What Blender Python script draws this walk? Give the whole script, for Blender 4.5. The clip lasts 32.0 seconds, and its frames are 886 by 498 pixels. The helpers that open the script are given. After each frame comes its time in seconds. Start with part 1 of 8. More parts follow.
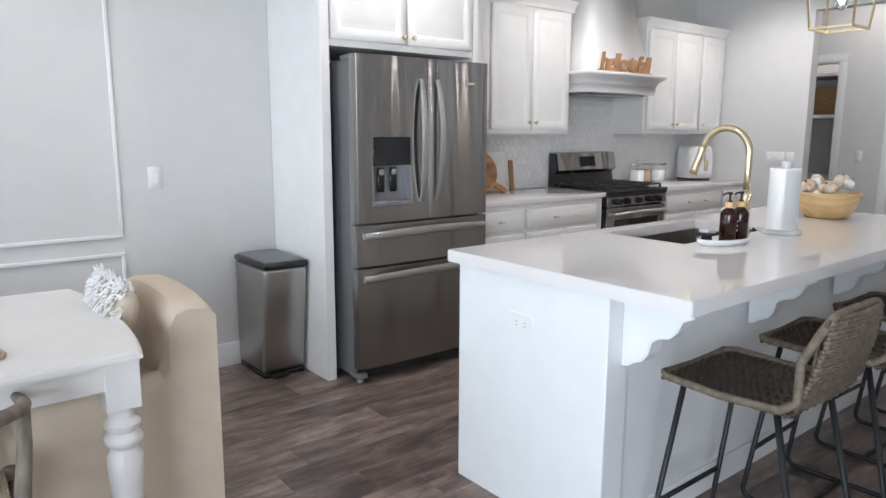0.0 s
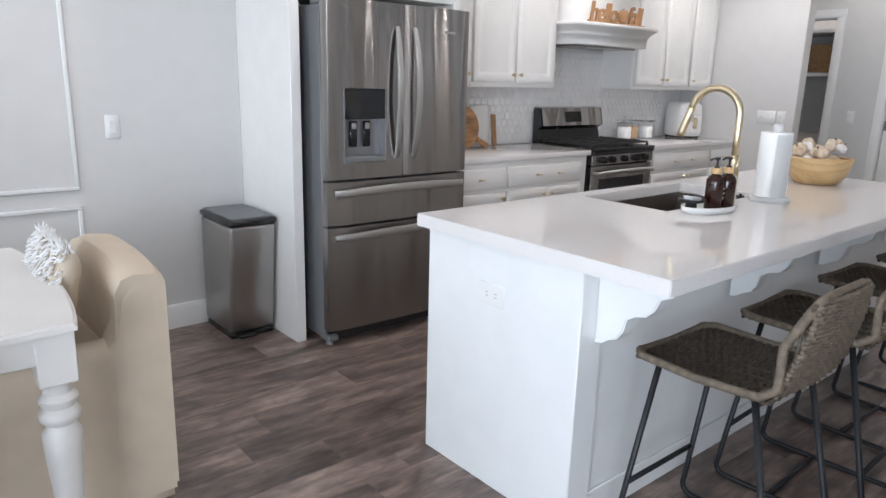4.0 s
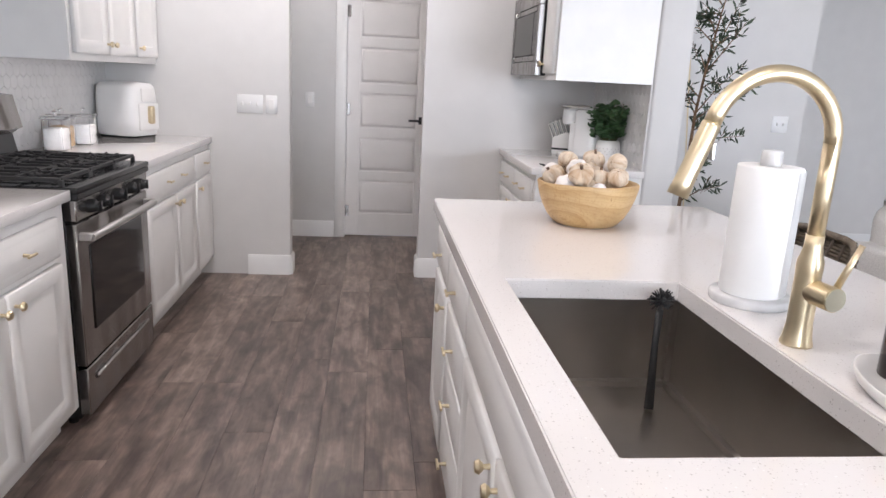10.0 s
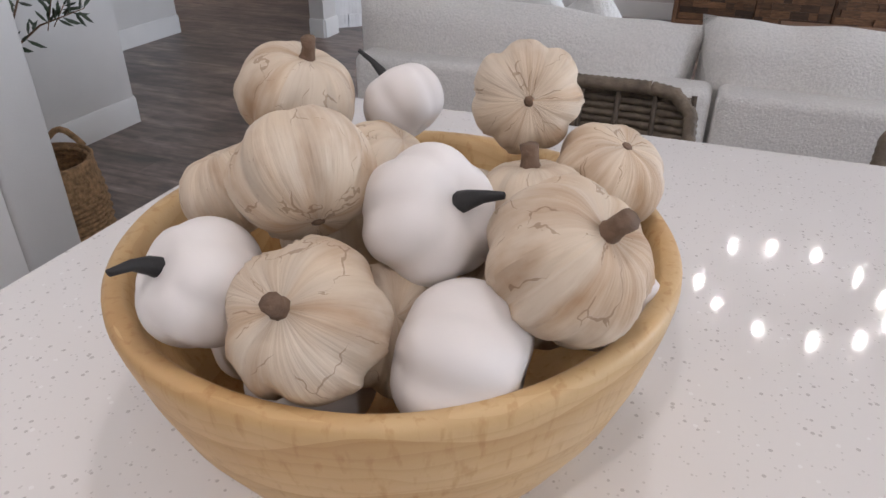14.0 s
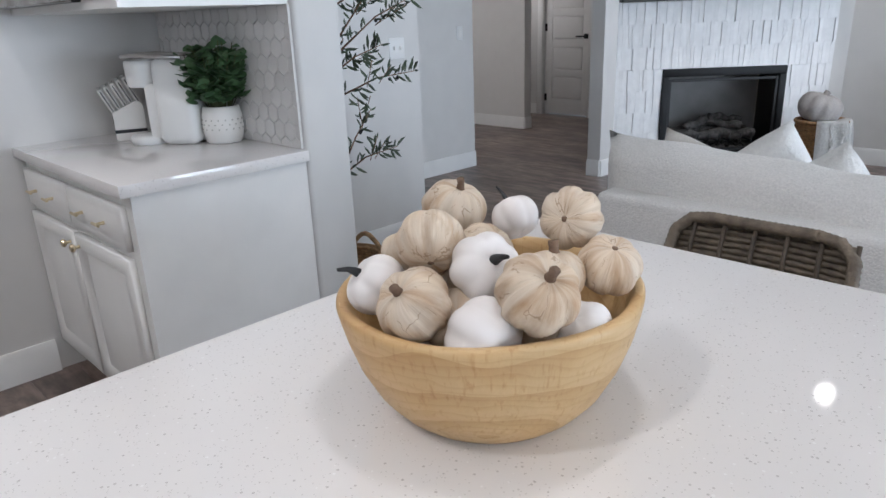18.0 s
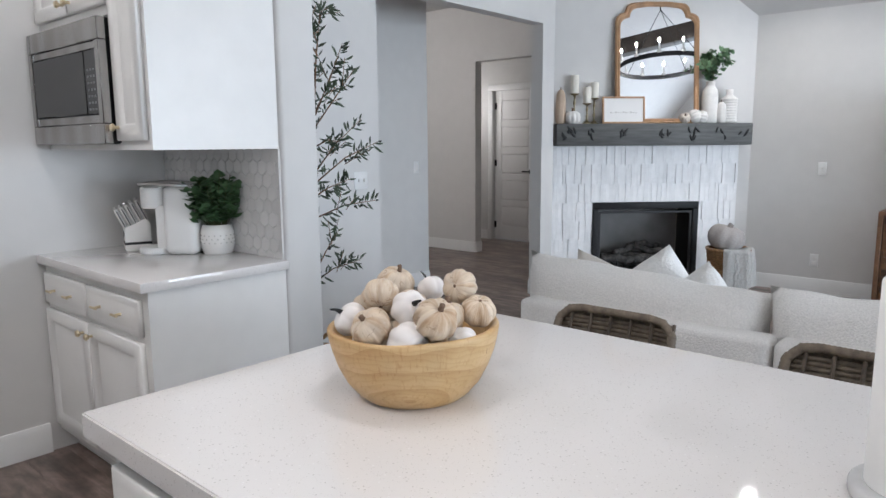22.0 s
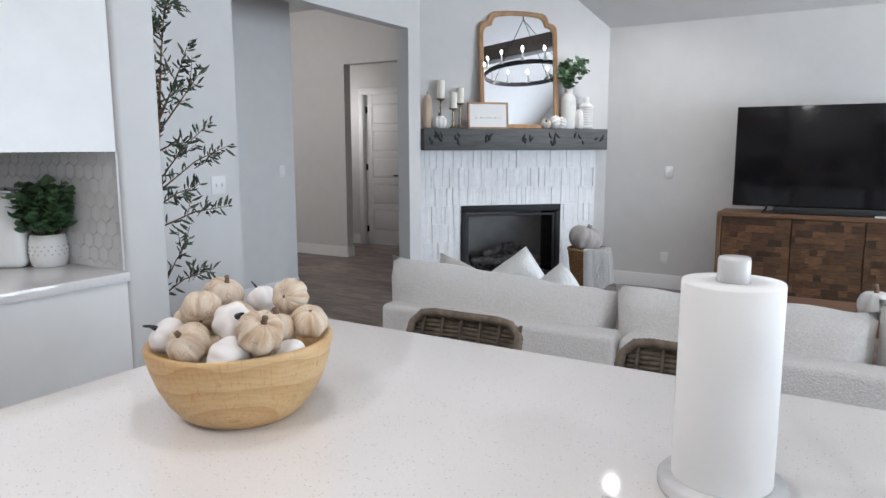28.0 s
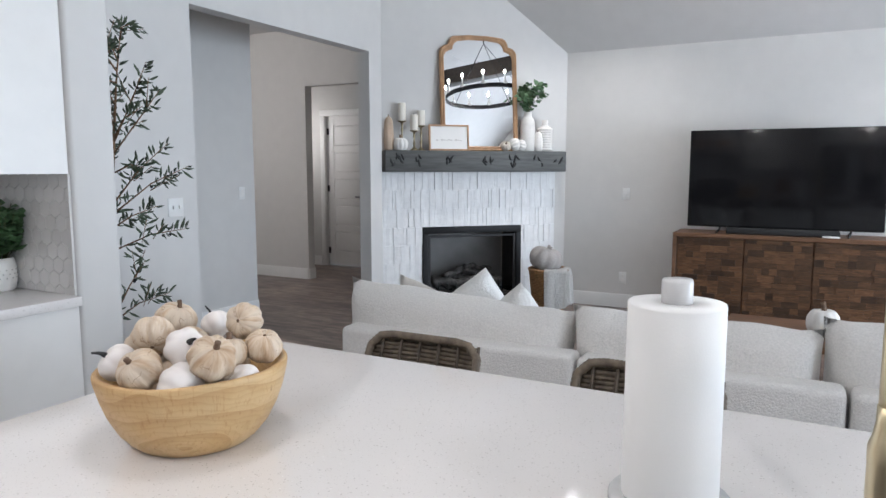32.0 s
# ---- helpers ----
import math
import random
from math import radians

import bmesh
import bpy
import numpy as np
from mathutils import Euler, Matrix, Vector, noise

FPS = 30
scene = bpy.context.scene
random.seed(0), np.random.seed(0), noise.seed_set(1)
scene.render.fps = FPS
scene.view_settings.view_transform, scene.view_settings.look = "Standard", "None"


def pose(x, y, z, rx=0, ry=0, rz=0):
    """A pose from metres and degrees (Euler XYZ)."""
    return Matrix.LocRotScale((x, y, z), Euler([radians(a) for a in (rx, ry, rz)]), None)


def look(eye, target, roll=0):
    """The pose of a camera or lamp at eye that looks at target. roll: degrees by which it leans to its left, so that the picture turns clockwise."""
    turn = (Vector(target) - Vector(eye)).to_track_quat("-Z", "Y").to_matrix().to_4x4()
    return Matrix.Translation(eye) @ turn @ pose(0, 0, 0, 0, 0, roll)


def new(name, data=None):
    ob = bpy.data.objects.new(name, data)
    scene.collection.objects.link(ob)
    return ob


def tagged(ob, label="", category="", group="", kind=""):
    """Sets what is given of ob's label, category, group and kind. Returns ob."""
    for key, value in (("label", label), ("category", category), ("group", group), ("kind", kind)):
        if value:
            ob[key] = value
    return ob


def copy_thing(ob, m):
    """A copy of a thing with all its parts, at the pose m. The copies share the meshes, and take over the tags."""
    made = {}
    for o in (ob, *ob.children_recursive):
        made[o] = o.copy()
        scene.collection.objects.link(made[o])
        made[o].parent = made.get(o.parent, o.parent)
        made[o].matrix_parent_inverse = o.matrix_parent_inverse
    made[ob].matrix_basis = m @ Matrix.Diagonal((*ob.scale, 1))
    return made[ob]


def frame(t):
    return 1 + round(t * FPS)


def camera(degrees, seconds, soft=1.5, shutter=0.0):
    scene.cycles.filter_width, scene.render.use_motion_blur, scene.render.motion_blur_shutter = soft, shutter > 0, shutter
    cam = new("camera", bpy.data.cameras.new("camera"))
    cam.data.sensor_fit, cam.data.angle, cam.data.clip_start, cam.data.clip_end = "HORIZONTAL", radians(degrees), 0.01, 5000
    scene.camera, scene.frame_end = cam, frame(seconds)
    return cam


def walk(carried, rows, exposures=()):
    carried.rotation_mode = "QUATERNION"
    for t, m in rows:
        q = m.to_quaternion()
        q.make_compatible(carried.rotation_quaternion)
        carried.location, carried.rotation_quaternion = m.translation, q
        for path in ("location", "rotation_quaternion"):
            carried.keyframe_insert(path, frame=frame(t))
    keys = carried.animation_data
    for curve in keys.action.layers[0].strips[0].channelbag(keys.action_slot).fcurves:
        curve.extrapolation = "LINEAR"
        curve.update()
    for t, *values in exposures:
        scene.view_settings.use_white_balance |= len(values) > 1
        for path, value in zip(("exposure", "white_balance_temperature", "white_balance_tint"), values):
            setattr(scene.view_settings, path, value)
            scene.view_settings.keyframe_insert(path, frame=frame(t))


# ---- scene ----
cam = camera(65.8, 32.0)
PATH = [
    (0, (0.292, 0.395, 1.369), (1.527, 1.931, 1.028), 0.2),
    (0.5, (0.262, 0.428, 1.365), (1.71, 1.77, 1.045), 0.1),
    (1, (0.22, 0.435, 1.358), (1.526, 1.909, 1.011), -2.4),
    (1.5, (0.211, 0.408, 1.346), (1.287, 2.039, 0.924), -3.4),
    (2, (0.216, 0.395, 1.323), (1.054, 2.138, 0.813), -3.0),
    (2.5, (0.219, 0.394, 1.334), (0.958, 2.161, 0.758), -3.4),
    (3, (0.313, 0.377, 1.344), (1.097, 2.131, 0.788), -3.0),
    (3.5, (0.362, 0.382, 1.359), (1.363, 2.032, 0.833), -0.8),
    (4, (0.44, 0.477, 1.393), (1.687, 1.964, 0.910), 1.5),
    (4.5, (0.469, 0.597, 1.416), (1.95, 1.893, 1.056), 1.4),
    (6.5, (0.616, 0.565, 1.407), (2.285, 1.631, 1.126), -0.2),
    (7, (0.745, 0.698, 1.376), (2.363, 1.823, 1.033), 0.9),
    (7.5, (0.907, 0.978, 1.379), (2.538, 2.079, 1.020), 1.3),
    (8, (1.14, 1.294, 1.373), (2.802, 2.335, 0.981), 1.3),
    (8.5, (1.324, 1.62, 1.361), (3.005, 2.618, 0.939), 2.2),
    (9, (1.513, 2.014, 1.357), (3.288, 2.809, 0.890), 2.4),
    (9.5, (1.772, 2.358, 1.355), (3.666, 2.788, 0.878), 3.3),
    (10, (2.054, 2.622, 1.350), (3.983, 2.416, 0.866), 2.9),
    (10.5, (2.416, 2.717, 1.339), (4.249, 2.093, 0.837), 3.5),
    (11, (2.819, 2.721, 1.322), (4.564, 1.895, 0.802), 3.3),
    (11.5, (3.201, 2.65, 1.316), (4.782, 1.578, 0.724), 2.3),
    (12, (3.526, 2.514, 1.308), (4.978, 1.302, 0.656), 1.0),
    (12.5, (3.771, 2.406, 1.283), (5.069, 1.08, 0.537), -1.1),
    (13, (3.934, 2.333, 1.269), (4.886, 0.791, 0.422), -1.4),
    (13.5, (3.997, 2.28, 1.252), (4.688, 0.652, 0.318), -0.0),
    (14, (4.011, 2.263, 1.245), (4.619, 0.646, 0.237), 0.4),
    (14.5, (4.012, 2.258, 1.236), (4.61, 0.637, 0.229), 0.4),
    (16.5, (3.948, 2.339, 1.267), (4.7, 0.743, 0.324), -2.4),
    (17, (3.875, 2.367, 1.286), (4.869, 0.875, 0.401), -2.6),
    (17.5, (3.788, 2.415, 1.307), (4.967, 0.998, 0.529), -2.3),
    (18, (3.717, 2.449, 1.323), (5.06, 1.117, 0.673), -2.1),
    (18.5, (3.688, 2.497, 1.341), (5.128, 1.217, 0.806), -3.3),
    (19, (3.671, 2.571, 1.363), (5.145, 1.284, 0.949), -3.1),
    (19.5, (3.631, 2.651, 1.360), (5.091, 1.331, 1.005), -2.8),
    (20, (3.591, 2.689, 1.366), (5.002, 1.314, 1.018), -2.5),
    (20.5, (3.55, 2.717, 1.363), (4.903, 1.285, 1.019), -2.2),
    (21, (3.448, 2.742, 1.374), (4.818, 1.315, 1.073), -2.5),
    (21.5, (3.333, 2.775, 1.371), (4.706, 1.351, 1.078), -1.9),
    (22, (3.297, 2.837, 1.382), (4.606, 1.355, 1.079), -0.4),
    (22.5, (3.343, 2.896, 1.384), (4.532, 1.312, 1.105), 0.1),
    (23, (3.383, 2.948, 1.378), (4.43, 1.269, 1.088), 0.3),
    (23.5, (3.398, 2.973, 1.374), (4.354, 1.245, 1.058), -0.0),
    (24, (3.398, 2.967, 1.375), (4.32, 1.221, 1.061), -0.4),
    (24.5, (3.374, 2.933, 1.377), (4.281, 1.177, 1.068), -0.8),
    (25, (3.354, 2.893, 1.371), (4.27, 1.148, 1.035), -0.8),
    (25.5, (3.33, 2.852, 1.368), (4.285, 1.133, 1.005), -1.0),
    (27.5, (3.262, 2.776, 1.376), (4.306, 1.099, 1.065), -0.3),
    (28, (3.25, 2.758, 1.381), (4.277, 1.067, 1.088), -0.1),
    (28.5, (3.247, 2.746, 1.380), (4.237, 1.031, 1.095), 0.2),
    (29, (3.249, 2.746, 1.379), (4.222, 1.022, 1.096), 0.2),
    (29.5, (3.25, 2.755, 1.382), (4.21, 1.023, 1.100), 0.2),
    (30, (3.245, 2.762, 1.382), (4.209, 1.032, 1.110), 0.0),
    (30.5, (3.239, 2.758, 1.380), (4.216, 1.034, 1.115), -0.1),
    (31, (3.238, 2.752, 1.382), (4.214, 1.026, 1.119), -0.1),
    (31.5, (3.238, 2.756, 1.384), (4.197, 1.02, 1.130), -0.0),
    (32, (3.231, 2.761, 1.387), (4.169, 1.01, 1.154), 0.0),
]
EXPO = [(0.0, -0.26, 6330, 13), (1.0, -0.26, 6340, 14), (2.0, -0.21, 6220, 12), (3.0, -0.10, 6240, 13), (4.0, -0.25, 6330, 14), (7.0, -0.19, 6440, 16), (8.0, -0.28, 6420, 18), (9.0, -0.26, 6450, 18), (10.0, 0.20, 6480, 18), (11.0, 0.12, 6500, 18), (12.0, -0.27, 6520, 20), (13.0, -0.27, 6470, 20), (14.0, -0.32, 6390, 18), (17.0, -0.27, 5990, 14), (18.0, -0.13, 6010, 12), (19.0, -0.06, 6040, 11), (20.0, 0.0, 6050, 11), (22.0, -0.08, 6150, 12), (25.0, -0.08, 6160, 12), (32.0, -0.07, 6150, 12)]
walk(cam, [(t, look(eye, target, roll)) for t, eye, target, roll in PATH], EXPO)

# ---- world and light ----
world = bpy.data.worlds.new("sky")
scene.world = world
world.use_nodes = True
wn = world.node_tree.nodes
sky = wn.new("ShaderNodeTexSky")
sky.sky_type = "NISHITA"
sky.sun_disc = False
sky.sun_elevation, sky.sun_rotation = radians(52), radians(120)
world.node_tree.links.new(sky.outputs[0], wn["Background"].inputs[0])
wn["Background"].inputs[1].default_value = 0.12


def area_lamp(name, m, sx, sy, watts, colour):
    d = bpy.data.lights.new(name, "AREA")
    d.shape, d.size, d.size_y, d.energy, d.color = "RECTANGLE", sx, sy, watts, colour
    ob = new(name, d)
    ob.matrix_world = m
    return ob


def point_lamp(name, loc, watts, colour, radius=0.05):
    d = bpy.data.lights.new(name, "POINT")
    d.energy, d.color, d.shadow_soft_size = watts, colour, radius
    ob = new(name, d)
    ob.location = loc
    return ob


def spot_lamp(name, loc, watts, colour, angle=130):
    d = bpy.data.lights.new(name, "SPOT")
    d.energy, d.color, d.shadow_soft_size, d.spot_size, d.spot_blend = watts, colour, 0.03, radians(angle), 0.8
    ob = new(name, d)
    ob.location = loc
    return ob


sun = bpy.data.lights.new("sun", "SUN")
sun.energy, sun.angle, sun.color = 3.0, radians(0.5), (1.0, 0.95, 0.88)
sun_ob = new("sun", sun)
sun_ob.matrix_world = look((0, 0, 20), (3.0, -8.0, 0))
DAY = (0.80, 0.91, 1.0)
area_lamp("skylight_dining", look((-2.46, 2.6, 1.55), (5, 2.6, 1.5)), 2.4, 1.5, 88, DAY)
area_lamp("skylight_patio", look((-2.46, -1.6, 1.15), (5, -1.6, 1.1)), 3.2, 2.0, 320, DAY)
WARM = (1.0, 0.955, 0.91)
KITCHEN_LIGHTS = ((5.95, 3.30), (5.95, 2.10), (4.20, 3.30), (2.45, 3.30), (0.70, 3.30), (-0.90, 3.30))
for _x, _y in KITCHEN_LIGHTS:
    spot_lamp("downlight_lamp", (_x, _y, 2.70), 20 if _y < 3 else (24 if _x < 2 else 42), WARM, 150)
LIVING_LIGHTS = ((4.98, -3.05, 3.50), (1.80, -3.05, 3.50))
for _x, _y, _z in LIVING_LIGHTS:
    spot_lamp("downlight_lamp", (_x, _y + 0.04, _z - 0.10), 96, WARM, 112)
# First two are pendant bulbs; the other four are added fill lamps without fixtures.
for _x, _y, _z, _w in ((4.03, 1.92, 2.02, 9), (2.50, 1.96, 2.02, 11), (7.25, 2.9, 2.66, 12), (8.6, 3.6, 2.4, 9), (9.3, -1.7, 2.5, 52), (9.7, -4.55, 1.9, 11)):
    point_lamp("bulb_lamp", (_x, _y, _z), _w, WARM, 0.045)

# ---- materials ----
MATS = {}


def mat(name, base, rough=0.5, metal=0.0, scale=8.0, vary=0.06, bump=0.0, bscale=60.0, coat=0.0, aniso=0.0, per_object=0.0, stretch=None, spec=0.5, rvar=0.06):
    m = bpy.data.materials.new(name)
    m.use_nodes = True
    nt = m.node_tree
    n, l = nt.nodes, nt.links
    b = n["Principled BSDF"]
    b.inputs["Roughness"].default_value = rough
    b.inputs["Metallic"].default_value = metal
    b.inputs["Coat Weight"].default_value = coat
    b.inputs["Specular IOR Level"].default_value = spec
    b.inputs["Anisotropic"].default_value = aniso
    tc = n.new("ShaderNodeTexCoord")
    src = tc.outputs["Object"]
    if stretch:
        mp = n.new("ShaderNodeMapping")
        mp.inputs["Scale"].default_value = stretch
        l.new(src, mp.inputs[0])
        src = mp.outputs[0]
    nz = n.new("ShaderNodeTexNoise")
    nz.inputs["Scale"].default_value = scale
    nz.inputs["Detail"].default_value = 6
    l.new(src, nz.inputs["Vector"])
    ramp = n.new("ShaderNodeMapRange")
    ramp.inputs[3].default_value, ramp.inputs[4].default_value = 1 - vary, 1 + vary
    ramp.inputs[1].default_value, ramp.inputs[2].default_value = 0.3, 0.7
    l.new(nz.outputs[0], ramp.inputs[0])
    val = ramp.outputs[0]
    if per_object:
        oi = n.new("ShaderNodeObjectInfo")
        r2 = n.new("ShaderNodeMapRange")
        r2.inputs[3].default_value, r2.inputs[4].default_value = 1 - per_object, 1 + per_object
        l.new(oi.outputs["Random"], r2.inputs[0])
        mu = n.new("ShaderNodeMath")
        mu.operation = "MULTIPLY"
        l.new(val, mu.inputs[0])
        l.new(r2.outputs[0], mu.inputs[1])
        val = mu.outputs[0]
    mix = n.new("ShaderNodeMix")
    mix.data_type, mix.blend_type = "RGBA", "MULTIPLY"
    mix.inputs[0].default_value = 1.0
    mix.inputs[6].default_value = (*base, 1)
    l.new(val, mix.inputs[7])
    l.new(mix.outputs[2], b.inputs["Base Color"])
    rr = n.new("ShaderNodeMapRange")
    rr.inputs[3].default_value, rr.inputs[4].default_value = max(rough - rvar, 0.02), min(rough + rvar, 1)
    l.new(nz.outputs[0], rr.inputs[0])
    l.new(rr.outputs[0], b.inputs["Roughness"])
    if bump:
        nb = n.new("ShaderNodeTexNoise")
        nb.inputs["Scale"].default_value = bscale
        nb.inputs["Detail"].default_value = 4
        l.new(src, nb.inputs["Vector"])
        bp = n.new("ShaderNodeBump")
        bp.inputs["Strength"].default_value = bump
        bp.inputs["Distance"].default_value = 0.01
        l.new(nb.outputs[0], bp.inputs["Height"])
        l.new(bp.outputs[0], b.inputs["Normal"])
    MATS[name] = m
    return m


def glow(name, colour, power):
    m = bpy.data.materials.new(name)
    m.use_nodes = True
    b = m.node_tree.nodes["Principled BSDF"]
    b.inputs["Base Color"].default_value = (*colour, 1)
    b.inputs["Emission Color"].default_value = (*colour, 1)
    b.inputs["Emission Strength"].default_value = power
    return m


def glassy(name, colour=(1, 1, 1), rough=0.02):
    m = bpy.data.materials.new(name)
    m.use_nodes = True
    b = m.node_tree.nodes["Principled BSDF"]
    b.inputs["Base Color"].default_value = (*colour, 1)
    b.inputs["Transmission Weight"].default_value = 1.0
    b.inputs["Roughness"].default_value = rough
    b.inputs["IOR"].default_value = 1.45
    return m


WALL = mat("wall_paint", (0.66, 0.65, 0.635), 0.75, vary=0.02, bump=0.06, bscale=220)
CEIL = mat("ceiling_paint", (0.62, 0.61, 0.60), 0.85, vary=0.02, bump=0.10, bscale=160)
TRIM = mat("trim_white", (0.80, 0.80, 0.79), 0.38, vary=0.02)
CAB = mat("cabinet_white", (0.80, 0.79, 0.77), 0.36, vary=0.025, bump=0.02, bscale=40)
ISLAND = mat("island_paint", (0.80, 0.81, 0.81), 0.42, vary=0.02)
DOORP = mat("door_paint", (0.80, 0.79, 0.78), 0.42, vary=0.02)
STEEL = mat("brushed_steel", (0.34, 0.325, 0.315), 0.215, 1.0, scale=3.0, vary=0.015, stretch=(3.4, 3.4, 0.35), aniso=0.96, rvar=0.012, bump=0.6, bscale=2.3)
_tg = STEEL.node_tree.nodes.new("ShaderNodeCombineXYZ")
_tg.inputs[2].default_value = 1.0
STEEL.node_tree.links.new(_tg.outputs[0], STEEL.node_tree.nodes["Principled BSDF"].inputs["Tangent"])
for _n in STEEL.node_tree.nodes:
    if _n.type == "BUMP":
        _n.inputs["Distance"].default_value = 0.05
        _n.inputs["Height"].links[0].from_node.inputs["Detail"].default_value = 0
STEEL_H = mat("steel_handle", (0.50, 0.49, 0.48), 0.38, 1.0, vary=0.03)
DARKSIDE = mat("grey_side_panel", (0.20, 0.205, 0.21), 0.45, 0.3, vary=0.04)
BLACK = mat("black_enamel", (0.012, 0.012, 0.013), 0.25, vary=0.1)
IRON = mat("cast_iron", (0.02, 0.02, 0.021), 0.6, vary=0.2, bump=0.15, bscale=120)
BLKGLASS = mat("black_glass", (0.008, 0.008, 0.009), 0.06, vary=0.02)
BLKMETAL = mat("black_metal", (0.022, 0.023, 0.026), 0.45, 0.4, vary=0.1)
BRASS = mat("brushed_gold", (0.70, 0.59, 0.40), 0.33, 1.0, vary=0.03, rvar=0.02)
PLASTIC = mat("white_plastic", (0.80, 0.80, 0.79), 0.35, vary=0.01)
CERAMIC = mat("white_ceramic", (0.82, 0.81, 0.79), 0.3, vary=0.03)
RUBBER = mat("black_rubber", (0.015, 0.015, 0.016), 0.6, vary=0.1)
WOODL = mat("light_wood", (0.62, 0.40, 0.19), 0.42, scale=2.2, vary=0.18, stretch=(2, 2, 14), bump=0.03)
BEAMW = mat("dark_stained_beam", (0.035, 0.028, 0.024), 0.6, scale=5, vary=0.35, stretch=(1, 8, 8), bump=0.2, bscale=20)
MIRROR = mat("mirror_glass", (0.92, 0.92, 0.92), 0.0, 1.0, vary=0.0)
for _n in MIRROR.node_tree.nodes:
    if _n.type == "BSDF_PRINCIPLED":
        for _k in list(_n.inputs["Roughness"].links):
            MIRROR.node_tree.links.remove(_k)
        _n.inputs["Roughness"].default_value = 0.01
GLASS = glassy("clear_glass")
PANE = glassy("window_glass")
AMBER = glassy("amber_glass", (0.16, 0.02, 0.008), 0.05)
PAPER = mat("paper_towel", (0.88, 0.88, 0.87), 0.95, vary=0.015, bump=0.05, bscale=420)
MARBLE = mat("grey_marble", (0.62, 0.62, 0.62), 0.25, scale=9, vary=0.25)
LEAFG = mat("green_leaf", (0.045, 0.115, 0.035), 0.5, scale=20, vary=0.35, per_object=0.3)
OLIVE = mat("olive_leaf", (0.055, 0.078, 0.046), 0.5, scale=12, vary=0.45)
BARK = mat("bark", (0.20, 0.12, 0.07), 0.85, scale=40, vary=0.4, bump=0.4, bscale=80)
SEAGRASS = mat("seagrass_weave", (0.36, 0.22, 0.11), 0.8, scale=60, vary=0.45, bump=0.5, bscale=150)
RATTAN = mat("brown_rattan", (0.080, 0.060, 0.043), 0.6, scale=50, vary=0.4, bump=0.3, bscale=200, per_object=0.15)
CANE = mat("tan_cane_wrap", (0.150, 0.117, 0.085), 0.6, scale=45, vary=0.35, bump=0.3, bscale=200, per_object=0.12)
SOFA = mat("boucle_fabric", (0.84, 0.82, 0.795), 0.95, scale=150, vary=0.08, bump=0.55, bscale=150)
LINEN = mat("cream_linen", (0.70, 0.66, 0.61), 0.9, scale=120, vary=0.06, bump=0.25, bscale=400)


# ---- building helpers ----
def B():
    return bmesh.new()


def box(bm, x0, x1, y0, y1, z0, z1, bevel=0.0, seg=1, m=None):
    r = bmesh.ops.create_cube(bm, size=1.0)
    t = Matrix.Translation(((x0 + x1) / 2, (y0 + y1) / 2, (z0 + z1) / 2)) @ Matrix.Diagonal((abs(x1 - x0), abs(y1 - y0), abs(z1 - z0), 1))
    if m is not None:
        t = m @ t
    bmesh.ops.transform(bm, matrix=t, verts=r["verts"])
    if bevel:
        es = list({e for v in r["verts"] for e in v.link_edges})
        bmesh.ops.bevel(bm, geom=es, offset=bevel, segments=seg, affect="EDGES", profile=0.5)
    return bm


def cyl(bm, p0, p1, r0, r1=None, n=16, cap=True):
    r1 = r0 if r1 is None else r1
    p0, p1 = Vector(p0), Vector(p1)
    q = (p1 - p0).to_track_quat("Z", "Y").to_matrix().to_4x4()
    bmesh.ops.create_cone(bm, cap_ends=cap, segments=n, radius1=max(r0, 1e-4), radius2=max(r1, 1e-4), depth=(p1 - p0).length,
                          matrix=Matrix.Translation((p0 + p1) / 2) @ q)
    return bm


def lathe(bm, profile, n=24, at=(0, 0, 0), wobble=None):
    """Turn (radius, height) pairs about z."""
    rings = []
    for r, z in profile:
        ring = []
        for k in range(n):
            a = 2 * math.pi * k / n
            rr = r * (wobble(a, z) if wobble else 1)
            ring.append(bm.verts.new((at[0] + rr * math.cos(a), at[1] + rr * math.sin(a), at[2] + z)))
        rings.append(ring)
    for a, b in zip(rings, rings[1:]):
        for k in range(n):
            bm.faces.new((a[k], a[(k + 1) % n], b[(k + 1) % n], b[k]))
    bm.faces.new(list(reversed(rings[0])))
    bm.faces.new(rings[-1])
    return bm


def tube(bm, pts, r, n=8, radii=None):
    """Sweep a circle along points."""
    pts = [Vector(p) for p in pts]
    prev, side = None, None
    for i, p in enumerate(pts):
        d = (pts[min(i + 1, len(pts) - 1)] - pts[max(i - 1, 0)]).normalized()
        if side is None:
            side = d.orthogonal().normalized()
        side = (side - d * side.dot(d)).normalized()
        up = d.cross(side)
        rad = radii[i] if radii else r
        ring = [bm.verts.new(p + rad * (math.cos(2 * math.pi * k / n) * side + math.sin(2 * math.pi * k / n) * up)) for k in range(n)]
        if prev:
            for k in range(n):
                bm.faces.new((prev[k], prev[(k + 1) % n], ring[(k + 1) % n], ring[k]))
        else:
            bm.faces.new(list(reversed(ring)))
        prev = ring
    bm.faces.new(prev)
    return bm


def arc(c, r, a0, a1, n, u=(1, 0, 0), v=(0, 0, 1)):
    c, u, v = Vector(c), Vector(u), Vector(v)
    return [c + r * (math.cos(radians(a0 + (a1 - a0) * k / n)) * u + math.sin(radians(a0 + (a1 - a0) * k / n)) * v) for k in range(n + 1)]


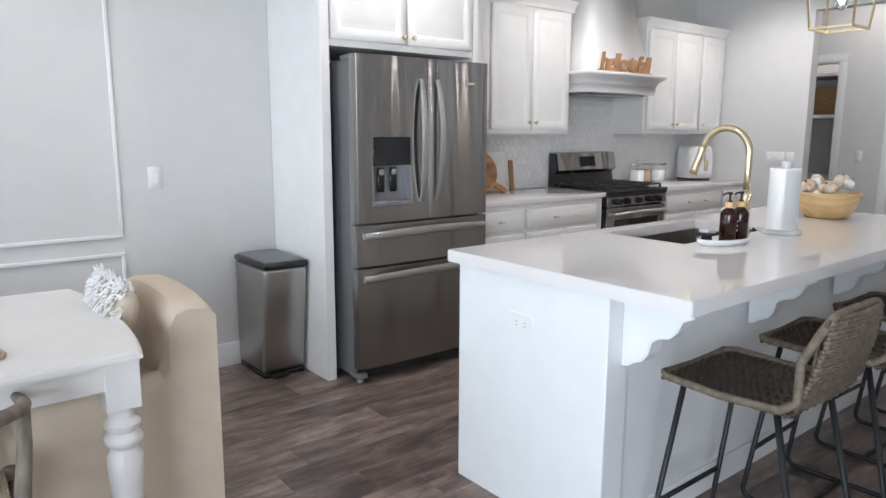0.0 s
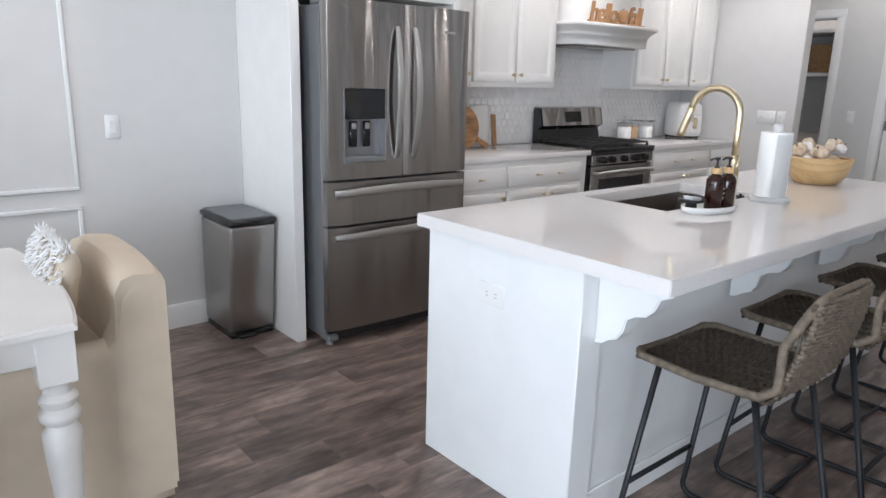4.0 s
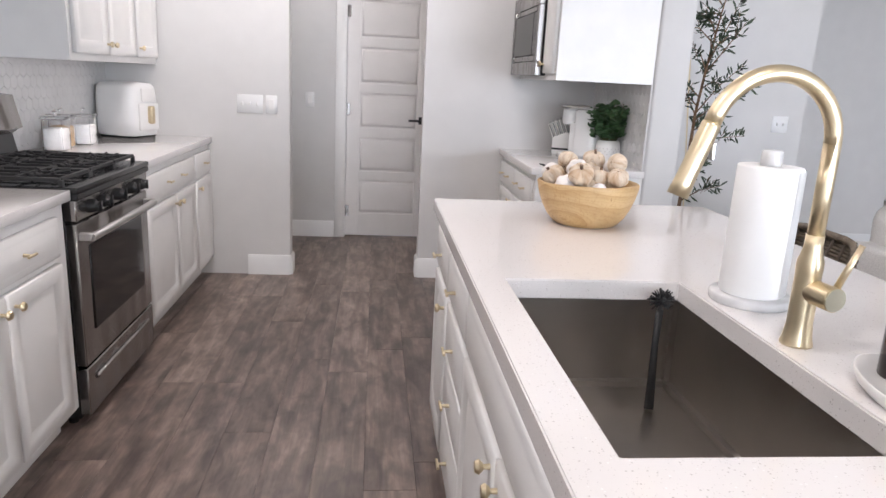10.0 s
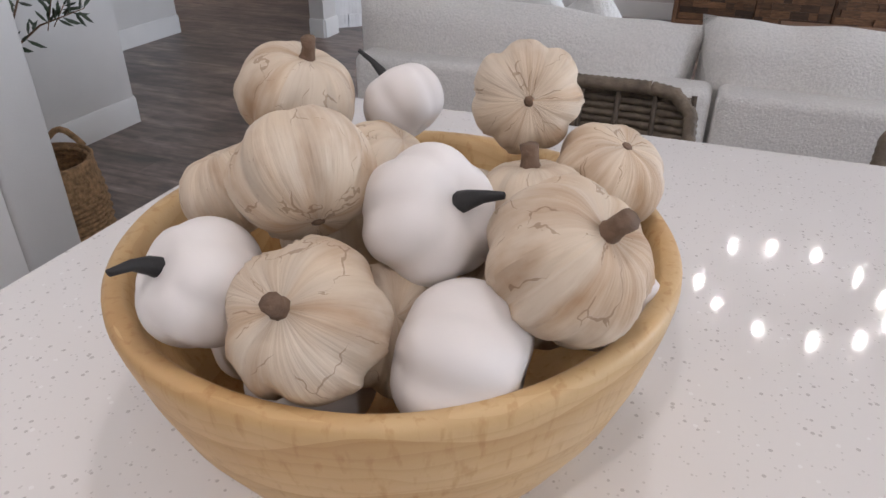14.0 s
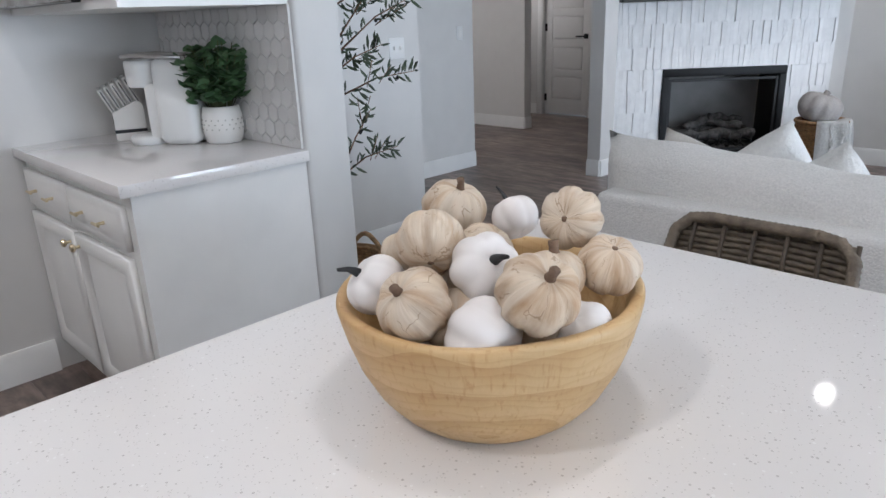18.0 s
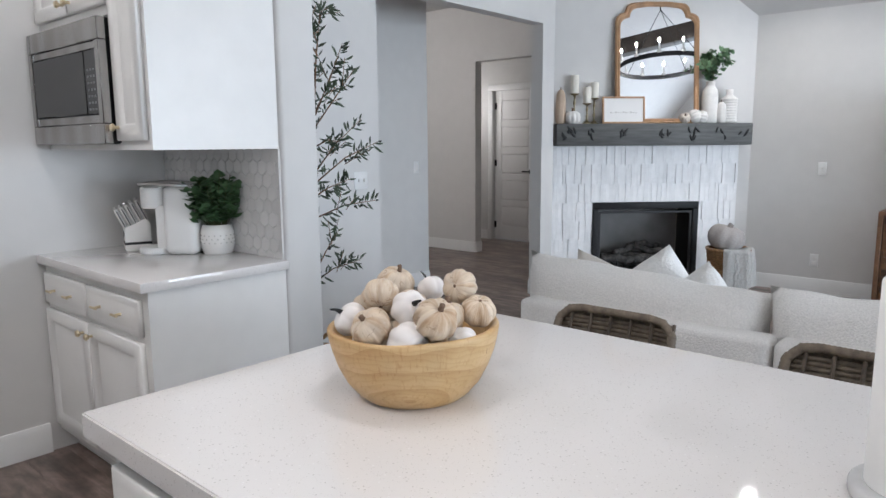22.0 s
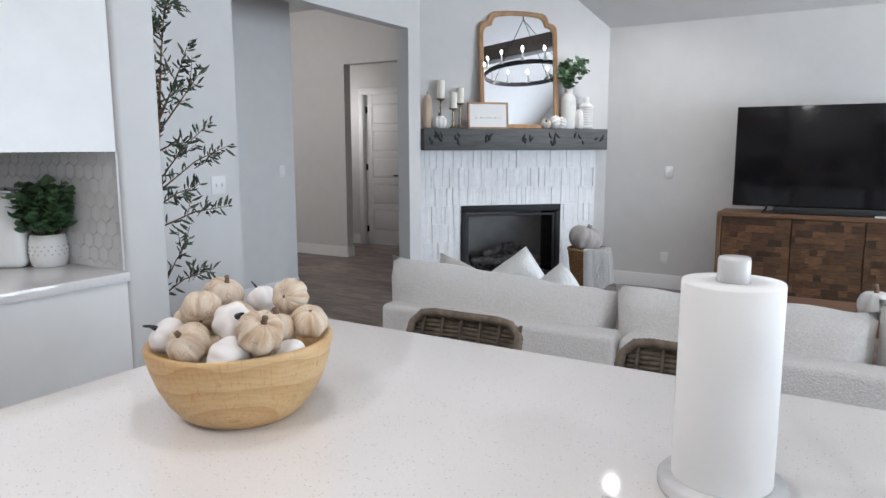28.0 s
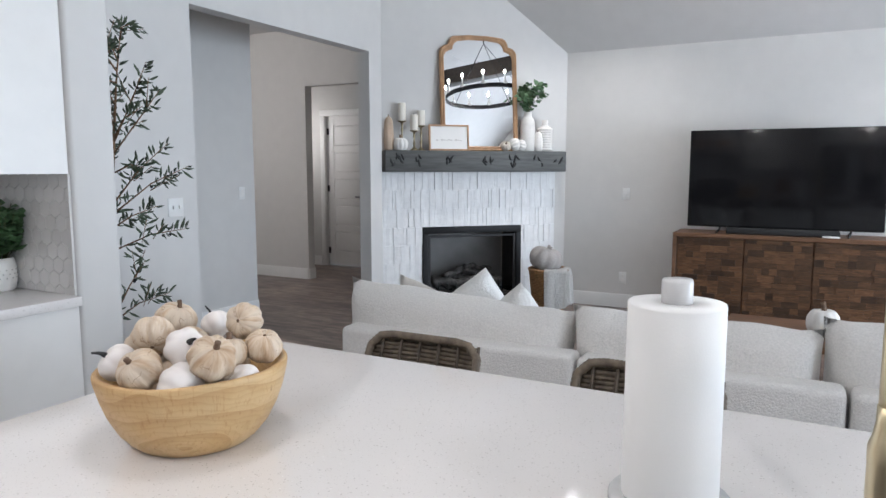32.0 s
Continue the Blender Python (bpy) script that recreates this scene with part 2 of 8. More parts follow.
def prism(bm, poly, axis, lo, hi):
    """Extrude a polygon; axis x: poly is (y, z); y: (x, z); z: (x, y)."""
    def at(p, h):
        return {"x": (h, p[0], p[1]), "y": (p[0], h, p[1]), "z": (p[0], p[1], h)}[axis]
    a = [bm.verts.new(at(p, lo)) for p in poly]
    b = [bm.verts.new(at(p, hi)) for p in poly]
    n = len(poly)
    for k in range(n):
        bm.faces.new((a[k], a[(k + 1) % n], b[(k + 1) % n], b[k]))
    bm.faces.new(list(reversed(a)))
    bm.faces.new(b)
    bmesh.ops.recalc_face_normals(bm, faces=bm.faces[:])
    return bm


def relief(bm, m, w, h, rings, back=0.0):
    """A slab w x h in the xz plane that faces -y; rings are (inset, depth out)."""
    prev = None
    for inset, out in [(0, back)] + rings:
        x0, x1, z0, z1 = inset, w - inset, inset, h - inset
        ring = [bm.verts.new(m @ Vector(p)) for p in ((x0, -out, z0), (x1, -out, z0), (x1, -out, z1), (x0, -out, z1))]
        if prev:
            for k in range(4):
                bm.faces.new((prev[k], prev[(k + 1) % 4], ring[(k + 1) % 4], ring[k]))
        else:
            bm.faces.new(list(reversed(ring)))
        prev = ring
    bm.faces.new(prev)
    return bm


RAISED = [(0, 0.018), (0.004, 0.022), (0.050, 0.022), (0.058, 0.012), (0.064, 0.012), (0.090, 0.020)]
DRAWER = [(0, 0.016), (0.004, 0.019), (0.022, 0.019), (0.028, 0.022)]


def smooth(bm, angle=40):
    for f in bm.faces:
        f.smooth = True
    lim = radians(angle)
    for e in bm.edges:
        e.smooth = len(e.link_faces) == 2 and e.calc_face_angle(0) < lim
    return bm


def part(name, bm, material, parent=None, label="", soft=True):
    if soft:
        smooth(bm)
    me = bpy.data.meshes.new(name)
    bm.to_mesh(me)
    bm.free()
    if material is not None:
        me.materials.append(material)
    ob = new(name, me)
    if parent is not None:
        ob.parent = parent
        o = parent
        off = Vector((0, 0, 0))
        while o is not None:
            off += Vector(o.location)
            o = o.parent
        ob.matrix_parent_inverse = Matrix.Identity(4)
    if label:
        tagged(ob, label)
    return ob


def thing(name, label, category, group="", at=(0, 0, 0), turn=0.0):
    ob = tagged(new(name), label, category, group)
    ob.empty_display_size = 0.1
    ob.location = at
    ob.rotation_euler = (0, 0, radians(turn))
    return ob


def structure(name, bm, material, label="", category=""):
    return tagged(part(name, bm, material, None, label), label, category, kind="structure")


def shift(x, y, z, turn=0.0):
    return pose(x, y, z, 0, 0, turn)


def wmat(ob):
    m = Matrix.Identity(4)
    while ob is not None:
        m = ob.matrix_basis @ m
        ob = ob.parent
    return m


def wpart(name, bm, material, parent, label=""):
    """A part whose mesh is given in the world's own coordinates."""
    bm.transform(wmat(parent).inverted())
    return part(name, bm, material, parent, label)


def knob(parent, x, y, z, n=(0, -1, 0)):
    n = Vector(n)
    p = Vector((x, y, z))
    bm = B()
    cyl(bm, p, p + n * 0.016, 0.006, 0.005, 10)
    cyl(bm, p + n * 0.014, p + n * 0.022, 0.008, 0.015, 14)
    cyl(bm, p + n * 0.022, p + n * 0.030, 0.015, 0.011, 14)
    return wpart("knob", bm, BRASS, parent, "brushed gold knob")


def bar_pull(parent, x, y, z, w=0.05, axis=(1, 0, 0), n=(0, -1, 0)):
    n, a = Vector(n), Vector(axis)
    p = Vector((x, y, z))
    bm = B()
    cyl(bm, p, p + n * 0.026, 0.006, 0.004, 10)
    cyl(bm, p + n * 0.026 - a * w / 2, p + n * 0.026 + a * w / 2, 0.0045, 0.0045, 10)
    return wpart("handle", bm, BRASS, parent, "slim brushed gold bar pull")


def front(parent, name, x0, z0, x1, z1, y, rings=RAISED, turn=0, at=None):
    """A raised-panel front that faces -y (turn 0) in the plane y."""
    bm = B()
    m = at if at is not None else Matrix.Translation((x0, y, z0))
    relief(bm, m, x1 - x0, z1 - z0, rings)
    return wpart(name, bm, CAB, parent)

# ---- structure ----
N, EX, CX, TVY, WX = 4.30, 6.62, 6.73, -4.07, -2.6
T = 0.12
KZ = 2.745
bm = B()
box(bm, WX - T, 9.6, N, N + T, 0, KZ + 0.6)
structure("wall_north", bm, WALL, "pale grey painted drywall", "wall")
DN = 4.205
bm = B()
box(bm, WX - T, 2.058, DN, N - 0.001, 0, KZ)
structure("wall_dining", bm, WALL, "pale grey painted drywall with mouldings", "wall")
bm = B()
box(bm, EX, EX + T, 3.172, N, 0, KZ)
box(bm, EX, EX + T, 1.15, 2.31, 0, KZ)
box(bm, EX, EX + T, 2.31, 3.172, 2.40, KZ)
structure("wall_east_kitchen", bm, WALL, "pale grey painted drywall with an opening", "wall")
bm = B()
box(bm, 5.64, CX + T, 0.980, 1.165, 0, KZ, 0.018, 3)
structure("wall_stub", bm, WALL, "grey wall end beside the coffee counter", "wall")
for nm, y0, y1, z0 in (("wall_east_living", -0.40, 1.00, 0), ("wall_east_header", -2.39, -0.40, 2.415), ("wall_east_pier", -2.58, -2.39, 0)):
    bm = B()
    box(bm, CX, CX + T, y0, y1, z0, 5.0)
    structure(nm, bm, WALL, "pale grey painted drywall beside the wide opening", "wall")
# diagonal chimney wall, with the firebox opening
DIAG = Matrix.Translation((5.4475, -4.0875, 0)) @ Matrix.Rotation(radians(45), 4, "Z")
for a, b, z0, z1 in ((-0.05, 0.53, 0, 5.0), (1.54, 2.06, 0, 5.0), (0.53, 1.54, 0.80, 5.0), (0.53, 1.54, 0, 0.10)):
    bm = B()
    box(bm, a, b, -T, 0, z0, z1, m=DIAG)
    structure("wall_fireplace", bm, WALL, "grey painted chimney wall set across the corner", "wall")
bm = B()
box(bm, WX - T, 5.50, TVY - T, TVY, 0, 3.2)
structure("wall_south", bm, WALL, "pale grey painted drywall", "wall")
bm = B()
for y0, y1, z0, z1 in ((TVY, -3.2, 0, 5), (0.0, 1.4, 0, 5), (3.8, N, 0, 5), (-3.2, 0.0, 2.15, 5), (1.4, 3.8, 2.3, 5), (1.4, 3.8, 0, 0.6)):
    box(bm, WX - T, WX, y0, y1, z0, z1)
structure("wall_west", bm, WALL, "pale grey wall with window and patio door", "wall")
# foyer and hall
FOX, HALLY, HALLX, ENDY = 7.875, -3.985, 8.765, -5.10
bm = B()
box(bm, FOX, FOX + T, -2.13, 1.0, 0, 3.2)
structure("wall_foyer", bm, WALL, "grey painted foyer wall", "wall")
bm = B()
box(bm, HALLX, 10.5, HALLY - T, HALLY, 0, 3.2)
box(bm, CX + T, HALLX, HALLY - T, HALLY, 2.39, 3.2)
structure("wall_hall", bm, WALL, "grey painted hall wall with an opening", "wall")
bm = B()
box(bm, CX + T, 8.63, ENDY - T, ENDY, 0, 3.2)
box(bm, 9.34, 10.5, ENDY - T, ENDY, 0, 3.2)
box(bm, 8.63, 9.34, ENDY - T, ENDY, 2.13, 3.2)
structure("wall_hall_end", bm, WALL, "grey painted wall round a closed door", "wall")
bm = B()
box(bm, 10.5, 10.5 + T, -5.22, 1.1, 0, 3.2)
box(bm, CX + T, 10.6, 1.0, 1.0 + T, 0, 3.2)
box(bm, CX, CX + T, -5.22, -3.7, 0, 3.2)
structure("wall_foyer_far", bm, WALL, "grey painted wall closing the foyer", "wall")
# pantry hall
PX = 7.78
bm = B()
bm.free()
for x0, x1, y0, y1, z0 in ((PX, PX + T, 2.87, 3.40, 0), (PX, PX + T, 1.15, 2.16, 0), (PX, PX + T, 2.16, 2.87, 2.05), (PX, PX + T, 3.40, 4.12, 2.06), (PX, PX + T, 4.12, N, 0), (EX + T, PX - 0.001, 1.9, 1.9 + T, 0)):
    bm = B()
    box(bm, x0, x1, y0, y1, z0, KZ)
    structure("wall_pantry_hall", bm, WALL, "grey hall wall round door and mudroom opening", "wall")
bm = B()
box(bm, 9.2, 9.3, 2.6, N, 0, KZ)
box(bm, PX + T, 9.3, 3.0, 3.1, 0, KZ)
structure("wall_mudroom", bm, WALL, "grey mudroom wall", "wall")
bm = B()
box(bm, WX - T, 10.62, -5.24, N + T, -0.15, -0.012)
structure("floor", bm, mat("subfloor", (0.03, 0.026, 0.024), 0.8), "dark wood-look plank floor", "floor")
# ceilings
bm = B()
box(bm, WX - T, 9.4, 1.0, N + T, KZ, KZ + 0.1)
structure("ceiling_kitchen", bm, CEIL, "flat pale grey ceiling", "ceiling")
bm = B()
prism(bm, [(TVY - T, 2.42), (-2.33, 4.28), (-0.75, 4.28), (1.0, KZ), (1.0, KZ + 0.1), (-0.75, 4.40), (-2.39, 4.40), (TVY - T, 2.56)], "x", WX - T, CX + T)
structure("ceiling_living", bm, CEIL, "vaulted pale grey ceiling", "ceiling")
bm = B()
box(bm, CX + T, 10.62, -5.24, 1.1, 3.08, 3.18)
structure("ceiling_foyer", bm, CEIL, "flat foyer ceiling", "ceiling")


def baseboard(a, b, flip=1, h=0.135, t=0.016):
    a, b = Vector((*a, 0)), Vector((*b, 0))
    d = b - a
    m = Matrix.Translation(a) @ Matrix.Rotation(math.atan2(d.y, d.x), 4, "Z")
    bm = B()
    prism(bm, [(0, 0), (-t, 0), (-t, h - 0.02), (-t * 0.5, h), (0, h)] if flip > 0 else [(0, 0), (0, h), (t * 0.5, h), (t, h - 0.02), (t, 0)], "x", 0, d.length)
    bm.transform(m)
    return structure("baseboard", bm, TRIM, "white painted baseboard", "baseboard")


for a, b in (((WX, DN), (2.058, DN)), ((EX, 3.45), (EX, 3.172)), ((EX, 3.172), (EX + T, 3.172)), ((EX, 2.31), (EX, 1.80)), ((EX + T, 2.31), (EX, 2.31)),
             ((5.64, 1.165), (5.64, 0.980)), ((5.64, 0.980), (CX, 0.980)), ((CX, 1.0), (CX, -0.40)), ((CX, -0.40), (CX + T, -0.40)),
             ((CX + T, -2.39), (CX, -2.39)), ((CX, -2.39), (CX, -2.58)), ((FOX, 0.9), (FOX, -2.13)), ((FOX, -2.13), (FOX + T, -2.13)),
             ((10.4, HALLY), (HALLX, HALLY)), ((HALLX, HALLY), (HALLX, HALLY - T)), ((8.55, ENDY), (6.9, ENDY)), ((10.4, ENDY), (9.42, ENDY)),
             ((5.42, TVY), (WX, TVY)), ((PX, 3.32), (PX, 2.95))):
    baseboard(a, b)

# ---- floor planks ----
PLANK = mat("plank_vinyl", (0.185, 0.149, 0.131), 0.34, scale=2.2, vary=0.0, bump=0.0, per_object=0.30)
nt = PLANK.node_tree
tc = nt.nodes.new("ShaderNodeTexCoord")
oi = nt.nodes.new("ShaderNodeObjectInfo")
mu = nt.nodes.new("ShaderNodeVectorMath")
mu.operation = "SCALE"
mu.inputs[0].default_value = (37.0, 17.0, 11.0)
nt.links.new(oi.outputs["Random"], mu.inputs[3])
ad = nt.nodes.new("ShaderNodeVectorMath")
nt.links.new(tc.outputs["Object"], ad.inputs[0])
nt.links.new(mu.outputs[0], ad.inputs[1])
b = nt.nodes["Principled BSDF"]
col = b.inputs["Base Color"].links[0].from_socket
for stretch, sc, lo, hi, dark, light in (((1.6, 12, 1), 1.6, 0.34, 0.66, (0.66, 0.63, 0.62, 1), (1.27, 1.27, 1.26, 1)), ((2.6, 6.5, 1), 1.5, 0.36, 0.64, (0.60, 0.57, 0.58, 1), (1.36, 1.30, 1.26, 1)), ((5, 9, 1), 2.6, 0.34, 0.66, (0.80, 0.79, 0.80, 1), (1.16, 1.15, 1.13, 1)), ((3, 60, 1), 1.5, 0.3, 0.7, (0.88, 0.87, 0.86, 1), (1.09, 1.09, 1.09, 1))):
    mp = nt.nodes.new("ShaderNodeMapping")
    mp.inputs["Scale"].default_value = stretch
    nt.links.new(ad.outputs[0], mp.inputs[0])
    nz = nt.nodes.new("ShaderNodeTexNoise")
    nz.inputs["Scale"].default_value, nz.inputs["Detail"].default_value, nz.inputs["Distortion"].default_value = sc, 5, 0.6
    nt.links.new(mp.outputs[0], nz.inputs["Vector"])
    mr = nt.nodes.new("ShaderNodeMapRange")
    mr.inputs[1].default_value, mr.inputs[2].default_value = lo, hi
    nt.links.new(nz.outputs[0], mr.inputs[0])
    tn = nt.nodes.new("ShaderNodeMix")
    tn.data_type = "RGBA"
    tn.inputs[6].default_value, tn.inputs[7].default_value = dark, light
    nt.links.new(mr.outputs[0], tn.inputs[0])
    mx = nt.nodes.new("ShaderNodeMix")
    mx.data_type, mx.blend_type = "RGBA", "MULTIPLY"
    mx.inputs[0].default_value = 1.0
    nt.links.new(col, mx.inputs[6])
    nt.links.new(tn.outputs[2], mx.inputs[7])
    col = mx.outputs[2]
nt.links.new(col, b.inputs["Base Color"])
bp = nt.nodes.new("ShaderNodeBump")
bp.inputs["Strength"].default_value, bp.inputs["Distance"].default_value = 0.10, 0.004
nt.links.new(nz.outputs[0], bp.inputs["Height"])
nt.links.new(bp.outputs[0], b.inputs["Normal"])


def plank_mesh(w, l):
    bm = B()
    box(bm, 0, l, 0, w, -0.012, 0.0)
    top = [e for e in bm.edges if all(v.co.z > -0.001 for v in e.verts)]
    bmesh.ops.bevel(bm, geom=top, offset=0.0008, segments=1, affect="EDGES")
    me = bpy.data.meshes.new("plank")
    bm.to_mesh(me)
    bm.free()
    me.materials.append(PLANK)
    return me


PW, PL = 0.178, 1.22
full = plank_mesh(PW - 0.0006, PL - 0.0006)
rng = random.Random(4)
floor_ob = bpy.data.objects["floor"]
rest = B()
row = 0
y = -5.2
while y < N:
    x = WX + 0.15 + rng.random() * (PL - 0.2)
    box(rest, WX, x - 0.001, y, y + PW - 0.001, -0.012, 0)
    while x < 10.45:
        near = y > 0.3 and x < 8.0
        if near:
            ob = new("plank", full)
            ob.parent = floor_ob
            ob.location = (x, y, 0)
        else:
            box(rest, x, min(x + PL, 10.55) - 0.001, y, y + PW - 0.001, -0.012, 0)
        x += PL
    y += PW
PLANK2 = PLANK.copy()
nt2 = PLANK2.node_tree
oi = [n for n in nt2.nodes if n.type == "OBJECT_INFO"][0]
geo = nt2.nodes.new("ShaderNodeNewGeometry")
for l in list(oi.outputs["Random"].links):
    nt2.links.new(geo.outputs["Random Per Island"], l.to_socket)
far = part("planks", rest, PLANK2, floor_ob)
tagged(far, "dark wood-look planks", kind="stuff")

# ---- kitchen: cabinets ----
CF = 3.69   # front of the base cabinets
UF = 3.985  # front of the wall cabinets


def base_cabinet(label, x0, x1, drawers, doors, group):
    """drawers, doors: spans of x; knobs by side."""
    c = thing("base_cabinet", label, "cabinet", group, ((x0 + x1) / 2, N - 0.3, 0))
    bm = B()
    box(bm, x0, x1, CF, N - 0.004, 0.10, 0.872)
    box(bm, x0 + 0.004, x1 - 0.004, CF + 0.07, N - 0.01, 0, 0.10)
    wpart("body", bm, CAB, c)
    for a, b in drawers:
        d = front(c, "drawer", a, 0.70, b, 0.835, CF, DRAWER)
        for k in ((0.5,) if b - a < 0.5 else (0.36, 0.66)):
            bar_pull(d, a + (b - a) * k, CF - 0.022, 0.768)
    for a, b, side in doors:
        d = front(c, "door", a, 0.135, b, 0.675, CF)
        knob(d, b - 0.035 if side > 0 else a + 0.035, CF - 0.022, 0.632)
    return c


base_cabinet("narrow white raised-panel base cabinet with brass pulls", 3.13, 3.66, [(3.17, 3.645)], [(3.17, 3.645, 1)], "kitchen base cabinets")
base_cabinet("wide white raised-panel base cabinet with brass pulls", 3.66, 4.49, [(3.675, 4.415)], [(3.675, 4.042, 1), (4.052, 4.415, -1)], "kitchen base cabinets")
base_cabinet("white raised-panel base cabinet next to the range", 5.275, 6.21, [(5.33, 6.19)], [(5.33, 5.80, 1), (5.81, 6.19, -1)], "kitchen base cabinets")
base_cabinet("narrow white base cabinet beside the end wall", 6.21, EX - 0.003, [(6.225, 6.59)], [(6.225, 6.59, -1)], "kitchen base cabinets")


def quartz(name):
    m = mat(name, (0.76, 0.735, 0.72), 0.055, rvar=0.015, scale=2.0, vary=0.02, coat=0.2)
    nt = m.node_tree
    n, l = nt.nodes, nt.links
    b = n["Principled BSDF"]
    tc = n.new("ShaderNodeTexCoord")
    col = b.inputs["Base Color"].links[0].from_socket
    for sc, lim, tint in ((230.0, 0.06, (0.20, 0.17, 0.15)), (380.0, 0.10, (0.40, 0.37, 0.35)), (210.0, 0.02, (0.95, 0.95, 0.95))):
        vo = n.new("ShaderNodeTexVoronoi")
        vo.inputs["Scale"].default_value = sc
        l.new(tc.outputs["Object"], vo.inputs["Vector"])
        sep = n.new("ShaderNodeSeparateColor")
        l.new(vo.outputs["Color"], sep.inputs[0])
        keep = n.new("ShaderNodeMath")
        keep.operation = "LESS_THAN"
        keep.inputs[1].default_value = lim
        l.new(sep.outputs[0], keep.inputs[0])
        near = n.new("ShaderNodeMath")
        near.operation = "LESS_THAN"
        near.inputs[1].default_value = 0.34
        l.new(vo.outputs["Distance"], near.inputs[0])
        both = n.new("ShaderNodeMath")
        both.operation = "MULTIPLY"
        l.new(keep.outputs[0], both.inputs[0])
        l.new(near.outputs[0], both.inputs[1])
        soft = n.new("ShaderNodeMath")
        soft.operation = "MULTIPLY"
        soft.inputs[1].default_value = 0.38
        l.new(both.outputs[0], soft.inputs[0])
        mix = n.new("ShaderNodeMix")
        mix.data_type = "RGBA"
        l.new(soft.outputs[0], mix.inputs[0])
        l.new(col, mix.inputs[6])
        mix.inputs[7].default_value = (*tint, 1)
        col = mix.outputs[2]
    l.new(col, b.inputs["Base Color"])
    return m


QUARTZ = quartz("speckled_quartz")
CT = 0.911
ICT = 0.920
for x0, x1, lab in ((3.11, 4.51, "pale speckled quartz worktop beside the fridge"), (5.285, EX - 0.002, "pale speckled quartz worktop between range and wall")):
    bm = B()
    box(bm, x0, x1, CF - 0.025, N - 0.002, 0.874, CT, 0.003, 2)
    tagged(part("worktop", bm, QUARTZ), lab, "countertop")


def wall_cabinet(label, x0, x1, z0, z1, y, doors, group, crown=True, depth=None, left_frame=0.03):
    c = thing("wall_cabinet", label, "cabinet", group, ((x0 + x1) / 2, N - 0.15, z0))
    bm = B()
    box(bm, x0, x1, y, N - 0.003, z0, z1, 0.002)
    wpart("body", bm, CAB, c)
    for a, b, side in doors:
        d = front(c, "door", a, z0 + 0.035, b, z1 - 0.05, y)
        if side:
            knob(d, b - 0.03 if side > 0 else a + 0.03, y - 0.022, z0 + 0.085)
    if crown:
        bm = B()
        prism(bm, [(y + 0.01, z1 - 0.035), (y - 0.012, z1 - 0.03), (y - 0.016, z1), (y - 0.045, z1 + 0.03), (y - 0.048, z1 + 0.045), (N - 0.003, z1 + 0.045), (N - 0.003, z1 - 0.0)], "x", x0 - 0.02, x1 + 0.02)
        wpart("crown_moulding", bm, CAB, c)
    return c


UB = 1.345
wall_cabinet("narrow tall white wall cabinet beside the fridge", 3.14, 3.575, UB, 2.275, UF, [(3.17, 3.562, 1)], "kitchen wall cabinets")
wall_cabinet("tall white two-door wall cabinet with brass knobs", 3.575, 4.415, UB, 2.275, UF, [(3.59, 3.985, 1), (3.993, 4.385, -1)], "kitchen wall cabinets")
wall_cabinet("white two-door wall cabinet next to the hood", 5.37, 6.21, UB, 2.265, UF, [(5.40, 5.80, 1), (5.808, 6.20, -1)], "kitchen wall cabinets")
wall_cabinet("narrow white wall cabinet beside the end wall", 6.21, EX - 0.004, UB, 2.265, UF, [(6.225, 6.595, -1)], "kitchen wall cabinets")

# fridge surround: tall side panel and cabinet above
c = thing("fridge_surround", "white tall panel and cabinet framing the fridge", "cabinet", "", (2.06, 3.95, 0))
bm = B()
box(bm, 2.06, 2.115, 3.600, N - 0.003, 0, 2.45, 0.003)
wpart("side_panel", bm, CAB, c)
bm = B()
box(bm, 3.095, 3.135, 3.60, N - 0.003, 0.0, 2.45, 0.002)
wpart("side_panel", bm, CAB, c)
bm = B()
box(bm, 2.115, 3.095, 3.615, N - 0.003, 1.80, 2.45, 0.002)
wpart("body", bm, CAB, c)
for a, b, s in ((2.125, 2.600, 1), (2.610, 3.085, -1)):
    d = front(c, "door", a, 1.835, b, 2.40, 3.615)
    knob(d, b - 0.03 if s > 0 else a + 0.03, 3.593, 1.875)
bm = B()
prism(bm, [(3.61, 2.42), (3.585, 2.43), (3.58, 2.45), (3.55, 2.48), (3.55, 2.50), (N - 0.01, 2.50), (N - 0.01, 2.42)], "x", 2.0, 3.15)
wpart("crown_moulding", bm, CAB, c)

# ---- fridge ----
FX0, FX1, FY = 2.165, 3.075, 3.42
fr = thing("refrigerator", "brushed stainless French-door fridge with ice dispenser and two drawers", "refrigerator", "", ((FX0 + FX1) / 2, 3.85, 0))
bm = B()
box(bm, FX0 + 0.005, FX1 - 0.005, FY + 0.085, N - 0.06, 0.03, 1.725, 0.006)
wpart("body", bm, DARKSIDE, fr, "dark grey cabinet sides")


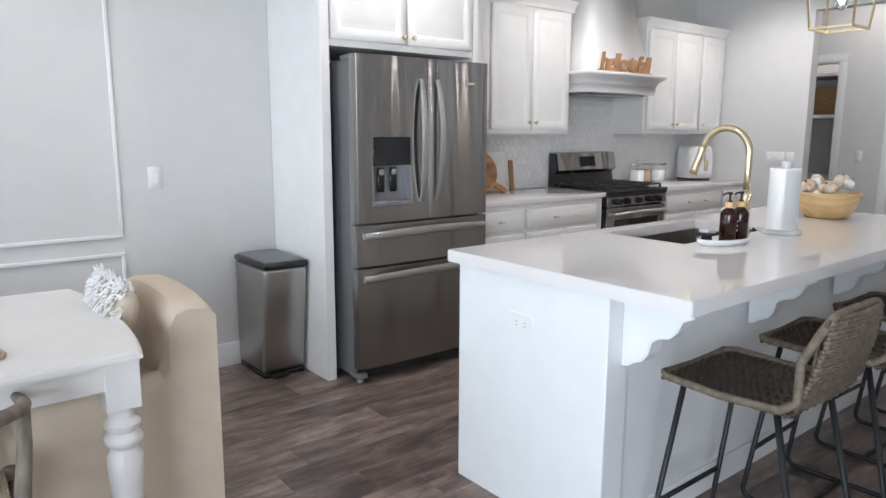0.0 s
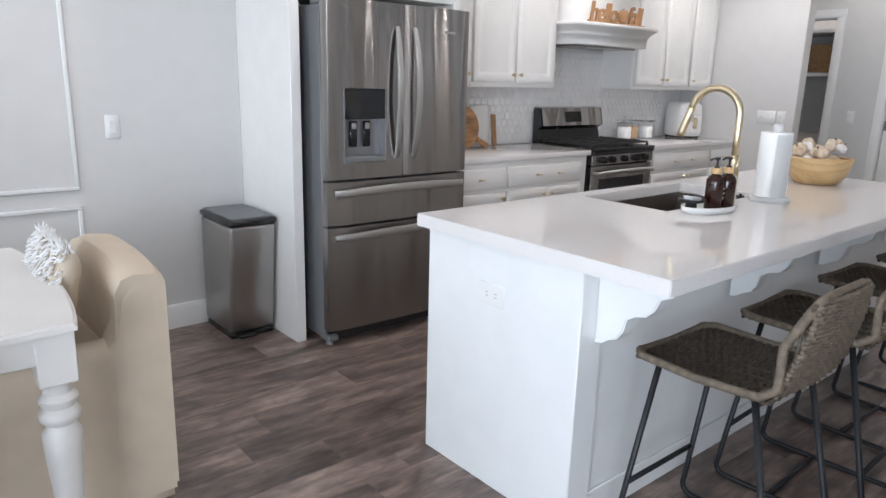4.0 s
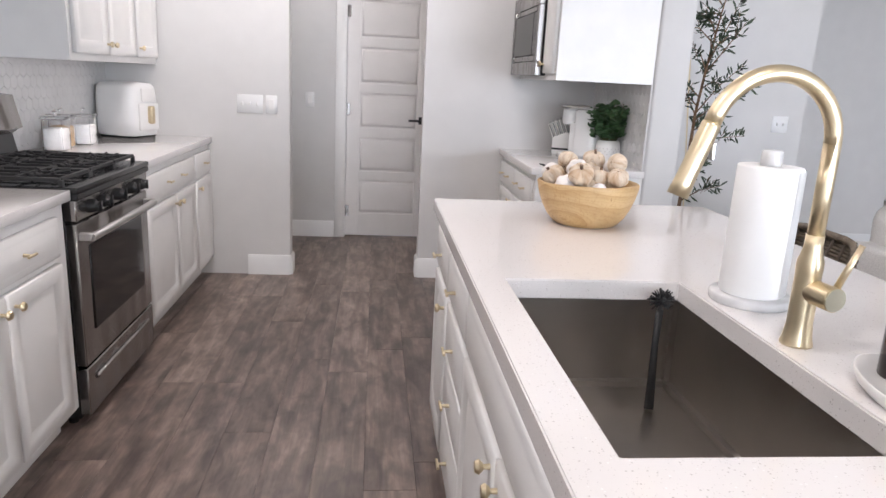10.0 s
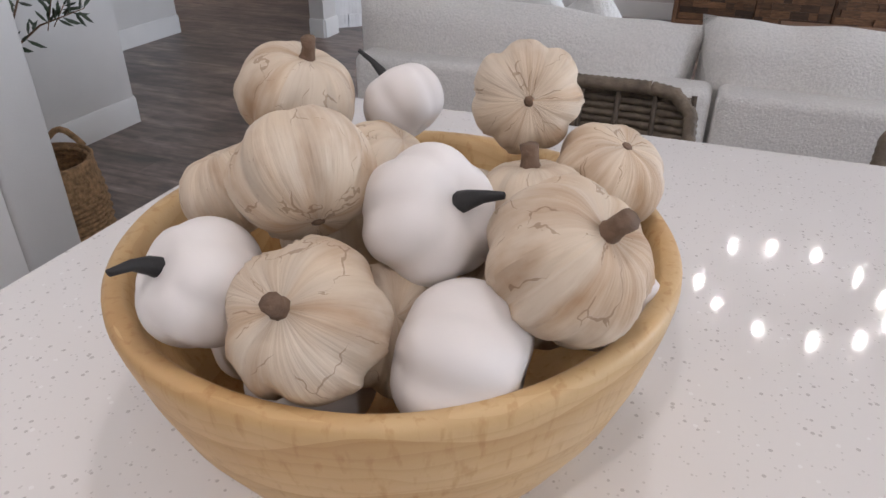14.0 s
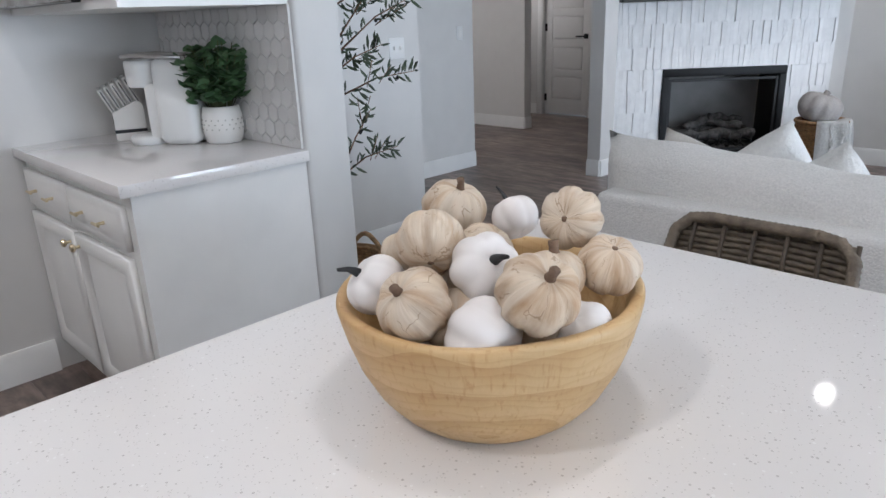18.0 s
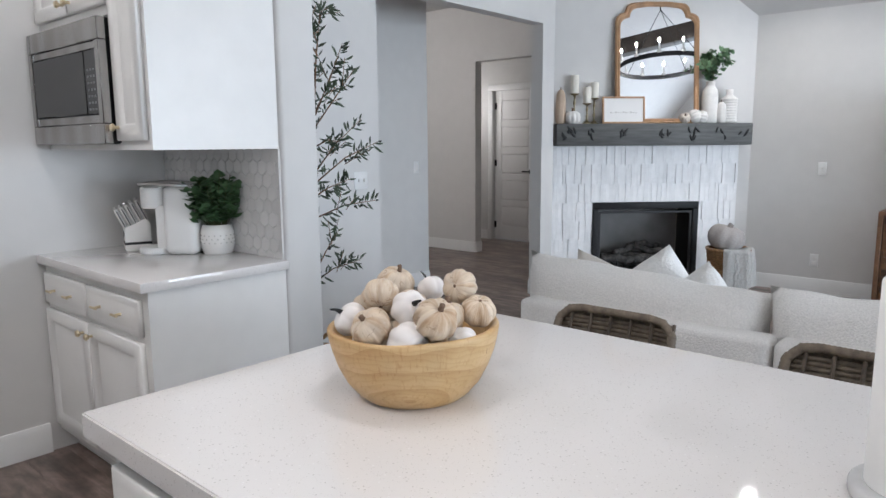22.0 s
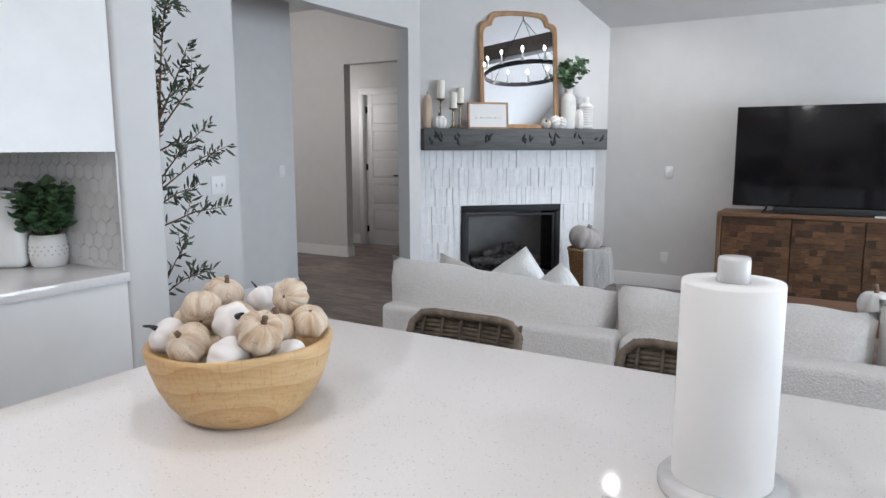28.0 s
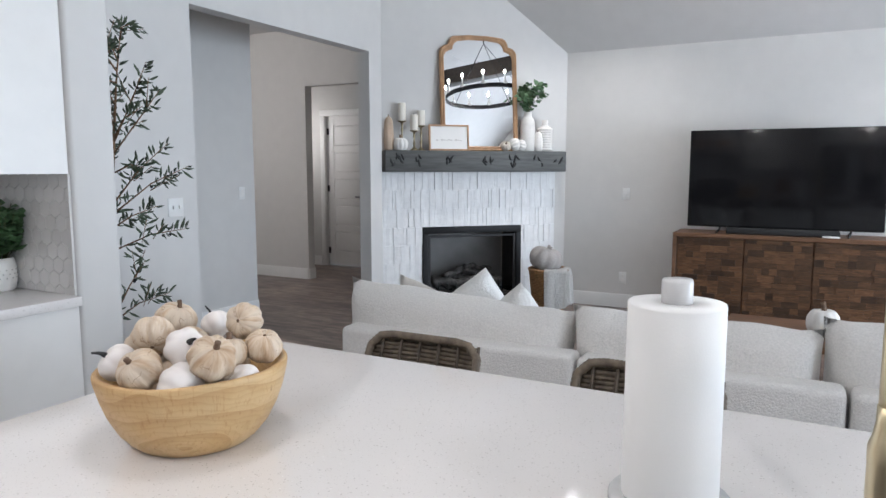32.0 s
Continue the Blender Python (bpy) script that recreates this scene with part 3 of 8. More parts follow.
def bowed(x0, x1, z0, z1, depth=0.075, bow=0.014, cx=None, half=None):
    """A door slab whose front swells towards the middle of the fridge."""
    bm = B()
    n = 14
    cols = []
    for k in range(n + 1):
        x = x0 + (x1 - x0) * k / n
        u = (x - cx) / half
        y = FY + bow * u * u
        e = min(k, n - k)
        if e == 0:
            y += 0.012
        cols.append([bm.verts.new((x, y, z0)), bm.verts.new((x, y, z1)), bm.verts.new((x, FY + depth, z0)), bm.verts.new((x, FY + depth, z1))])
    for a, b in zip(cols, cols[1:]):
        bm.faces.new((a[0], b[0], b[1], a[1]))
        bm.faces.new((a[3], b[3], b[2], a[2]))
        bm.faces.new((a[1], b[1], b[3], a[3]))
        bm.faces.new((a[2], b[2], b[0], a[0]))
    bm.faces.new((cols[0][0], cols[0][1], cols[0][3], cols[0][2]))
    bm.faces.new((cols[-1][2], cols[-1][3], cols[-1][1], cols[-1][0]))
    bmesh.ops.recalc_face_normals(bm, faces=bm.faces[:])
    return bm


FC, FH = (FX0 + FX1) / 2, (FX1 - FX0) / 2
DZ0, DZ1 = 0.885, 1.752
DX0, DX1, DL0, DL1 = 2.255, 2.505, 0.968, 1.335
# left door, built round the dispenser recess
bm = B()
dxs = [FX0, FX0 + 0.006] + [FX0 + 0.006 + (DX0 - FX0 - 0.006) * k / 3 for k in (1, 2, 3)] + [DX0 + (DX1 - DX0) * k / 6 for k in range(1, 7)] + [DX1 + (FC - 0.009 - DX1) * k / 2 for k in (1, 2)] + [FC - 0.003]
dzs = [DZ0, DL0, DL1, DZ1]
fg = {}
for i, x in enumerate(dxs):
    for j, z in enumerate(dzs):
        fg[i, j] = bm.verts.new((x, FY + 0.014 * ((x - FC) / FH) ** 2 + (0.008 if i in (0, len(dxs) - 1) else 0), z))
hole = lambda i, j: j == 1 and dxs[i] >= DX0 - 1e-6 and dxs[i + 1] <= DX1 + 1e-6
ni = len(dxs) - 1
for i in range(ni):
    for j in range(3):
        if not hole(i, j):
            bm.faces.new((fg[i, j], fg[i + 1, j], fg[i + 1, j + 1], fg[i, j + 1]))
rim_e = [e for e in bm.edges if len(e.link_faces) == 1]
ext = bmesh.ops.extrude_edge_only(bm, edges=rim_e)
for v in ext["geom"]:
    if isinstance(v, bmesh.types.BMVert):
        v.co.y = FY + 0.075
bmesh.ops.recalc_face_normals(bm, faces=bm.faces[:])
ld = wpart("door", bm, STEEL, fr)
rd = wpart("door", bowed(FC + 0.003, FX1, DZ0, DZ1, cx=FC, half=FH), STEEL, fr)
d1 = wpart("drawer", bowed(FX0, FX1, 0.652, 0.872, cx=FC, half=FH), STEEL, fr)
d2 = wpart("drawer", bowed(FX0, FX1, 0.085, 0.638, cx=FC, half=FH), STEEL, fr)
disp = B()
box(disp, DX0, DX1, FY + 0.055, FY + 0.075, DL0, DL1)
box(disp, DX0, DX0 + 0.006, FY + 0.006, FY + 0.06, DL0, DL1)
box(disp, DX1 - 0.006, DX1, FY + 0.006, FY + 0.06, DL0, DL1)
dp = wpart("dispenser", disp, mat("dispenser_grey", (0.26, 0.26, 0.27), 0.3, 0.6), ld, "grey ice and water dispenser recess")
bm = B()
box(bm, DX0 + 0.004, DX1 - 0.004, FY + 0.002, FY + 0.02, DL1 - 0.150, DL1 - 0.002, 0.003)
wpart("control_panel", bm, BLKGLASS, ld, "glossy black control panel")
for k in (0.30, 0.62):
    bm = B()
    xx = DX0 + (DX1 - DX0) * k
    box(bm, xx - 0.022, xx + 0.022, FY + 0.036, FY + 0.05, DL0 + 0.075, DL0 + 0.205, 0.004)
    wpart("paddle", bm, BLKGLASS, ld)
    bm = B()
    box(bm, xx - 0.014, xx + 0.014, FY + 0.030, FY + 0.037, DL0 + 0.165, DL0 + 0.198, 0.003)
    wpart("paddle_plate", bm, STEEL_H, ld)
bm = B()
box(bm, DX0 + 0.004, DX1 - 0.004, FY + 0.004, FY + 0.058, DL0, DL0 + 0.028, 0.004)
wpart("drip_tray", bm, DARKSIDE, ld)
bm = B()
box(bm, FX0 + 0.02, FX1 - 0.02, FY + 0.06, FY + 0.12, 0.02, 0.08)
wpart("toe_grille", bm, BLACK, fr)
for s in (FX0 + 0.03, FX1 - 0.03):
    bm = B()
    cyl(bm, (s, FY + 0.07, 0), (s, FY + 0.07, 0.03), 0.022, 0.018, 12)
    box(bm, s - 0.03, s + 0.03, FY + 0.03, FY + 0.12, 0.025, 0.055, 0.004)
    wpart("foot", bm, DARKSIDE, fr)
for s in (FX0 + 0.05, FX1 - 0.05):
    bm = B()
    box(bm, s - 0.045, s + 0.045, FY + 0.06, FY + 0.18, 1.725, 1.752, 0.008)
    wpart("hinge_cover", bm, DARKSIDE, fr)


def flat_bar(bm, pts, w, t, across, ends=0.6):
    """Sweep a flattened oval, w across and t thick, narrowing towards its ends."""
    pts, across = [Vector(p) for p in pts], Vector(across)
    prev, n, m = None, 12, len(pts) - 1
    for i, p in enumerate(pts):
        d = (pts[min(i + 1, m)] - pts[max(i - 1, 0)]).normalized()
        side = (across - d * across.dot(d)).normalized()
        out = d.cross(side)
        k = ends + (1 - ends) * math.sin(math.pi * i / m) ** 0.6
        ring = []
        for q in range(n):
            a = 2 * math.pi * q / n
            c, e = math.cos(a), math.sin(a)
            ring.append(bm.verts.new(p + side * (w / 2 * k * math.copysign(abs(c) ** 0.6, c)) + out * (t / 2 * math.copysign(abs(e) ** 0.6, e))))
        if prev:
            for q in range(n):
                bm.faces.new((prev[q], prev[(q + 1) % n], ring[(q + 1) % n], ring[q]))
        else:
            bm.faces.new(list(reversed(ring)))
        prev = ring
    bm.faces.new(prev)
    bmesh.ops.recalc_face_normals(bm, faces=bm.faces[:])


def fridge_handle(parent, x, side):
    bm = B()
    pts = [(x + side * 0.022 * math.sin(math.pi * k / 18), FY - 0.006 - 0.046 * math.sin(math.pi * k / 18) ** 0.7, 0.985 + 0.655 * k / 18) for k in range(19)]
    flat_bar(bm, pts, 0.036, 0.017, (1, 0, 0))
    wpart("handle", bm, STEEL_H, parent, "satin curved steel handle")


fridge_handle(ld, FC - 0.055, -0.3)
fridge_handle(rd, FC + 0.055, 0.3)
for p, z in ((d1, 0.815), (d2, 0.585)):
    bm = B()
    pts = [(FX0 + 0.035 + (FX1 - FX0 - 0.07) * k / 20, FY + 0.004 - 0.050 * math.sin(math.pi * k / 20) ** 0.6, z + 0.016 * math.sin(math.pi * k / 20)) for k in range(21)]
    flat_bar(bm, pts, 0.046, 0.020, (0, 0, 1), 0.8)
    wpart("handle", bm, STEEL_H, p, "satin curved steel handle")
bm = B()
box(bm, 2.88, 2.96, FY + 0.0045, FY + 0.009, 1.625, 1.638, 0.001)
wpart("badge", bm, STEEL_H, rd, "small silver badge")

# ---- range ----
RX0, RX1, RF = 4.517, 5.283, 3.645
ra = thing("gas_range", "stainless gas range with black cooktop and oven window", "stove", "", ((RX0 + RX1) / 2, 3.95, 0))
bm = B()
box(bm, RX0, RX1, RF + 0.05, N - 0.03, 0.035, 0.90, 0.003)
wpart("body", bm, BLACK, ra, "black enamel sides")
bm = B()
box(bm, RX0 - 0.004, RX1 + 0.004, RF - 0.002, N - 0.10, 0.896, 0.918, 0.006, 2)
box(bm, RX0 + 0.0, RX1, RF + 0.0, RF + 0.05, 0.872, 0.898, 0.004)
wpart("cooktop", bm, BLACK, ra, "black enamel cooktop")
bm = B()
box(bm, RX0, RX1, RF + 0.01, RF + 0.06, 0.795, 0.872, 0.004)
cp = wpart("control_panel", bm, STEEL, ra)
for k in (0.16, 0.30, 0.50, 0.70, 0.84):
    bm = B()
    x = RX0 + (RX1 - RX0) * k
    cyl(bm, (x, RF + 0.01, 0.832), (x, RF - 0.012, 0.832), 0.026, 0.024, 18)
    cyl(bm, (x, RF - 0.012, 0.832), (x, RF - 0.026, 0.832), 0.021, 0.018, 18)
    box(bm, x - 0.005, x + 0.005, RF - 0.034, RF - 0.024, 0.812, 0.852, 0.002)
    wpart("burner_knob", bm, BLACK, cp, "black control knob")
bm = B()
box(bm, RX0 + 0.003, RX1 - 0.003, RF + 0.015, RF + 0.055, 0.245, 0.785, 0.004)
od = wpart("oven_door", bm, STEEL, ra)
bm = B()
box(bm, RX0 + 0.10, RX1 - 0.10, RF + 0.011, RF + 0.03, 0.36, 0.69, 0.004)
wpart("oven_window", bm, BLKGLASS, od, "dark glass oven window")
bm = B()
pts = [(RX0 + 0.03 + (RX1 - RX0 - 0.06) * k / 12, RF - 0.012 - 0.035 * math.sin(math.pi * (0.12 + 0.76 * k / 12)), 0.735 + 0.012 * math.sin(math.pi * k / 12)) for k in range(13)]
tube(bm, pts, 0.015, 10)
for x in (RX0 + 0.035, RX1 - 0.035):
    box(bm, x - 0.014, x + 0.014, RF - 0.03, RF + 0.02, 0.722, 0.75, 0.004)
wpart("oven_handle", bm, STEEL_H, od)
bm = B()
box(bm, RX0 + 0.003, RX1 - 0.003, RF + 0.015, RF + 0.055, 0.05, 0.235, 0.004)
box(bm, RX0 + 0.08, RX1 - 0.08, RF + 0.004, RF + 0.02, 0.165, 0.19, 0.006)
wpart("warming_drawer", bm, STEEL, ra)
for x in (RX0 + 0.05, RX1 - 0.05):
    for y in (RF + 0.1, N - 0.1):
        wpart("foot", cyl(B(), (x, y, 0), (x, y, 0.04), 0.018, 0.018, 10), BLACK, ra)
bm = B()
prism(bm, [(N - 0.03, 0.90), (N - 0.11, 0.90), (N - 0.085, 1.02), (N - 0.125, 1.05), (N - 0.095, 1.185), (N - 0.03, 1.185)], "x", RX0 + 0.005, RX1 - 0.005)
wpart("backguard_frame", bm, BLACK, ra)
bm = B()
prism(bm, [(N - 0.127, 1.045), (N - 0.135, 1.05), (N - 0.105, 1.188), (N - 0.03, 1.195), (N - 0.03, 1.186), (N - 0.095, 1.182)], "x", RX0 + 0.012, RX1 - 0.012)
bg = wpart("backguard", bm, STEEL, ra, "brushed steel backguard")
bm = B()
box(bm, 4.80, 5.00, -0.004, 0.004, 0, 0.085, 0.002)
bm.transform(Matrix.Translation((0, N - 0.128, 1.075)) @ Matrix.Rotation(radians(-12), 4, "X"))
wpart("display", bm, BLKGLASS, ra, "black glass oven display")
for gx in (RX0 + 0.135, (RX0 + RX1) / 2, RX1 - 0.135):
    bm = B()
    w = 0.115
    y0, y1 = RF + 0.06, N - 0.14
    for yy in (y0, (2 * y0 + y1) / 3, (y0 + 2 * y1) / 3, y1):
        box(bm, gx - w, gx + w, yy - 0.006, yy + 0.006, 0.936, 0.950, 0.002)
    for xx in (gx - w, gx - w / 3, gx + w / 3, gx + w):
        box(bm, xx - 0.006, xx + 0.006, y0, y1, 0.934, 0.948, 0.002)
    for xx in (gx - w, gx + w):
        for yy in (y0, y1):
            box(bm, xx - 0.008, xx + 0.008, yy - 0.008, yy + 0.008, 0.917, 0.94, 0.002)
    for yy in (y0 + 0.10, y1 - 0.10):
        cyl(bm, (gx, yy, 0.917), (gx, yy, 0.930), 0.045, 0.04, 18)
        for a in range(8):
            aa = a * math.pi / 4
            tube(bm, [(gx + 0.03 * math.cos(aa), yy + 0.03 * math.sin(aa), 0.944), (gx + 0.085 * math.cos(aa), yy + 0.085 * math.sin(aa), 0.955)], 0.0055, 5)
    wpart("grate", bm, IRON, ra, "black cast-iron grate")

# ---- hood ----
hx0, hx1 = 4.42, 5.365
hd = thing("range_hood", "white plaster range hood with a moulded shelf", "hood", "", ((hx0 + hx1) / 2, 4.0, 1.62))
bm = B()
hc = (hx0 + hx1) / 2
prev = None
for z, hw, dep in ((1.808, 0.40, 0.42), (1.86, 0.395, 0.415), (1.95, 0.375, 0.40), (2.08, 0.335, 0.37), (2.22, 0.30, 0.345), (2.36, 0.275, 0.33), (2.52, 0.26, 0.32), (KZ - 0.002, 0.255, 0.318)):
    ring = [bm.verts.new(p) for p in ((hc - hw, N - dep, z), (hc + hw, N - dep, z), (hc + hw, N - 0.003, z), (hc - hw, N - 0.003, z))]
    if prev:
        for k in range(4):
            bm.faces.new((prev[k], prev[(k + 1) % 4], ring[(k + 1) % 4], ring[k]))
    prev = ring
bm.faces.new(prev)
wpart("chimney", bm, CAB, hd)
bm = B()
prev = None
for z, g in ((1.662, 0.0), (1.664, 0.004), (1.668, 0.0045), (1.728, 0.0045), (1.730, 0.010), (1.737, 0.012), (1.748, 0.016), (1.762, 0.026), (1.776, 0.042), (1.786, 0.055), (1.790, 0.058), (1.791, 0.064), (1.816, 0.064), (1.818, 0.060)):
    ring = [bm.verts.new(p) for p in ((hx0 + 0.02 - g, N - 0.47 - g, z), (hx1 - 0.065 + g, N - 0.47 - g, z), (hx1 - 0.065 + g, N - 0.004, z), (hx0 + 0.02 - g, N - 0.004, z))]
    if prev:
        for k in range(4):
            bm.faces.new((prev[k], prev[(k + 1) % 4], ring[(k + 1) % 4], ring[k]))
    else:
        bm.faces.new(list(reversed(ring)))
    prev = ring
bm.faces.new(prev)
wpart("mantel_shelf", bm, CAB, hd)
bm = B()
box(bm, hx0 + 0.10, hx1 - 0.10, N - 0.40, N - 0.08, 1.650, 1.664, 0.002)
wpart("filter", bm, STEEL, hd, "steel grease filter")
bm = B()
box(bm, hc - 0.06, hc + 0.06, N - 0.333, N - 0.30, 2.50, 2.56, 0.004)
wpart("keystone", bm, CAB, hd)

# ---- island ----
IX0, IX1, IY0, IY1 = 1.925, 4.535, 1.362, 2.40
BY0, BY1, BX0, BX1 = 1.672, 2.365, 1.972, 4.49
isl = thing("kitchen_island", "white painted island cabinets with brass pulls", "island", "", (3.2, 2.0, 0))
for nm, x0, x1, y0, y1, z0, z1 in (("base_box", BX0, BX1, BY0, BY1 - 0.05, 0.0, 0.63), ("end_box", BX0, 2.74, BY0, BY1 - 0.012, 0.63, 0.872), ("end_box", 3.535, BX1, BY0, BY1 - 0.012, 0.63, 0.872),
                                   ("back_box", 2.74, 3.535, BY0, 1.90, 0.63, 0.872), ("front_frame", BX0, BX1, BY1 - 0.012, BY1, 0.10, 0.872)):
    bm = B()
    box(bm, x0, x1, y0, y1, z0, z1)
    wpart(nm, bm, ISLAND, isl)
bm = B()
box(bm, BX0 - 0.012, BX0 - 0.0, BY0 + 0.16, BY1 + 0.002, 0.0, 0.872, 0.002)
wpart("end_panel", bm, ISLAND, isl)
bm = B()
box(bm, BX0 - 0.018, BX0 + 0.09, BY0 - 0.018, BY0 + 0.16, 0.0, 0.872, 0.004)
wpart("corner_post", bm, ISLAND, isl)
for a, b in ((BX0 + 0.09, 3.2), (3.2, BX1)):
    bm = B()
    box(bm, a, b, BY0 - 0.010, BY0, 0.0, 0.11, 0.003)
    wpart("baseboard", bm, ISLAND, isl)
for x in (2.06, 2.85, 3.62, 4.40):
    bm = B()
    prof = [(0, 0.872), (-0.24, 0.872), (-0.24, 0.842), (-0.205, 0.825), (-0.19, 0.79), (-0.165, 0.765), (-0.13, 0.757), (-0.105, 0.74), (-0.095, 0.70), (-0.075, 0.672), (-0.045, 0.66), (-0.025, 0.645), (0, 0.64)]
    prism(bm, [(BY0 - 0.018 + a, z) for a, z in prof], "x", x - 0.035, x + 0.035)
    bmesh.ops.bevel(bm, geom=[e for e in bm.edges if abs(e.verts[0].co.x - e.verts[1].co.x) < 1e-5], offset=0.004, segments=2, affect="EDGES")
    wpart("corbel", bm, ISLAND, isl, "scrolled white corbel")
bm = B()
box(bm, BX0 - 0.016, BX0 - 0.011, 1.972, 2.087, 0.666, 0.740, 0.002)
op = wpart("outlet_cover", bm, PLASTIC, isl)
SLOT = mat("slot_grey", (0.42, 0.42, 0.42), 0.6)
for yy in (2.010, 2.050):
    for zz in (0.697, 0.709):
        bm = B()
        box(bm, BX0 - 0.0175, BX0 - 0.0155, yy - 0.005, yy + 0.005, zz - 0.0015, zz + 0.0015)
        wpart("slot", bm, SLOT, op)
# aisle side of the island faces +y
FLIP = Matrix.Rotation(radians(180), 4, "Z")


def island_front(name, x0, z0, x1, z1, rings):
    bm = B()
    relief(bm, Matrix.Translation((x1, BY1, z0)) @ FLIP, x1 - x0, z1 - z0, rings)
    return wpart(name, bm, CAB, isl)


for x0, x1, kind in ((4.10, 4.47, "door"), (3.66, 4.08, "drawers"), (2.70, 3.64, "sink"), (2.0, 2.68, "drawers")):
    if kind == "drawers":
        for z0, z1 in ((0.135, 0.33), (0.345, 0.50), (0.515, 0.67), (0.70, 0.835)):
            d = island_front("drawer", x0, z0, x1, z1, DRAWER)
            for k in ((0.5,) if x1 - x0 < 0.5 else (0.3, 0.7)):
                bar_pull(d, x0 + (x1 - x0) * k, BY1 + 0.022, (z0 + z1) / 2, n=(0, 1, 0))
    else:
        d = island_front("drawer", x0, 0.70, x1, 0.835, DRAWER)
        if kind == "door":
            bar_pull(d, (x0 + x1) / 2, BY1 + 0.022, 0.768, n=(0, 1, 0))
            d = island_front("door", x0, 0.135, x1, 0.675, RAISED)
            knob(d, x0 + 0.035, BY1 + 0.022, 0.632, (0, 1, 0))
        else:
            xm = (x0 + x1) / 2
            d = island_front("door", x0, 0.135, xm - 0.005, 0.675, RAISED)
            knob(d, xm - 0.04, BY1 + 0.022, 0.632, (0, 1, 0))
            d = island_front("door", xm + 0.005, 0.135, x1, 0.675, RAISED)
            knob(d, xm + 0.04, BY1 + 0.022, 0.632, (0, 1, 0))
# worktop with the sink cut out
SX0, SX1, SY0, SY1 = 2.765, 3.51, 1.915, 2.32
bm = B()
xs, ys = (IX0, SX0, SX1, IX1), (IY0, SY0, SY1, IY1)
grid = {}
for zz in (0.874, ICT):
    for i, xx in enumerate(xs):
        for j, yy in enumerate(ys):
            grid[i, j, zz] = bm.verts.new((xx, yy, zz))
for i in range(3):
    for j in range(3):
        if (i, j) == (1, 1):
            continue
        bm.faces.new([grid[a, b, ICT] for a, b in ((i, j), (i + 1, j), (i + 1, j + 1), (i, j + 1))])
        bm.faces.new([grid[a, b, 0.874] for a, b in ((i, j + 1), (i + 1, j + 1), (i + 1, j), (i, j))])
for loop in ([(0, 0), (1, 0), (2, 0), (3, 0), (3, 1), (3, 2), (3, 3), (2, 3), (1, 3), (0, 3), (0, 2), (0, 1)], [(1, 1), (1, 2), (2, 2), (2, 1)]):
    for a, b in zip(loop, loop[1:] + loop[:1]):
        bm.faces.new((grid[(*a, 0.874)], grid[(*b, 0.874)], grid[(*b, ICT)], grid[(*a, ICT)]))
bmesh.ops.recalc_face_normals(bm, faces=bm.faces[:])
rim = [e for e in bm.edges if e.calc_face_angle(0) > 1.0]
bmesh.ops.bevel(bm, geom=rim, offset=0.003, segments=2, affect="EDGES")
tagged(part("island_worktop", bm, QUARTZ), "pale speckled quartz island worktop with a sink cutout", "countertop")
# sink
sk = thing("sink", "dark gunmetal undermount single-bowl sink", "sink", "", ((SX0 + SX1) / 2, (SY0 + SY1) / 2, 0.66))
GUN = mat("gunmetal_sink", (0.40, 0.37, 0.34), 0.30, 1.0, scale=6, vary=0.06, bump=0.02, bscale=30)
bm = B()
a0, a1, b0, b1, zb, zt, th = SX0 - 0.006, SX1 + 0.006, SY0 - 0.006, SY1 + 0.006, 0.66, 0.872, 0.004
for p in ((a0 - th, a0, b0 - th, b1 + th, zb, zt), (a1, a1 + th, b0 - th, b1 + th, zb, zt), (a0, a1, b0 - th, b0, zb, zt), (a0, a1, b1, b1 + th, zb, zt), (a0 - th, a1 + th, b0 - th, b1 + th, zb - th, zb)):
    box(bm, *p)
wpart("shell", bm, GUN, sk)
bm = B()
box(bm, a0 + 0.001, a1 - 0.001, b0 + 0.001, b1 - 0.001, zb + 0.001, zt)
bmesh.ops.delete(bm, geom=[f for f in bm.faces if f.normal.z > 0.9], context="FACES_ONLY")
bmesh.ops.bevel(bm, geom=[e for e in bm.edges if len(e.link_faces) == 2], offset=0.015, segments=4, affect="EDGES")
bmesh.ops.reverse_faces(bm, faces=bm.faces[:])
wpart("basin", bm, GUN, sk, "smooth basin with rounded inner corners")
bm = B()
lathe(bm, [(0.055, 0.0), (0.055, 0.003), (0.045, 0.005), (0.04, 0.002), (0.012, 0.001), (0.012, 0.006)], 20, (3.10, 2.105, zb + 0.0015))
wpart("drain", bm, STEEL_H, sk)

# ---- bar stools ----
def wrapped_rim(bm, pts, r, pitch=0.011, n=8):
    """A tube wound round with cane: fine ridges along its length."""
    pts = [Vector(p) for p in pts]
    fine = []
    for a, b in zip(pts, pts[1:]):
        k = max(1, int((b - a).length / (pitch / 2)))
        fine += [a.lerp(b, i / k) for i in range(k)]
    fine.append(pts[-1])
    tube(bm, fine, r, n, [r * (1.0 if i % 2 else 0.86) for i in range(len(fine))])


def strands(bm, rows, r, amp):
    """Rows: lists of points; each row weaves over and under along its normal."""
    for i, (pts, nrm) in enumerate(rows):
        out = [Vector(p) + nrm * (amp * (1 if (k + i) % 2 else -1)) for k, p in enumerate(pts)]
        tube(bm, out, r, 4)


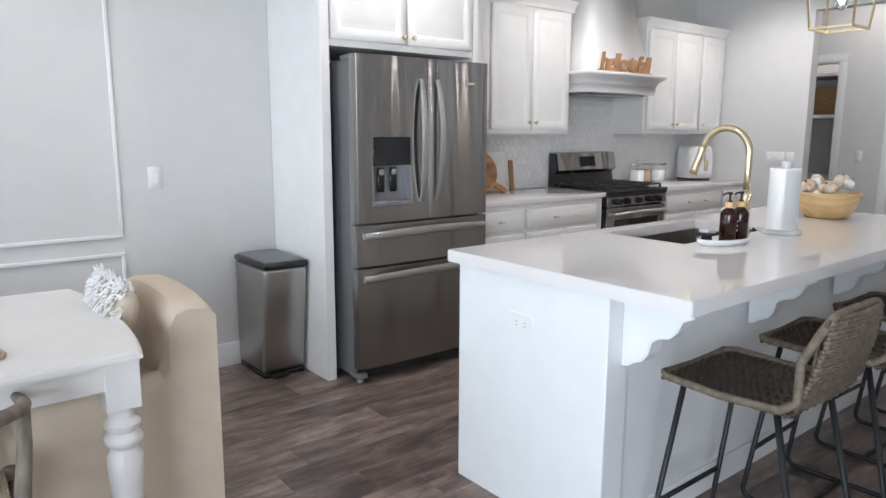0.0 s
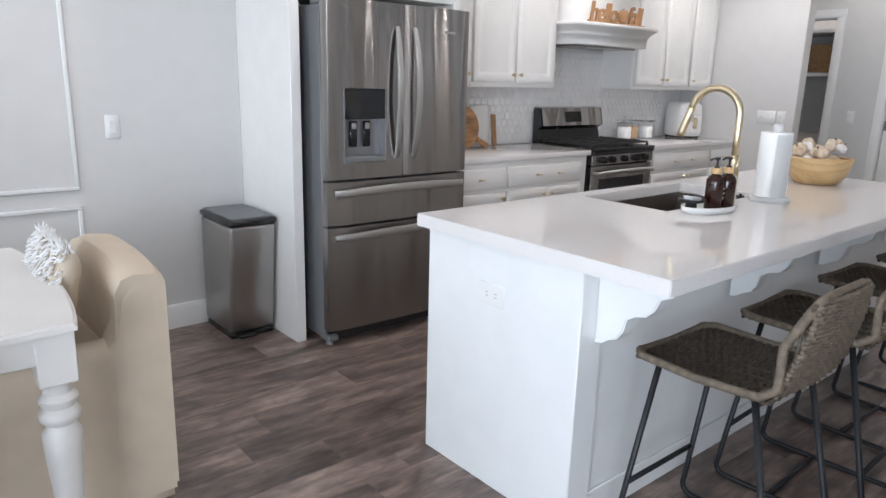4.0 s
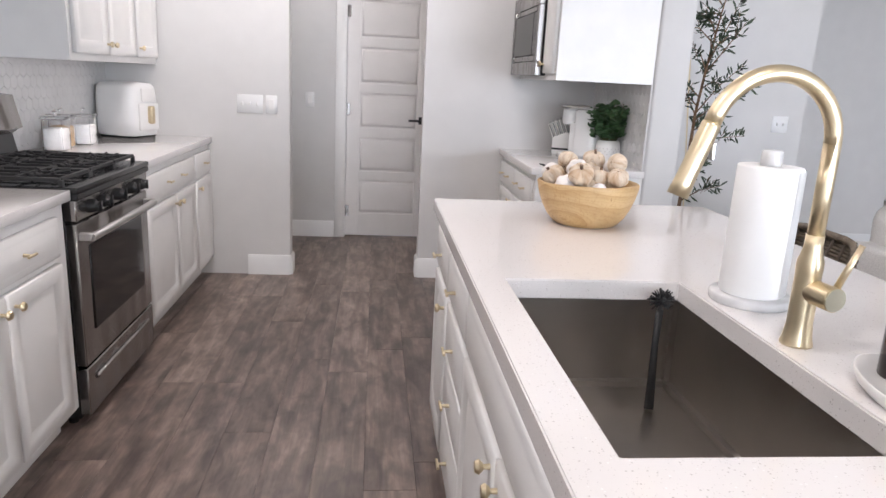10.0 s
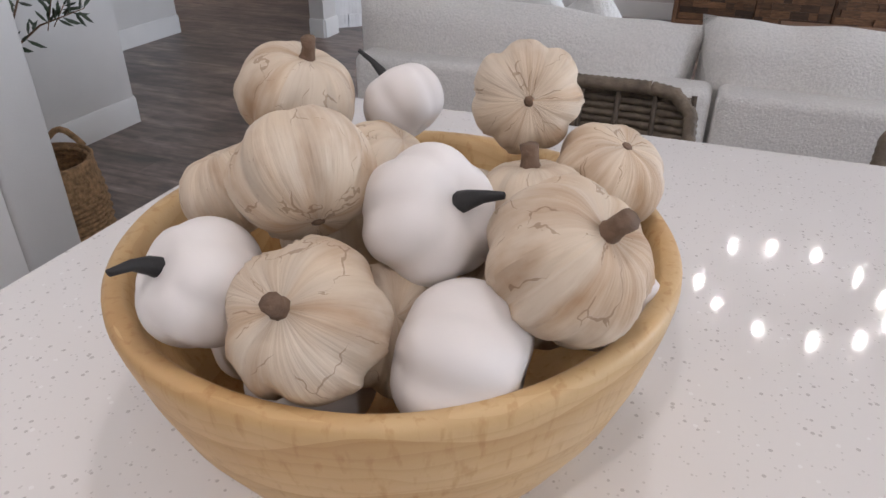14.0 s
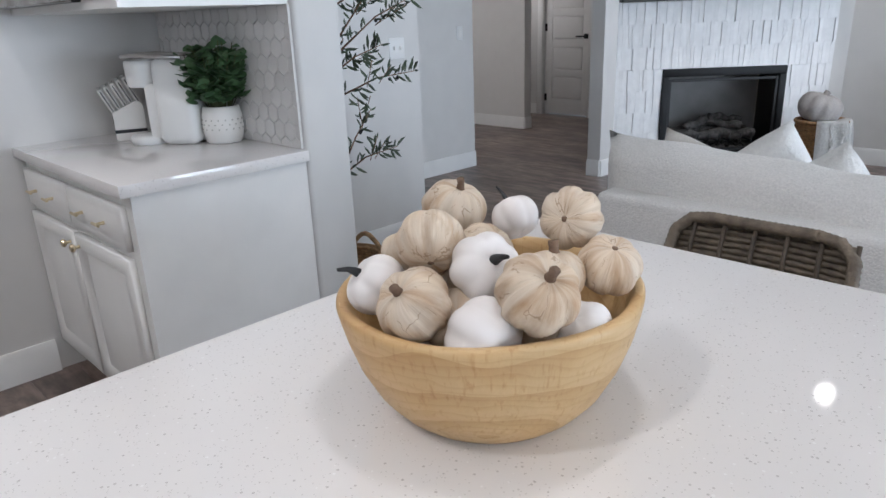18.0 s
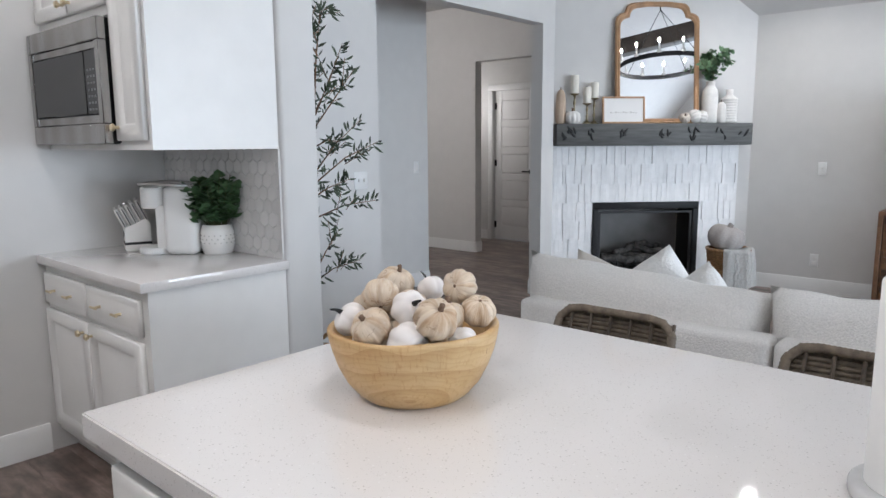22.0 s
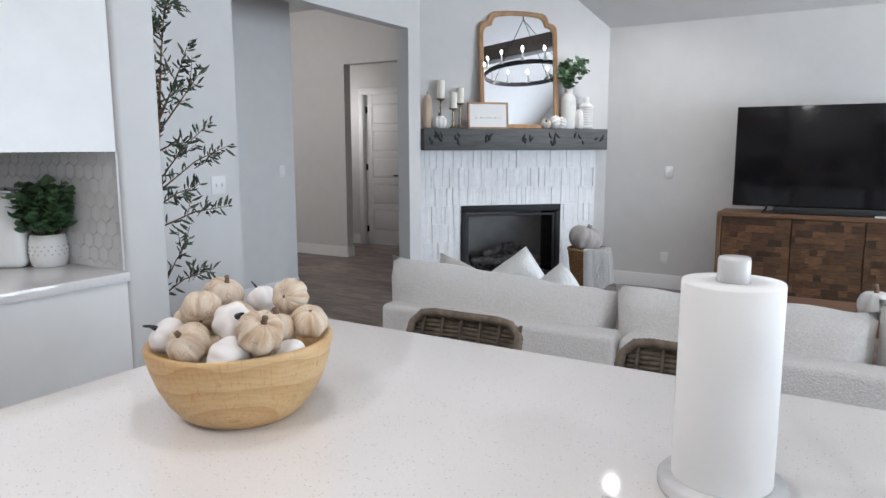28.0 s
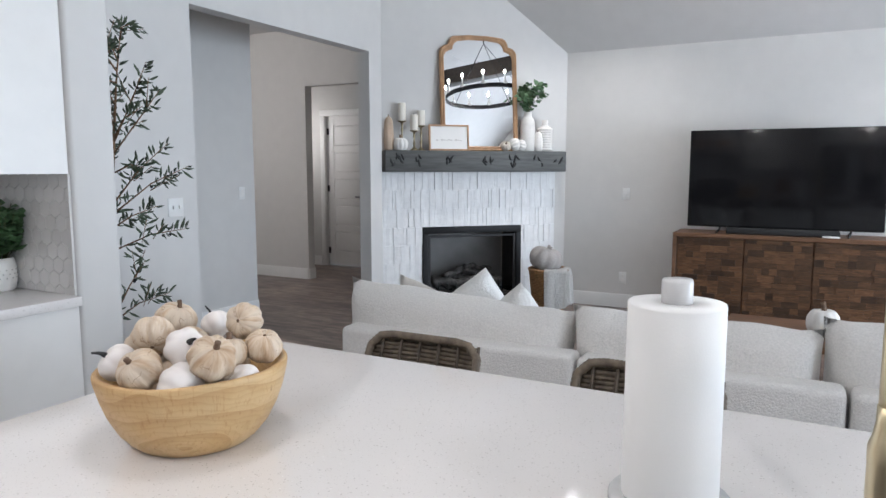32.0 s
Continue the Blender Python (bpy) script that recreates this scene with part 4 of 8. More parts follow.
def make_stool(at, turn):
    st = thing("bar_stool", "brown woven rattan counter stool with black metal legs", "stool", "stools at the island", at, turn)
    w, d, h = 0.205, 0.20, 0.635
    bx, by, bz = 0.172, -0.258, 0.905
    # rim of seat and back in one loop
    seat_loop = [(w - 0.03, d, h), (w, d - 0.03, h), (w + 0.005, 0, h - 0.006), (w, -d + 0.03, h + 0.002), (w - 0.002, -d - 0.012, h + 0.035)]
    back_side = [(bx + 0.008, by + 0.055, bz - 0.13), (bx, by + 0.012, bz - 0.035), (bx - 0.03, by + 0.002, bz - 0.006), (bx - 0.07, by, bz)]
    right = seat_loop + back_side
    path = [(-x, y, z) for x, y, z in reversed(right)]
    path += [(-w + 0.06, d + 0.004, h - 0.006), (0, d + 0.006, h - 0.012), (w - 0.06, d + 0.004, h - 0.006)] + right
    path.append(path[0])
    bm = B()
    wrapped_rim(bm, path, 0.0128)
    part("rim", bm, CANE, st, "tan cane-wrapped rim")
    rows = []
    nx = 19
    for i in range(32):
        y = d - 0.01 - (2 * d - 0.02) * i / 31
        ww = w - 0.006
        rows.append(([(-ww + 2 * ww * k / nx, y, h - 0.010 - 0.012 * math.cos(math.pi * (k / nx - 0.5)) * math.cos(math.pi * (i / 31 - 0.5))) for k in range(nx + 1)], Vector((0, 0, 1))))
    bm = B()
    strands(bm, rows, 0.0074, 0.0030)
    tagged(part("seat", bm, RATTAN, st), "dark woven seat", kind="stuff")
    rows = []
    for i in range(21):
        f = i / 20
        z = h + 0.015 + (bz - h - 0.02) * f
        y = -d - 0.004 + (by + d) * f + 0.02 * math.sin(math.pi * f) * -0.5
        ww = (w - 0.006) * (1 - f) + (bx - 0.008) * f - (0.02 if i == 20 else 0)
        rows.append(([(-ww + 2 * ww * k / nx, y - 0.018 * math.cos(math.pi * (k / nx - 0.5)), z) for k in range(nx + 1)], Vector((0, 1, 0.3)).normalized()))
    bm = B()
    strands(bm, rows, 0.0078, 0.0030)
    tagged(part("backrest", bm, CANE, st), "woven backrest", kind="stuff")
    bm = B()
    for k in range(1, nx, 3):
        x = -w + 2 * w * k / nx
        tube(bm, [(x, d, h - 0.012), (x, 0, h - 0.022), (x, -d, h - 0.004), (x * 0.97, -d - 0.03, h + 0.08), (x * 0.95, by + 0.02, bz - 0.06), (x * 0.94, by, bz - 0.006)], 0.005, 5)
    tagged(part("stake_weave", bm, RATTAN, st), kind="stuff")
    for s in (1, -1):
        x0, x1 = s * 0.165, s * 0.195
        yf, yb = 0.215, -0.275
        pts = [(x0, 0.135, h - 0.02), (x1, yf, 0.045)] + [(x1, yf - 0.035 + 0.035 * math.cos(a), 0.045 - 0.033 * math.sin(a)) for a in (0.5, 1.0, 1.57)]
        pts += [(x1, yb + 0.035 - 0.035 * math.sin(a), 0.045 - 0.033 * math.cos(a)) for a in (0.0, 0.6, 1.1, 1.57)] + [(x0, -0.145, h - 0.02)]
        bm = B()
        tube(bm, pts, 0.0095, 8)
        part("sled_leg", bm, BLKMETAL, st, "bent black metal leg")
    for y0, z0, x0 in ((0.196, 0.20, 0.187), (-0.235, 0.20, 0.187), (0.135, h - 0.022, 0.165), (-0.14, h - 0.022, 0.165), (0.02, 0.012, 0.195)):
        bm = B()
        tube(bm, [(-x0, y0, z0), (x0, y0, z0)], 0.0085, 8)
        part("crossbar", bm, BLKMETAL, st)
    return st


stool = make_stool((2.275, 1.345, 0), 0)
for x, y, a in ((2.885, 1.345, 2), (3.565, 1.36, -2), (4.18, 1.355, 1)):
    copy_thing(stool, pose(x, y, 0, 0, 0, a))

# ---- dining ----
TABLEW = mat("table_cream_paint", (0.74, 0.715, 0.68), 0.32, vary=0.04, scale=5)
GREYWOOD = mat("greywash_wood", (0.170, 0.140, 0.108), 0.6, scale=6, vary=0.3, stretch=(6, 6, 1.2), bump=0.1, bscale=40)
CORD = mat("paper_cord", (0.66, 0.56, 0.43), 0.85, scale=80, vary=0.15, bump=0.4, bscale=300)
LEATHER = mat("tan_slipcover", (0.58, 0.48, 0.37), 0.62, scale=7, vary=0.07, bump=0.06, bscale=25)
TZ = 0.765
tb = thing("dining_table", "cream painted farmhouse dining table with turned legs", "table", "", (-0.35, 2.82, 0))
tx0, tx1, ty, tw = -1.50, 0.785, 2.82, 0.485
outline = []
for k in range(17):
    u = -1 + 2 * k / 16
    outline.append((tx0 + (tx1 - tx0) * k / 16, ty - tw - 0.028 * (1 - u * u)))
for k in range(1, 14):
    outline.append((tx1 + 0.048 * math.sin(math.pi * k / 14) ** 0.8, ty - tw + 2 * tw * k / 14))
for k in range(17):
    u = 1 - 2 * k / 16
    outline.append((tx1 - (tx1 - tx0) * k / 16, ty + tw + 0.028 * (1 - u * u)))
bm = B()
prism(bm, outline, "z", TZ - 0.030, TZ)
bmesh.ops.bevel(bm, geom=[e for e in bm.edges if abs(e.verts[0].co.z - e.verts[1].co.z) < 1e-5], offset=0.009, segments=3, affect="EDGES")
wpart("tabletop", bm, TABLEW, tb)
bm = B()
box(bm, 0.079, 0.081, ty - 0.505, ty + 0.505, TZ - 0.0008, TZ + 0.0005)
wpart("leaf_joint", bm, mat("joint_shadow", (0.40, 0.38, 0.36), 0.7), tb)
for a, b in ((tx0 + 0.1, 0.072), (0.088, tx1 - 0.09)):
    for c, d in ((ty - 0.452, ty - 0.428), (ty + 0.428, ty + 0.452)):
        bm = B()
        box(bm, a, b, c, d, 0.655, TZ - 0.031, 0.003)
        wpart("apron", bm, TABLEW, tb)
for c, d in ((ty - 0.462, ty - 0.4525), (ty + 0.4525, ty + 0.462)):
    bm = B()
    box(bm, 0.066, 0.104, c, d, 0.650, TZ - 0.031, 0.003)
    wpart("apron_batten", bm, TABLEW, tb)
for a in (tx0 + 0.08, tx1 - 0.06):
    bm = B()
    box(bm, a - 0.012, a + 0.012, ty - 0.40, ty + 0.40, 0.655, TZ - 0.031, 0.003)
    wpart("apron", bm, TABLEW, tb)
LEGP = [(0.018, 0.0), (0.034, 0.012), (0.038, 0.035), (0.03, 0.058), (0.024, 0.066), (0.036, 0.08), (0.037, 0.092), (0.026, 0.105), (0.028, 0.14), (0.038, 0.25), (0.047, 0.36), (0.050, 0.42), (0.040, 0.435), (0.036, 0.445),
        (0.050, 0.458), (0.053, 0.472), (0.046, 0.485), (0.038, 0.492), (0.048, 0.505), (0.049, 0.515), (0.036, 0.53), (0.038, 0.555), (0.044, 0.565)]
for x in (tx0 + 0.09, tx1 - 0.050):
    for y in (ty - 0.412, ty + 0.412):
        bm = B()
        lathe(bm, [(r, z * 1.06) for r, z in LEGP], 20, (x, y, 0))
        box(bm, x - 0.047, x + 0.047, y - 0.047, y + 0.047, 0.594, TZ - 0.031, 0.003)
        wpart("leg", bm, TABLEW, tb, "turned cream leg")


def wishbone_chair(at, turn):
    c = thing("wishbone_chair", "grey-washed wishbone chair with woven cord seat", "chair", "chairs round the table", at, turn)
    # faces +y; seat 0.52 wide in front
    sz = 0.445
    for s in (1, -1):
        bm = B()
        tube(bm, [(s * 0.235, 0.20, 0), (s * 0.235, 0.20, 0.25), (s * 0.235, 0.198, sz + 0.015)], 0.016, 10, [0.012, 0.018, 0.017])
        part("leg", bm, GREYWOOD, c)
        bm = B()
        tube(bm, [(s * 0.19, -0.20, 0), (s * 0.185, -0.195, 0.2), (s * 0.185, -0.19, 0.42), (s * 0.20, -0.17, 0.55), (s * 0.222, -0.12, 0.64), (s * 0.236, -0.07, 0.712)], 0.016, 10, [0.013, 0.018, 0.02, 0.019, 0.017, 0.015])
        part("leg", bm, GREYWOOD, c)
    bm = B()
    pts = [(0.25 * math.sin(a), 0.02 - 0.27 * math.cos(a), 0.70 + 0.055 * max(0.0, math.cos(a))) for a in [radians(-101 + 202 * k / 28) for k in range(29)]]
    tube(bm, pts, 0.017, 12, [(0.015 + 0.003 * math.sin(math.pi * k / 28)) * (0.72 if k in (0, 28) else 1.0) for k in range(29)])
    part("top_rail", bm, GREYWOOD, c, "bent wooden top rail")
    bm = B()
    prism(bm, [(-0.034, 0.42), (0.034, 0.42), (0.037, 0.54), (0.074, 0.745), (0.043, 0.745), (0.010, 0.54), (0.0, 0.53), (-0.010, 0.54), (-0.043, 0.745), (-0.074, 0.745), (-0.037, 0.54)], "y", -0.212, -0.200)
    for v in bm.verts:
        v.co.y -= (v.co.z - 0.42) * 0.11
    part("splat", bm, GREYWOOD, c, "Y-shaped splat")
    for p0, p1, r in (((-0.235, 0.20, sz - 0.01), (0.235, 0.20, sz - 0.01), 0.015), ((-0.185, -0.19, sz - 0.01), (0.185, -0.19, sz - 0.01), 0.014), ((-0.235, 0.2, sz - 0.03), (-0.185, -0.19, sz - 0.03), 0.014),
                      ((0.235, 0.2, sz - 0.03), (0.185, -0.19, sz - 0.03), 0.014), ((-0.235, 0.2, 0.24), (-0.186, -0.19, 0.24), 0.011), ((0.235, 0.2, 0.24), (0.186, -0.19, 0.24), 0.011), ((-0.187, -0.195, 0.19), (0.187, -0.195, 0.19), 0.011)):
        bm = B()
        tube(bm, [p0, p1], r, 8)
        part("rail", bm, GREYWOOD, c)
    # four woven triangles of cord
    bm = B()
    F0, F1, R0, R1, M = Vector((-0.225, 0.205, sz)), Vector((0.225, 0.205, sz)), Vector((-0.18, -0.195, sz)), Vector((0.18, -0.195, sz)), Vector((0, 0.0, sz - 0.016))
    for a, b in ((F0, F1), (F1, R1), (R1, R0), (R0, F0)):
        for k in range(30):
            f = (k + 0.5) / 30
            tube(bm, [a.lerp(M, f) + Vector((0, 0, 0.008)), (a.lerp(M, f) + b.lerp(M, f)) / 2 + Vector((0, 0, 0.004)), b.lerp(M, f) + Vector((0, 0, 0.008))], 0.0046, 4)
    tagged(part("seat", bm, CORD, c), "woven paper-cord seat", kind="stuff")
    return c


ch = wishbone_chair((0.24, 2.275, 0), 4)
for x, y, a in ((-0.45, 2.13, 3), (0.27, 3.40, 180), (-0.45, 3.42, 176)):
    copy_thing(ch, pose(x, y, 0, 0, 0, a))

# slipcovered host chair at the end of the table, faces -x
hc = thing("host_chair", "tan slipcovered armchair with rolled arms at the table", "chair", "", (0.80, 2.92, 0))
bm = B()
x0, x1, y0, y1 = 0.46, 1.08, 2.62, 3.24
for z0, z1, g in ((0.0, 0.12, 0.018), (0.12, 0.45, 0.0)):
    prev = None
    for z, gg in ((z0, g), ((z0 + z1) / 2, g * 0.7), (z1, 0.0)):
        ring = []
        for k in range(40):
            a = 2 * math.pi * k / 40
            cx, cy = (x0 + x1) / 2, (y0 + y1) / 2
            q = max(abs(math.cos(a)), abs(math.sin(a)))
            sx, sy = ((x1 - x0) / 2 + gg) * math.cos(a) / q ** 0.85, ((y1 - y0) / 2 + gg) * math.sin(a) / q ** 0.85
            fl = 1 + (0.012 * math.sin(9 * a) if z < 0.05 else 0)
            ring.append(bm.verts.new((cx + sx * fl, cy + sy * fl, z)))
        if prev:
            for k in range(40):
                bm.faces.new((prev[k], prev[(k + 1) % 40], ring[(k + 1) % 40], ring[k]))
        prev = ring
bm.faces.new(prev)
wpart("skirt", bm, LEATHER, hc, "long tan skirt")
bm = B()
box(bm, 0.50, 0.95, 2.70, 3.16, 0.43, 0.53, 0.03, 4)
wpart("seat_cushion", bm, LEATHER, hc)
for s, y in ((1, 2.665), (-1, 3.195)):
    bm = B()
    prev = None
    for x, top, thick in ((0.50, 0.565, 0.045), (0.55, 0.58, 0.050), (0.78, 0.58, 0.052), (0.915, 0.585, 0.054), (0.945, 0.64, 0.056), (0.965, 0.75, 0.057), (0.99, 0.785, 0.057), (1.085, 0.79, 0.054)):
        ring = []
        for k in range(14):
            a = math.pi * k / 13
            ring.append(bm.verts.new((x, y + thick * math.cos(a), top - 0.05 + 0.05 * math.sin(a))))
        ring = [bm.verts.new((x, y + thick, 0.03))] + ring + [bm.verts.new((x, y - thick, 0.03))]
        n = len(ring)
        if prev:
            for k in range(n):
                bm.faces.new((prev[k], prev[(k + 1) % n], ring[(k + 1) % n], ring[k]))
        else:
            bm.faces.new(list(reversed(ring)))
        prev = ring
    bm.faces.new(prev)
    bmesh.ops.recalc_face_normals(bm, faces=bm.faces[:])
    wpart("arm", bm, LEATHER, hc, "rolled tan arm")
bm = B()
prev = None
for k in range(13):
    f = k / 12
    y = 2.61 + 0.64 * f
    bow = 0.02 * (1 - (2 * f - 1) ** 2)
    top = 0.79 + 0.03 * (1 - (2 * f - 1) ** 4)
    ring = [bm.verts.new(p) for p in ((0.90 + bow, y, 0.05), (0.945 + bow, y, top - 0.05), (0.965 + bow, y, top - 0.012), (1.0 + bow, y, top), (1.070 + bow * 0.4, y, top - 0.006), (1.095 + bow * 0.3, y, top - 0.035), (1.092 + bow * 0.2, y, 0.05))]
    if prev:
        for j in range(7):
            bm.faces.new((prev[j], prev[(j + 1) % 7], ring[(j + 1) % 7], ring[j]))
    else:
        bm.faces.new(list(reversed(ring)))
    prev = ring
bm.faces.new(prev)
bmesh.ops.recalc_face_normals(bm, faces=bm.faces[:])
wpart("backrest", bm, LEATHER, hc)


def pillow(name, label, at, w, h, t, rx, rz, material, seed=0, parts=None):
    p = thing(name, label, "pillow", "", at, rz)
    bm = B()
    n = 16
    rr = random.Random(seed)
    top, bot = {}, {}
    for i in range(n + 1):
        for j in range(n + 1):
            u, v = -1 + 2 * i / n, -1 + 2 * j / n
            puff = max(0.0, (1 - u ** 4) * (1 - v ** 4)) ** 0.55
            pinch = 1 - 0.06 * (1 - abs(u)) * abs(v) ** 3
            pin2 = 1 - 0.06 * (1 - abs(v)) * abs(u) ** 3
            ns = noise.noise(Vector((u * 2.2 + seed, v * 2.2, seed * 0.7))) * 0.10
            x, z = u * w / 2 * pin2, v * h / 2 * pinch
            top[i, j] = bm.verts.new((x, -t / 2 * puff * (1 + ns), z))
            bot[i, j] = top[i, j] if i in (0, n) or j in (0, n) else bm.verts.new((x, t / 2 * puff * (1 - ns), z))
    for i in range(n):
        for j in range(n):
            bm.faces.new((top[i, j], top[i + 1, j], top[i + 1, j + 1], top[i, j + 1]))
            f = [bot[i, j + 1], bot[i + 1, j + 1], bot[i + 1, j], bot[i, j]]
            bm.faces.new(f)
    bm.transform(Matrix.Rotation(radians(rx), 4, "X"))
    part("cushion", bm, material, p)
    return p


pl = pillow("throw_pillow", "tan and white throw pillow with tufted fringe", (0.83, 2.92, 0.685), 0.40, 0.34, 0.11, -14, -90, LEATHER, 3)
rr = random.Random(8)
bm = B()
for k in range(850):
    u, v = rr.uniform(-0.2, 0.2), rr.uniform(-0.17, 0.18)
    p = Vector((0.83 - 0.052 * (1 - (u / 0.22) ** 4) * (1 - (v / 0.2) ** 4) - 0.004 + 0.20 * v, 2.92 + u, 0.685 + v))
    d = Vector((-1, rr.uniform(-0.9, 0.9), rr.uniform(-1.1, 0.6))).normalized() * rr.uniform(0.014, 0.030)
    tube(bm, [p, p + d * 0.6 + Vector((0, 0, -0.002)), p + d + Vector((0, 0, -0.007))], 0.003, 4, [0.0030, 0.0036, 0.0020])
for k in range(150):
    p = Vector((0.83 + 0.03 + rr.uniform(-0.02, 0.01), 2.92 - 0.2 + 0.4 * k / 149, 0.852))
    d = Vector((rr.uniform(-0.7, 0.3), rr.uniform(-0.5, 0.5), 1)).normalized() * rr.uniform(0.012, 0.034)
    tube(bm, [p, p + d * 0.6, p + d], 0.003, 4, [0.0032, 0.0036, 0.0020])
tagged(wpart("tufted_face", bm, mat("white_yarn", (0.80, 0.79, 0.78), 0.95, bump=0.4), pl), "white tufted yarn face", kind="stuff")

JUTE = mat("braided_jute", (0.52, 0.395, 0.265), 0.9, scale=120, vary=0.35, bump=0.6, bscale=260)
for cx, cy, a in ((0.245, 2.595, 9), (0.28, 3.15, 2)):
    pm = thing("placemat", "rectangular braided jute placemat on the table", "placemat", "jute placemats", (cx, cy, TZ), a)
    for k in range(13):
        w, h = 0.22 - 0.0118 * k, 0.148 - 0.0118 * k
        if h < 0.01:
            break
        bm = B()
        rad = max(0.03 - 0.004 * k, 0.004)
        pts = []
        for sx, sy, a0 in ((1, 1, 0), (-1, 1, 90), (-1, -1, 180), (1, -1, 270)):
            pts += [Vector((sx * (w - rad), sy * (h - rad), 0.006)) + Vector((rad * math.cos(radians(a0 + t)), rad * math.sin(radians(a0 + t)), 0)) for t in (0, 45, 90)]
        pts.append(pts[0])
        wrapped_rim(bm, pts, 0.0068, 0.013, 6)
        part("braid", bm, JUTE, pm)


def leaf_spray(bm, base, tip, rr, n, size, droop=0.0, wide=0.5):
    """Leaves set along a twig from base to tip."""
    base, tip = Vector(base), Vector(tip)
    d = (tip - base)
    ax = d.normalized()
    for k in range(n):
        f = 0.18 + 0.82 * (k + rr.random() * 0.6) / n
        p = base.lerp(tip, min(f, 1.0)) - Vector((0, 0, droop * f * f))
        side = ax.orthogonal().normalized()
        side.rotate(Matrix.Rotation(rr.uniform(0, 6.28), 3, ax))
        g = (side * rr.uniform(0.6, 1.0) + ax * rr.uniform(0.2, 0.8)).normalized()
        s = size * rr.uniform(0.65, 1.15)
        up = g.cross(ax).normalized()
        wv = up * s * wide * 0.5
        nn = g.cross(up) * s * 0.10
        v = [bm.verts.new(q) for q in (p, p + g * s * 0.35 + wv + nn, p + g * s * 0.75 + wv * 0.8 + nn, p + g * s, p + g * s * 0.75 - wv * 0.8 + nn, p + g * s * 0.35 - wv + nn, p + g * s * 0.5 - nn * 0.6)]
        for a, b in ((1, 2), (2, 3), (3, 4), (4, 5)):
            bm.faces.new((v[6], v[a], v[b]))
        bm.faces.new((v[0], v[1], v[6]))
        bm.faces.new((v[0], v[6], v[5]))


EUC = mat("eucalyptus_leaf", (0.11, 0.20, 0.10), 0.55, scale=30, vary=0.35)
TWIG = mat("green_twig", (0.12, 0.13, 0.06), 0.7, vary=0.2)


def vase_with_stems(name, label, at, prof, height, stems, spread, leaf, material, seed, up):
    v = thing(name, label, "vase", "", at)
    bm = B()
    lathe(bm, prof, 28)
    part("vessel", bm, material, v)
    rr = random.Random(seed)
    twigs, leaves = B(), B()
    for k in range(stems):
        a = rr.uniform(0, 6.28)
        r = spread * math.sqrt(rr.random())
        tip = Vector((r * math.cos(a), r * math.sin(a), height + up * rr.uniform(0.45, 1.0)))
        mid = Vector((tip.x * 0.3, tip.y * 0.3, height + (tip.z - height) * 0.5))
        tube(twigs, [(0, 0, height - 0.05), mid, tip], 0.0022, 4)
        leaf_spray(leaves, mid, tip, rr, 12, leaf, 0.0, 0.85)
        leaf_spray(leaves, (0, 0, height), mid, rr, 4, leaf, 0.0, 0.85)
    tagged(part("stems", twigs, TWIG, v), kind="stuff")
    tagged(part("leaves", leaves, EUC, v), "grey-green eucalyptus leaves", kind="stuff")
    return v


vase_with_stems("table_vase", "tall white ceramic vase with eucalyptus stems", (-0.17, 2.645, TZ), [(0.075, 0), (0.083, 0.01), (0.080, 0.12), (0.068, 0.22), (0.050, 0.275), (0.034, 0.30), (0.033, 0.335), (0.030, 0.335), (0.028, 0.30), (0.03, 0.28)], 0.33, 18, 0.30, 0.05, CERAMIC, 5, 0.46)

# ---- wainscot mouldings and switches on the dining wall ----
for x0, x1 in ((-2.45, -1.72), (-1.63, -0.98), (-0.89, -0.45), (-0.36, 0.281), (0.577, 1.209)):
    for z0, z1 in ((0.812, 2.45), (0.20, 0.734)):
        mo = tagged(new("wall_moulding"), "white picture-frame wall moulding", "moulding", "picture-frame mouldings", "structure")
        mo.location = (x0, DN, z0)
        t = 0.02
        for a0, a1, b0, b1 in ((x0, x1, z0, z0 + t), (x0, x1, z1 - t, z1), (x0, x0 + t, z0 + t, z1 - t), (x1 - t, x1, z0 + t, z1 - t)):
            bm = B()
            box(bm, a0, a1, DN - 0.014, DN - 0.0005, b0, b1, 0.004)
            wpart("strip", bm, TRIM, mo)


def switch_plate(at, turn, gang=1, kind="rocker", label="white double light switch plate"):
    s = thing("light_switch" if kind != "outlet" else "wall_outlet", label, "switch" if kind != "outlet" else "outlet", "", at, turn)
    w = 0.07 + 0.046 * (gang - 1)
    bm = B()
    relief(bm, Matrix.Translation((-w / 2, 0, -0.058)), w, 0.116, [(0, 0.003), (0.003, 0.006)])
    part("cover_plate", bm, PLASTIC, s)
    for g in range(gang):
        cx = (g - (gang - 1) / 2) * 0.046
        if kind == "rocker":
            bm = B()
            box(bm, cx - 0.0165, cx + 0.0165, -0.010, -0.004, -0.033, 0.033, 0.002)
            part("rocker", bm, CERAMIC, s)
        elif kind == "toggle":
            bm = B()
            box(bm, cx - 0.005, cx + 0.005, -0.018, -0.004, -0.010, 0.012, 0.002)
            part("toggle", bm, CERAMIC, s)
        else:
            for z in (-0.02, 0.02):
                bm = B()
                box(bm, cx - 0.016, cx + 0.016, -0.008, -0.004, z - 0.014, z + 0.014, 0.003)
                part("socket", bm, CERAMIC, s)
                for dx in (-0.006, 0.006):
                    bm = B()
                    box(bm, cx + dx - 0.001, cx + dx + 0.001, -0.0085, -0.0075, z - 0.005, z + 0.005)
                    part("slot", bm, PLASTIC, s)
    return s


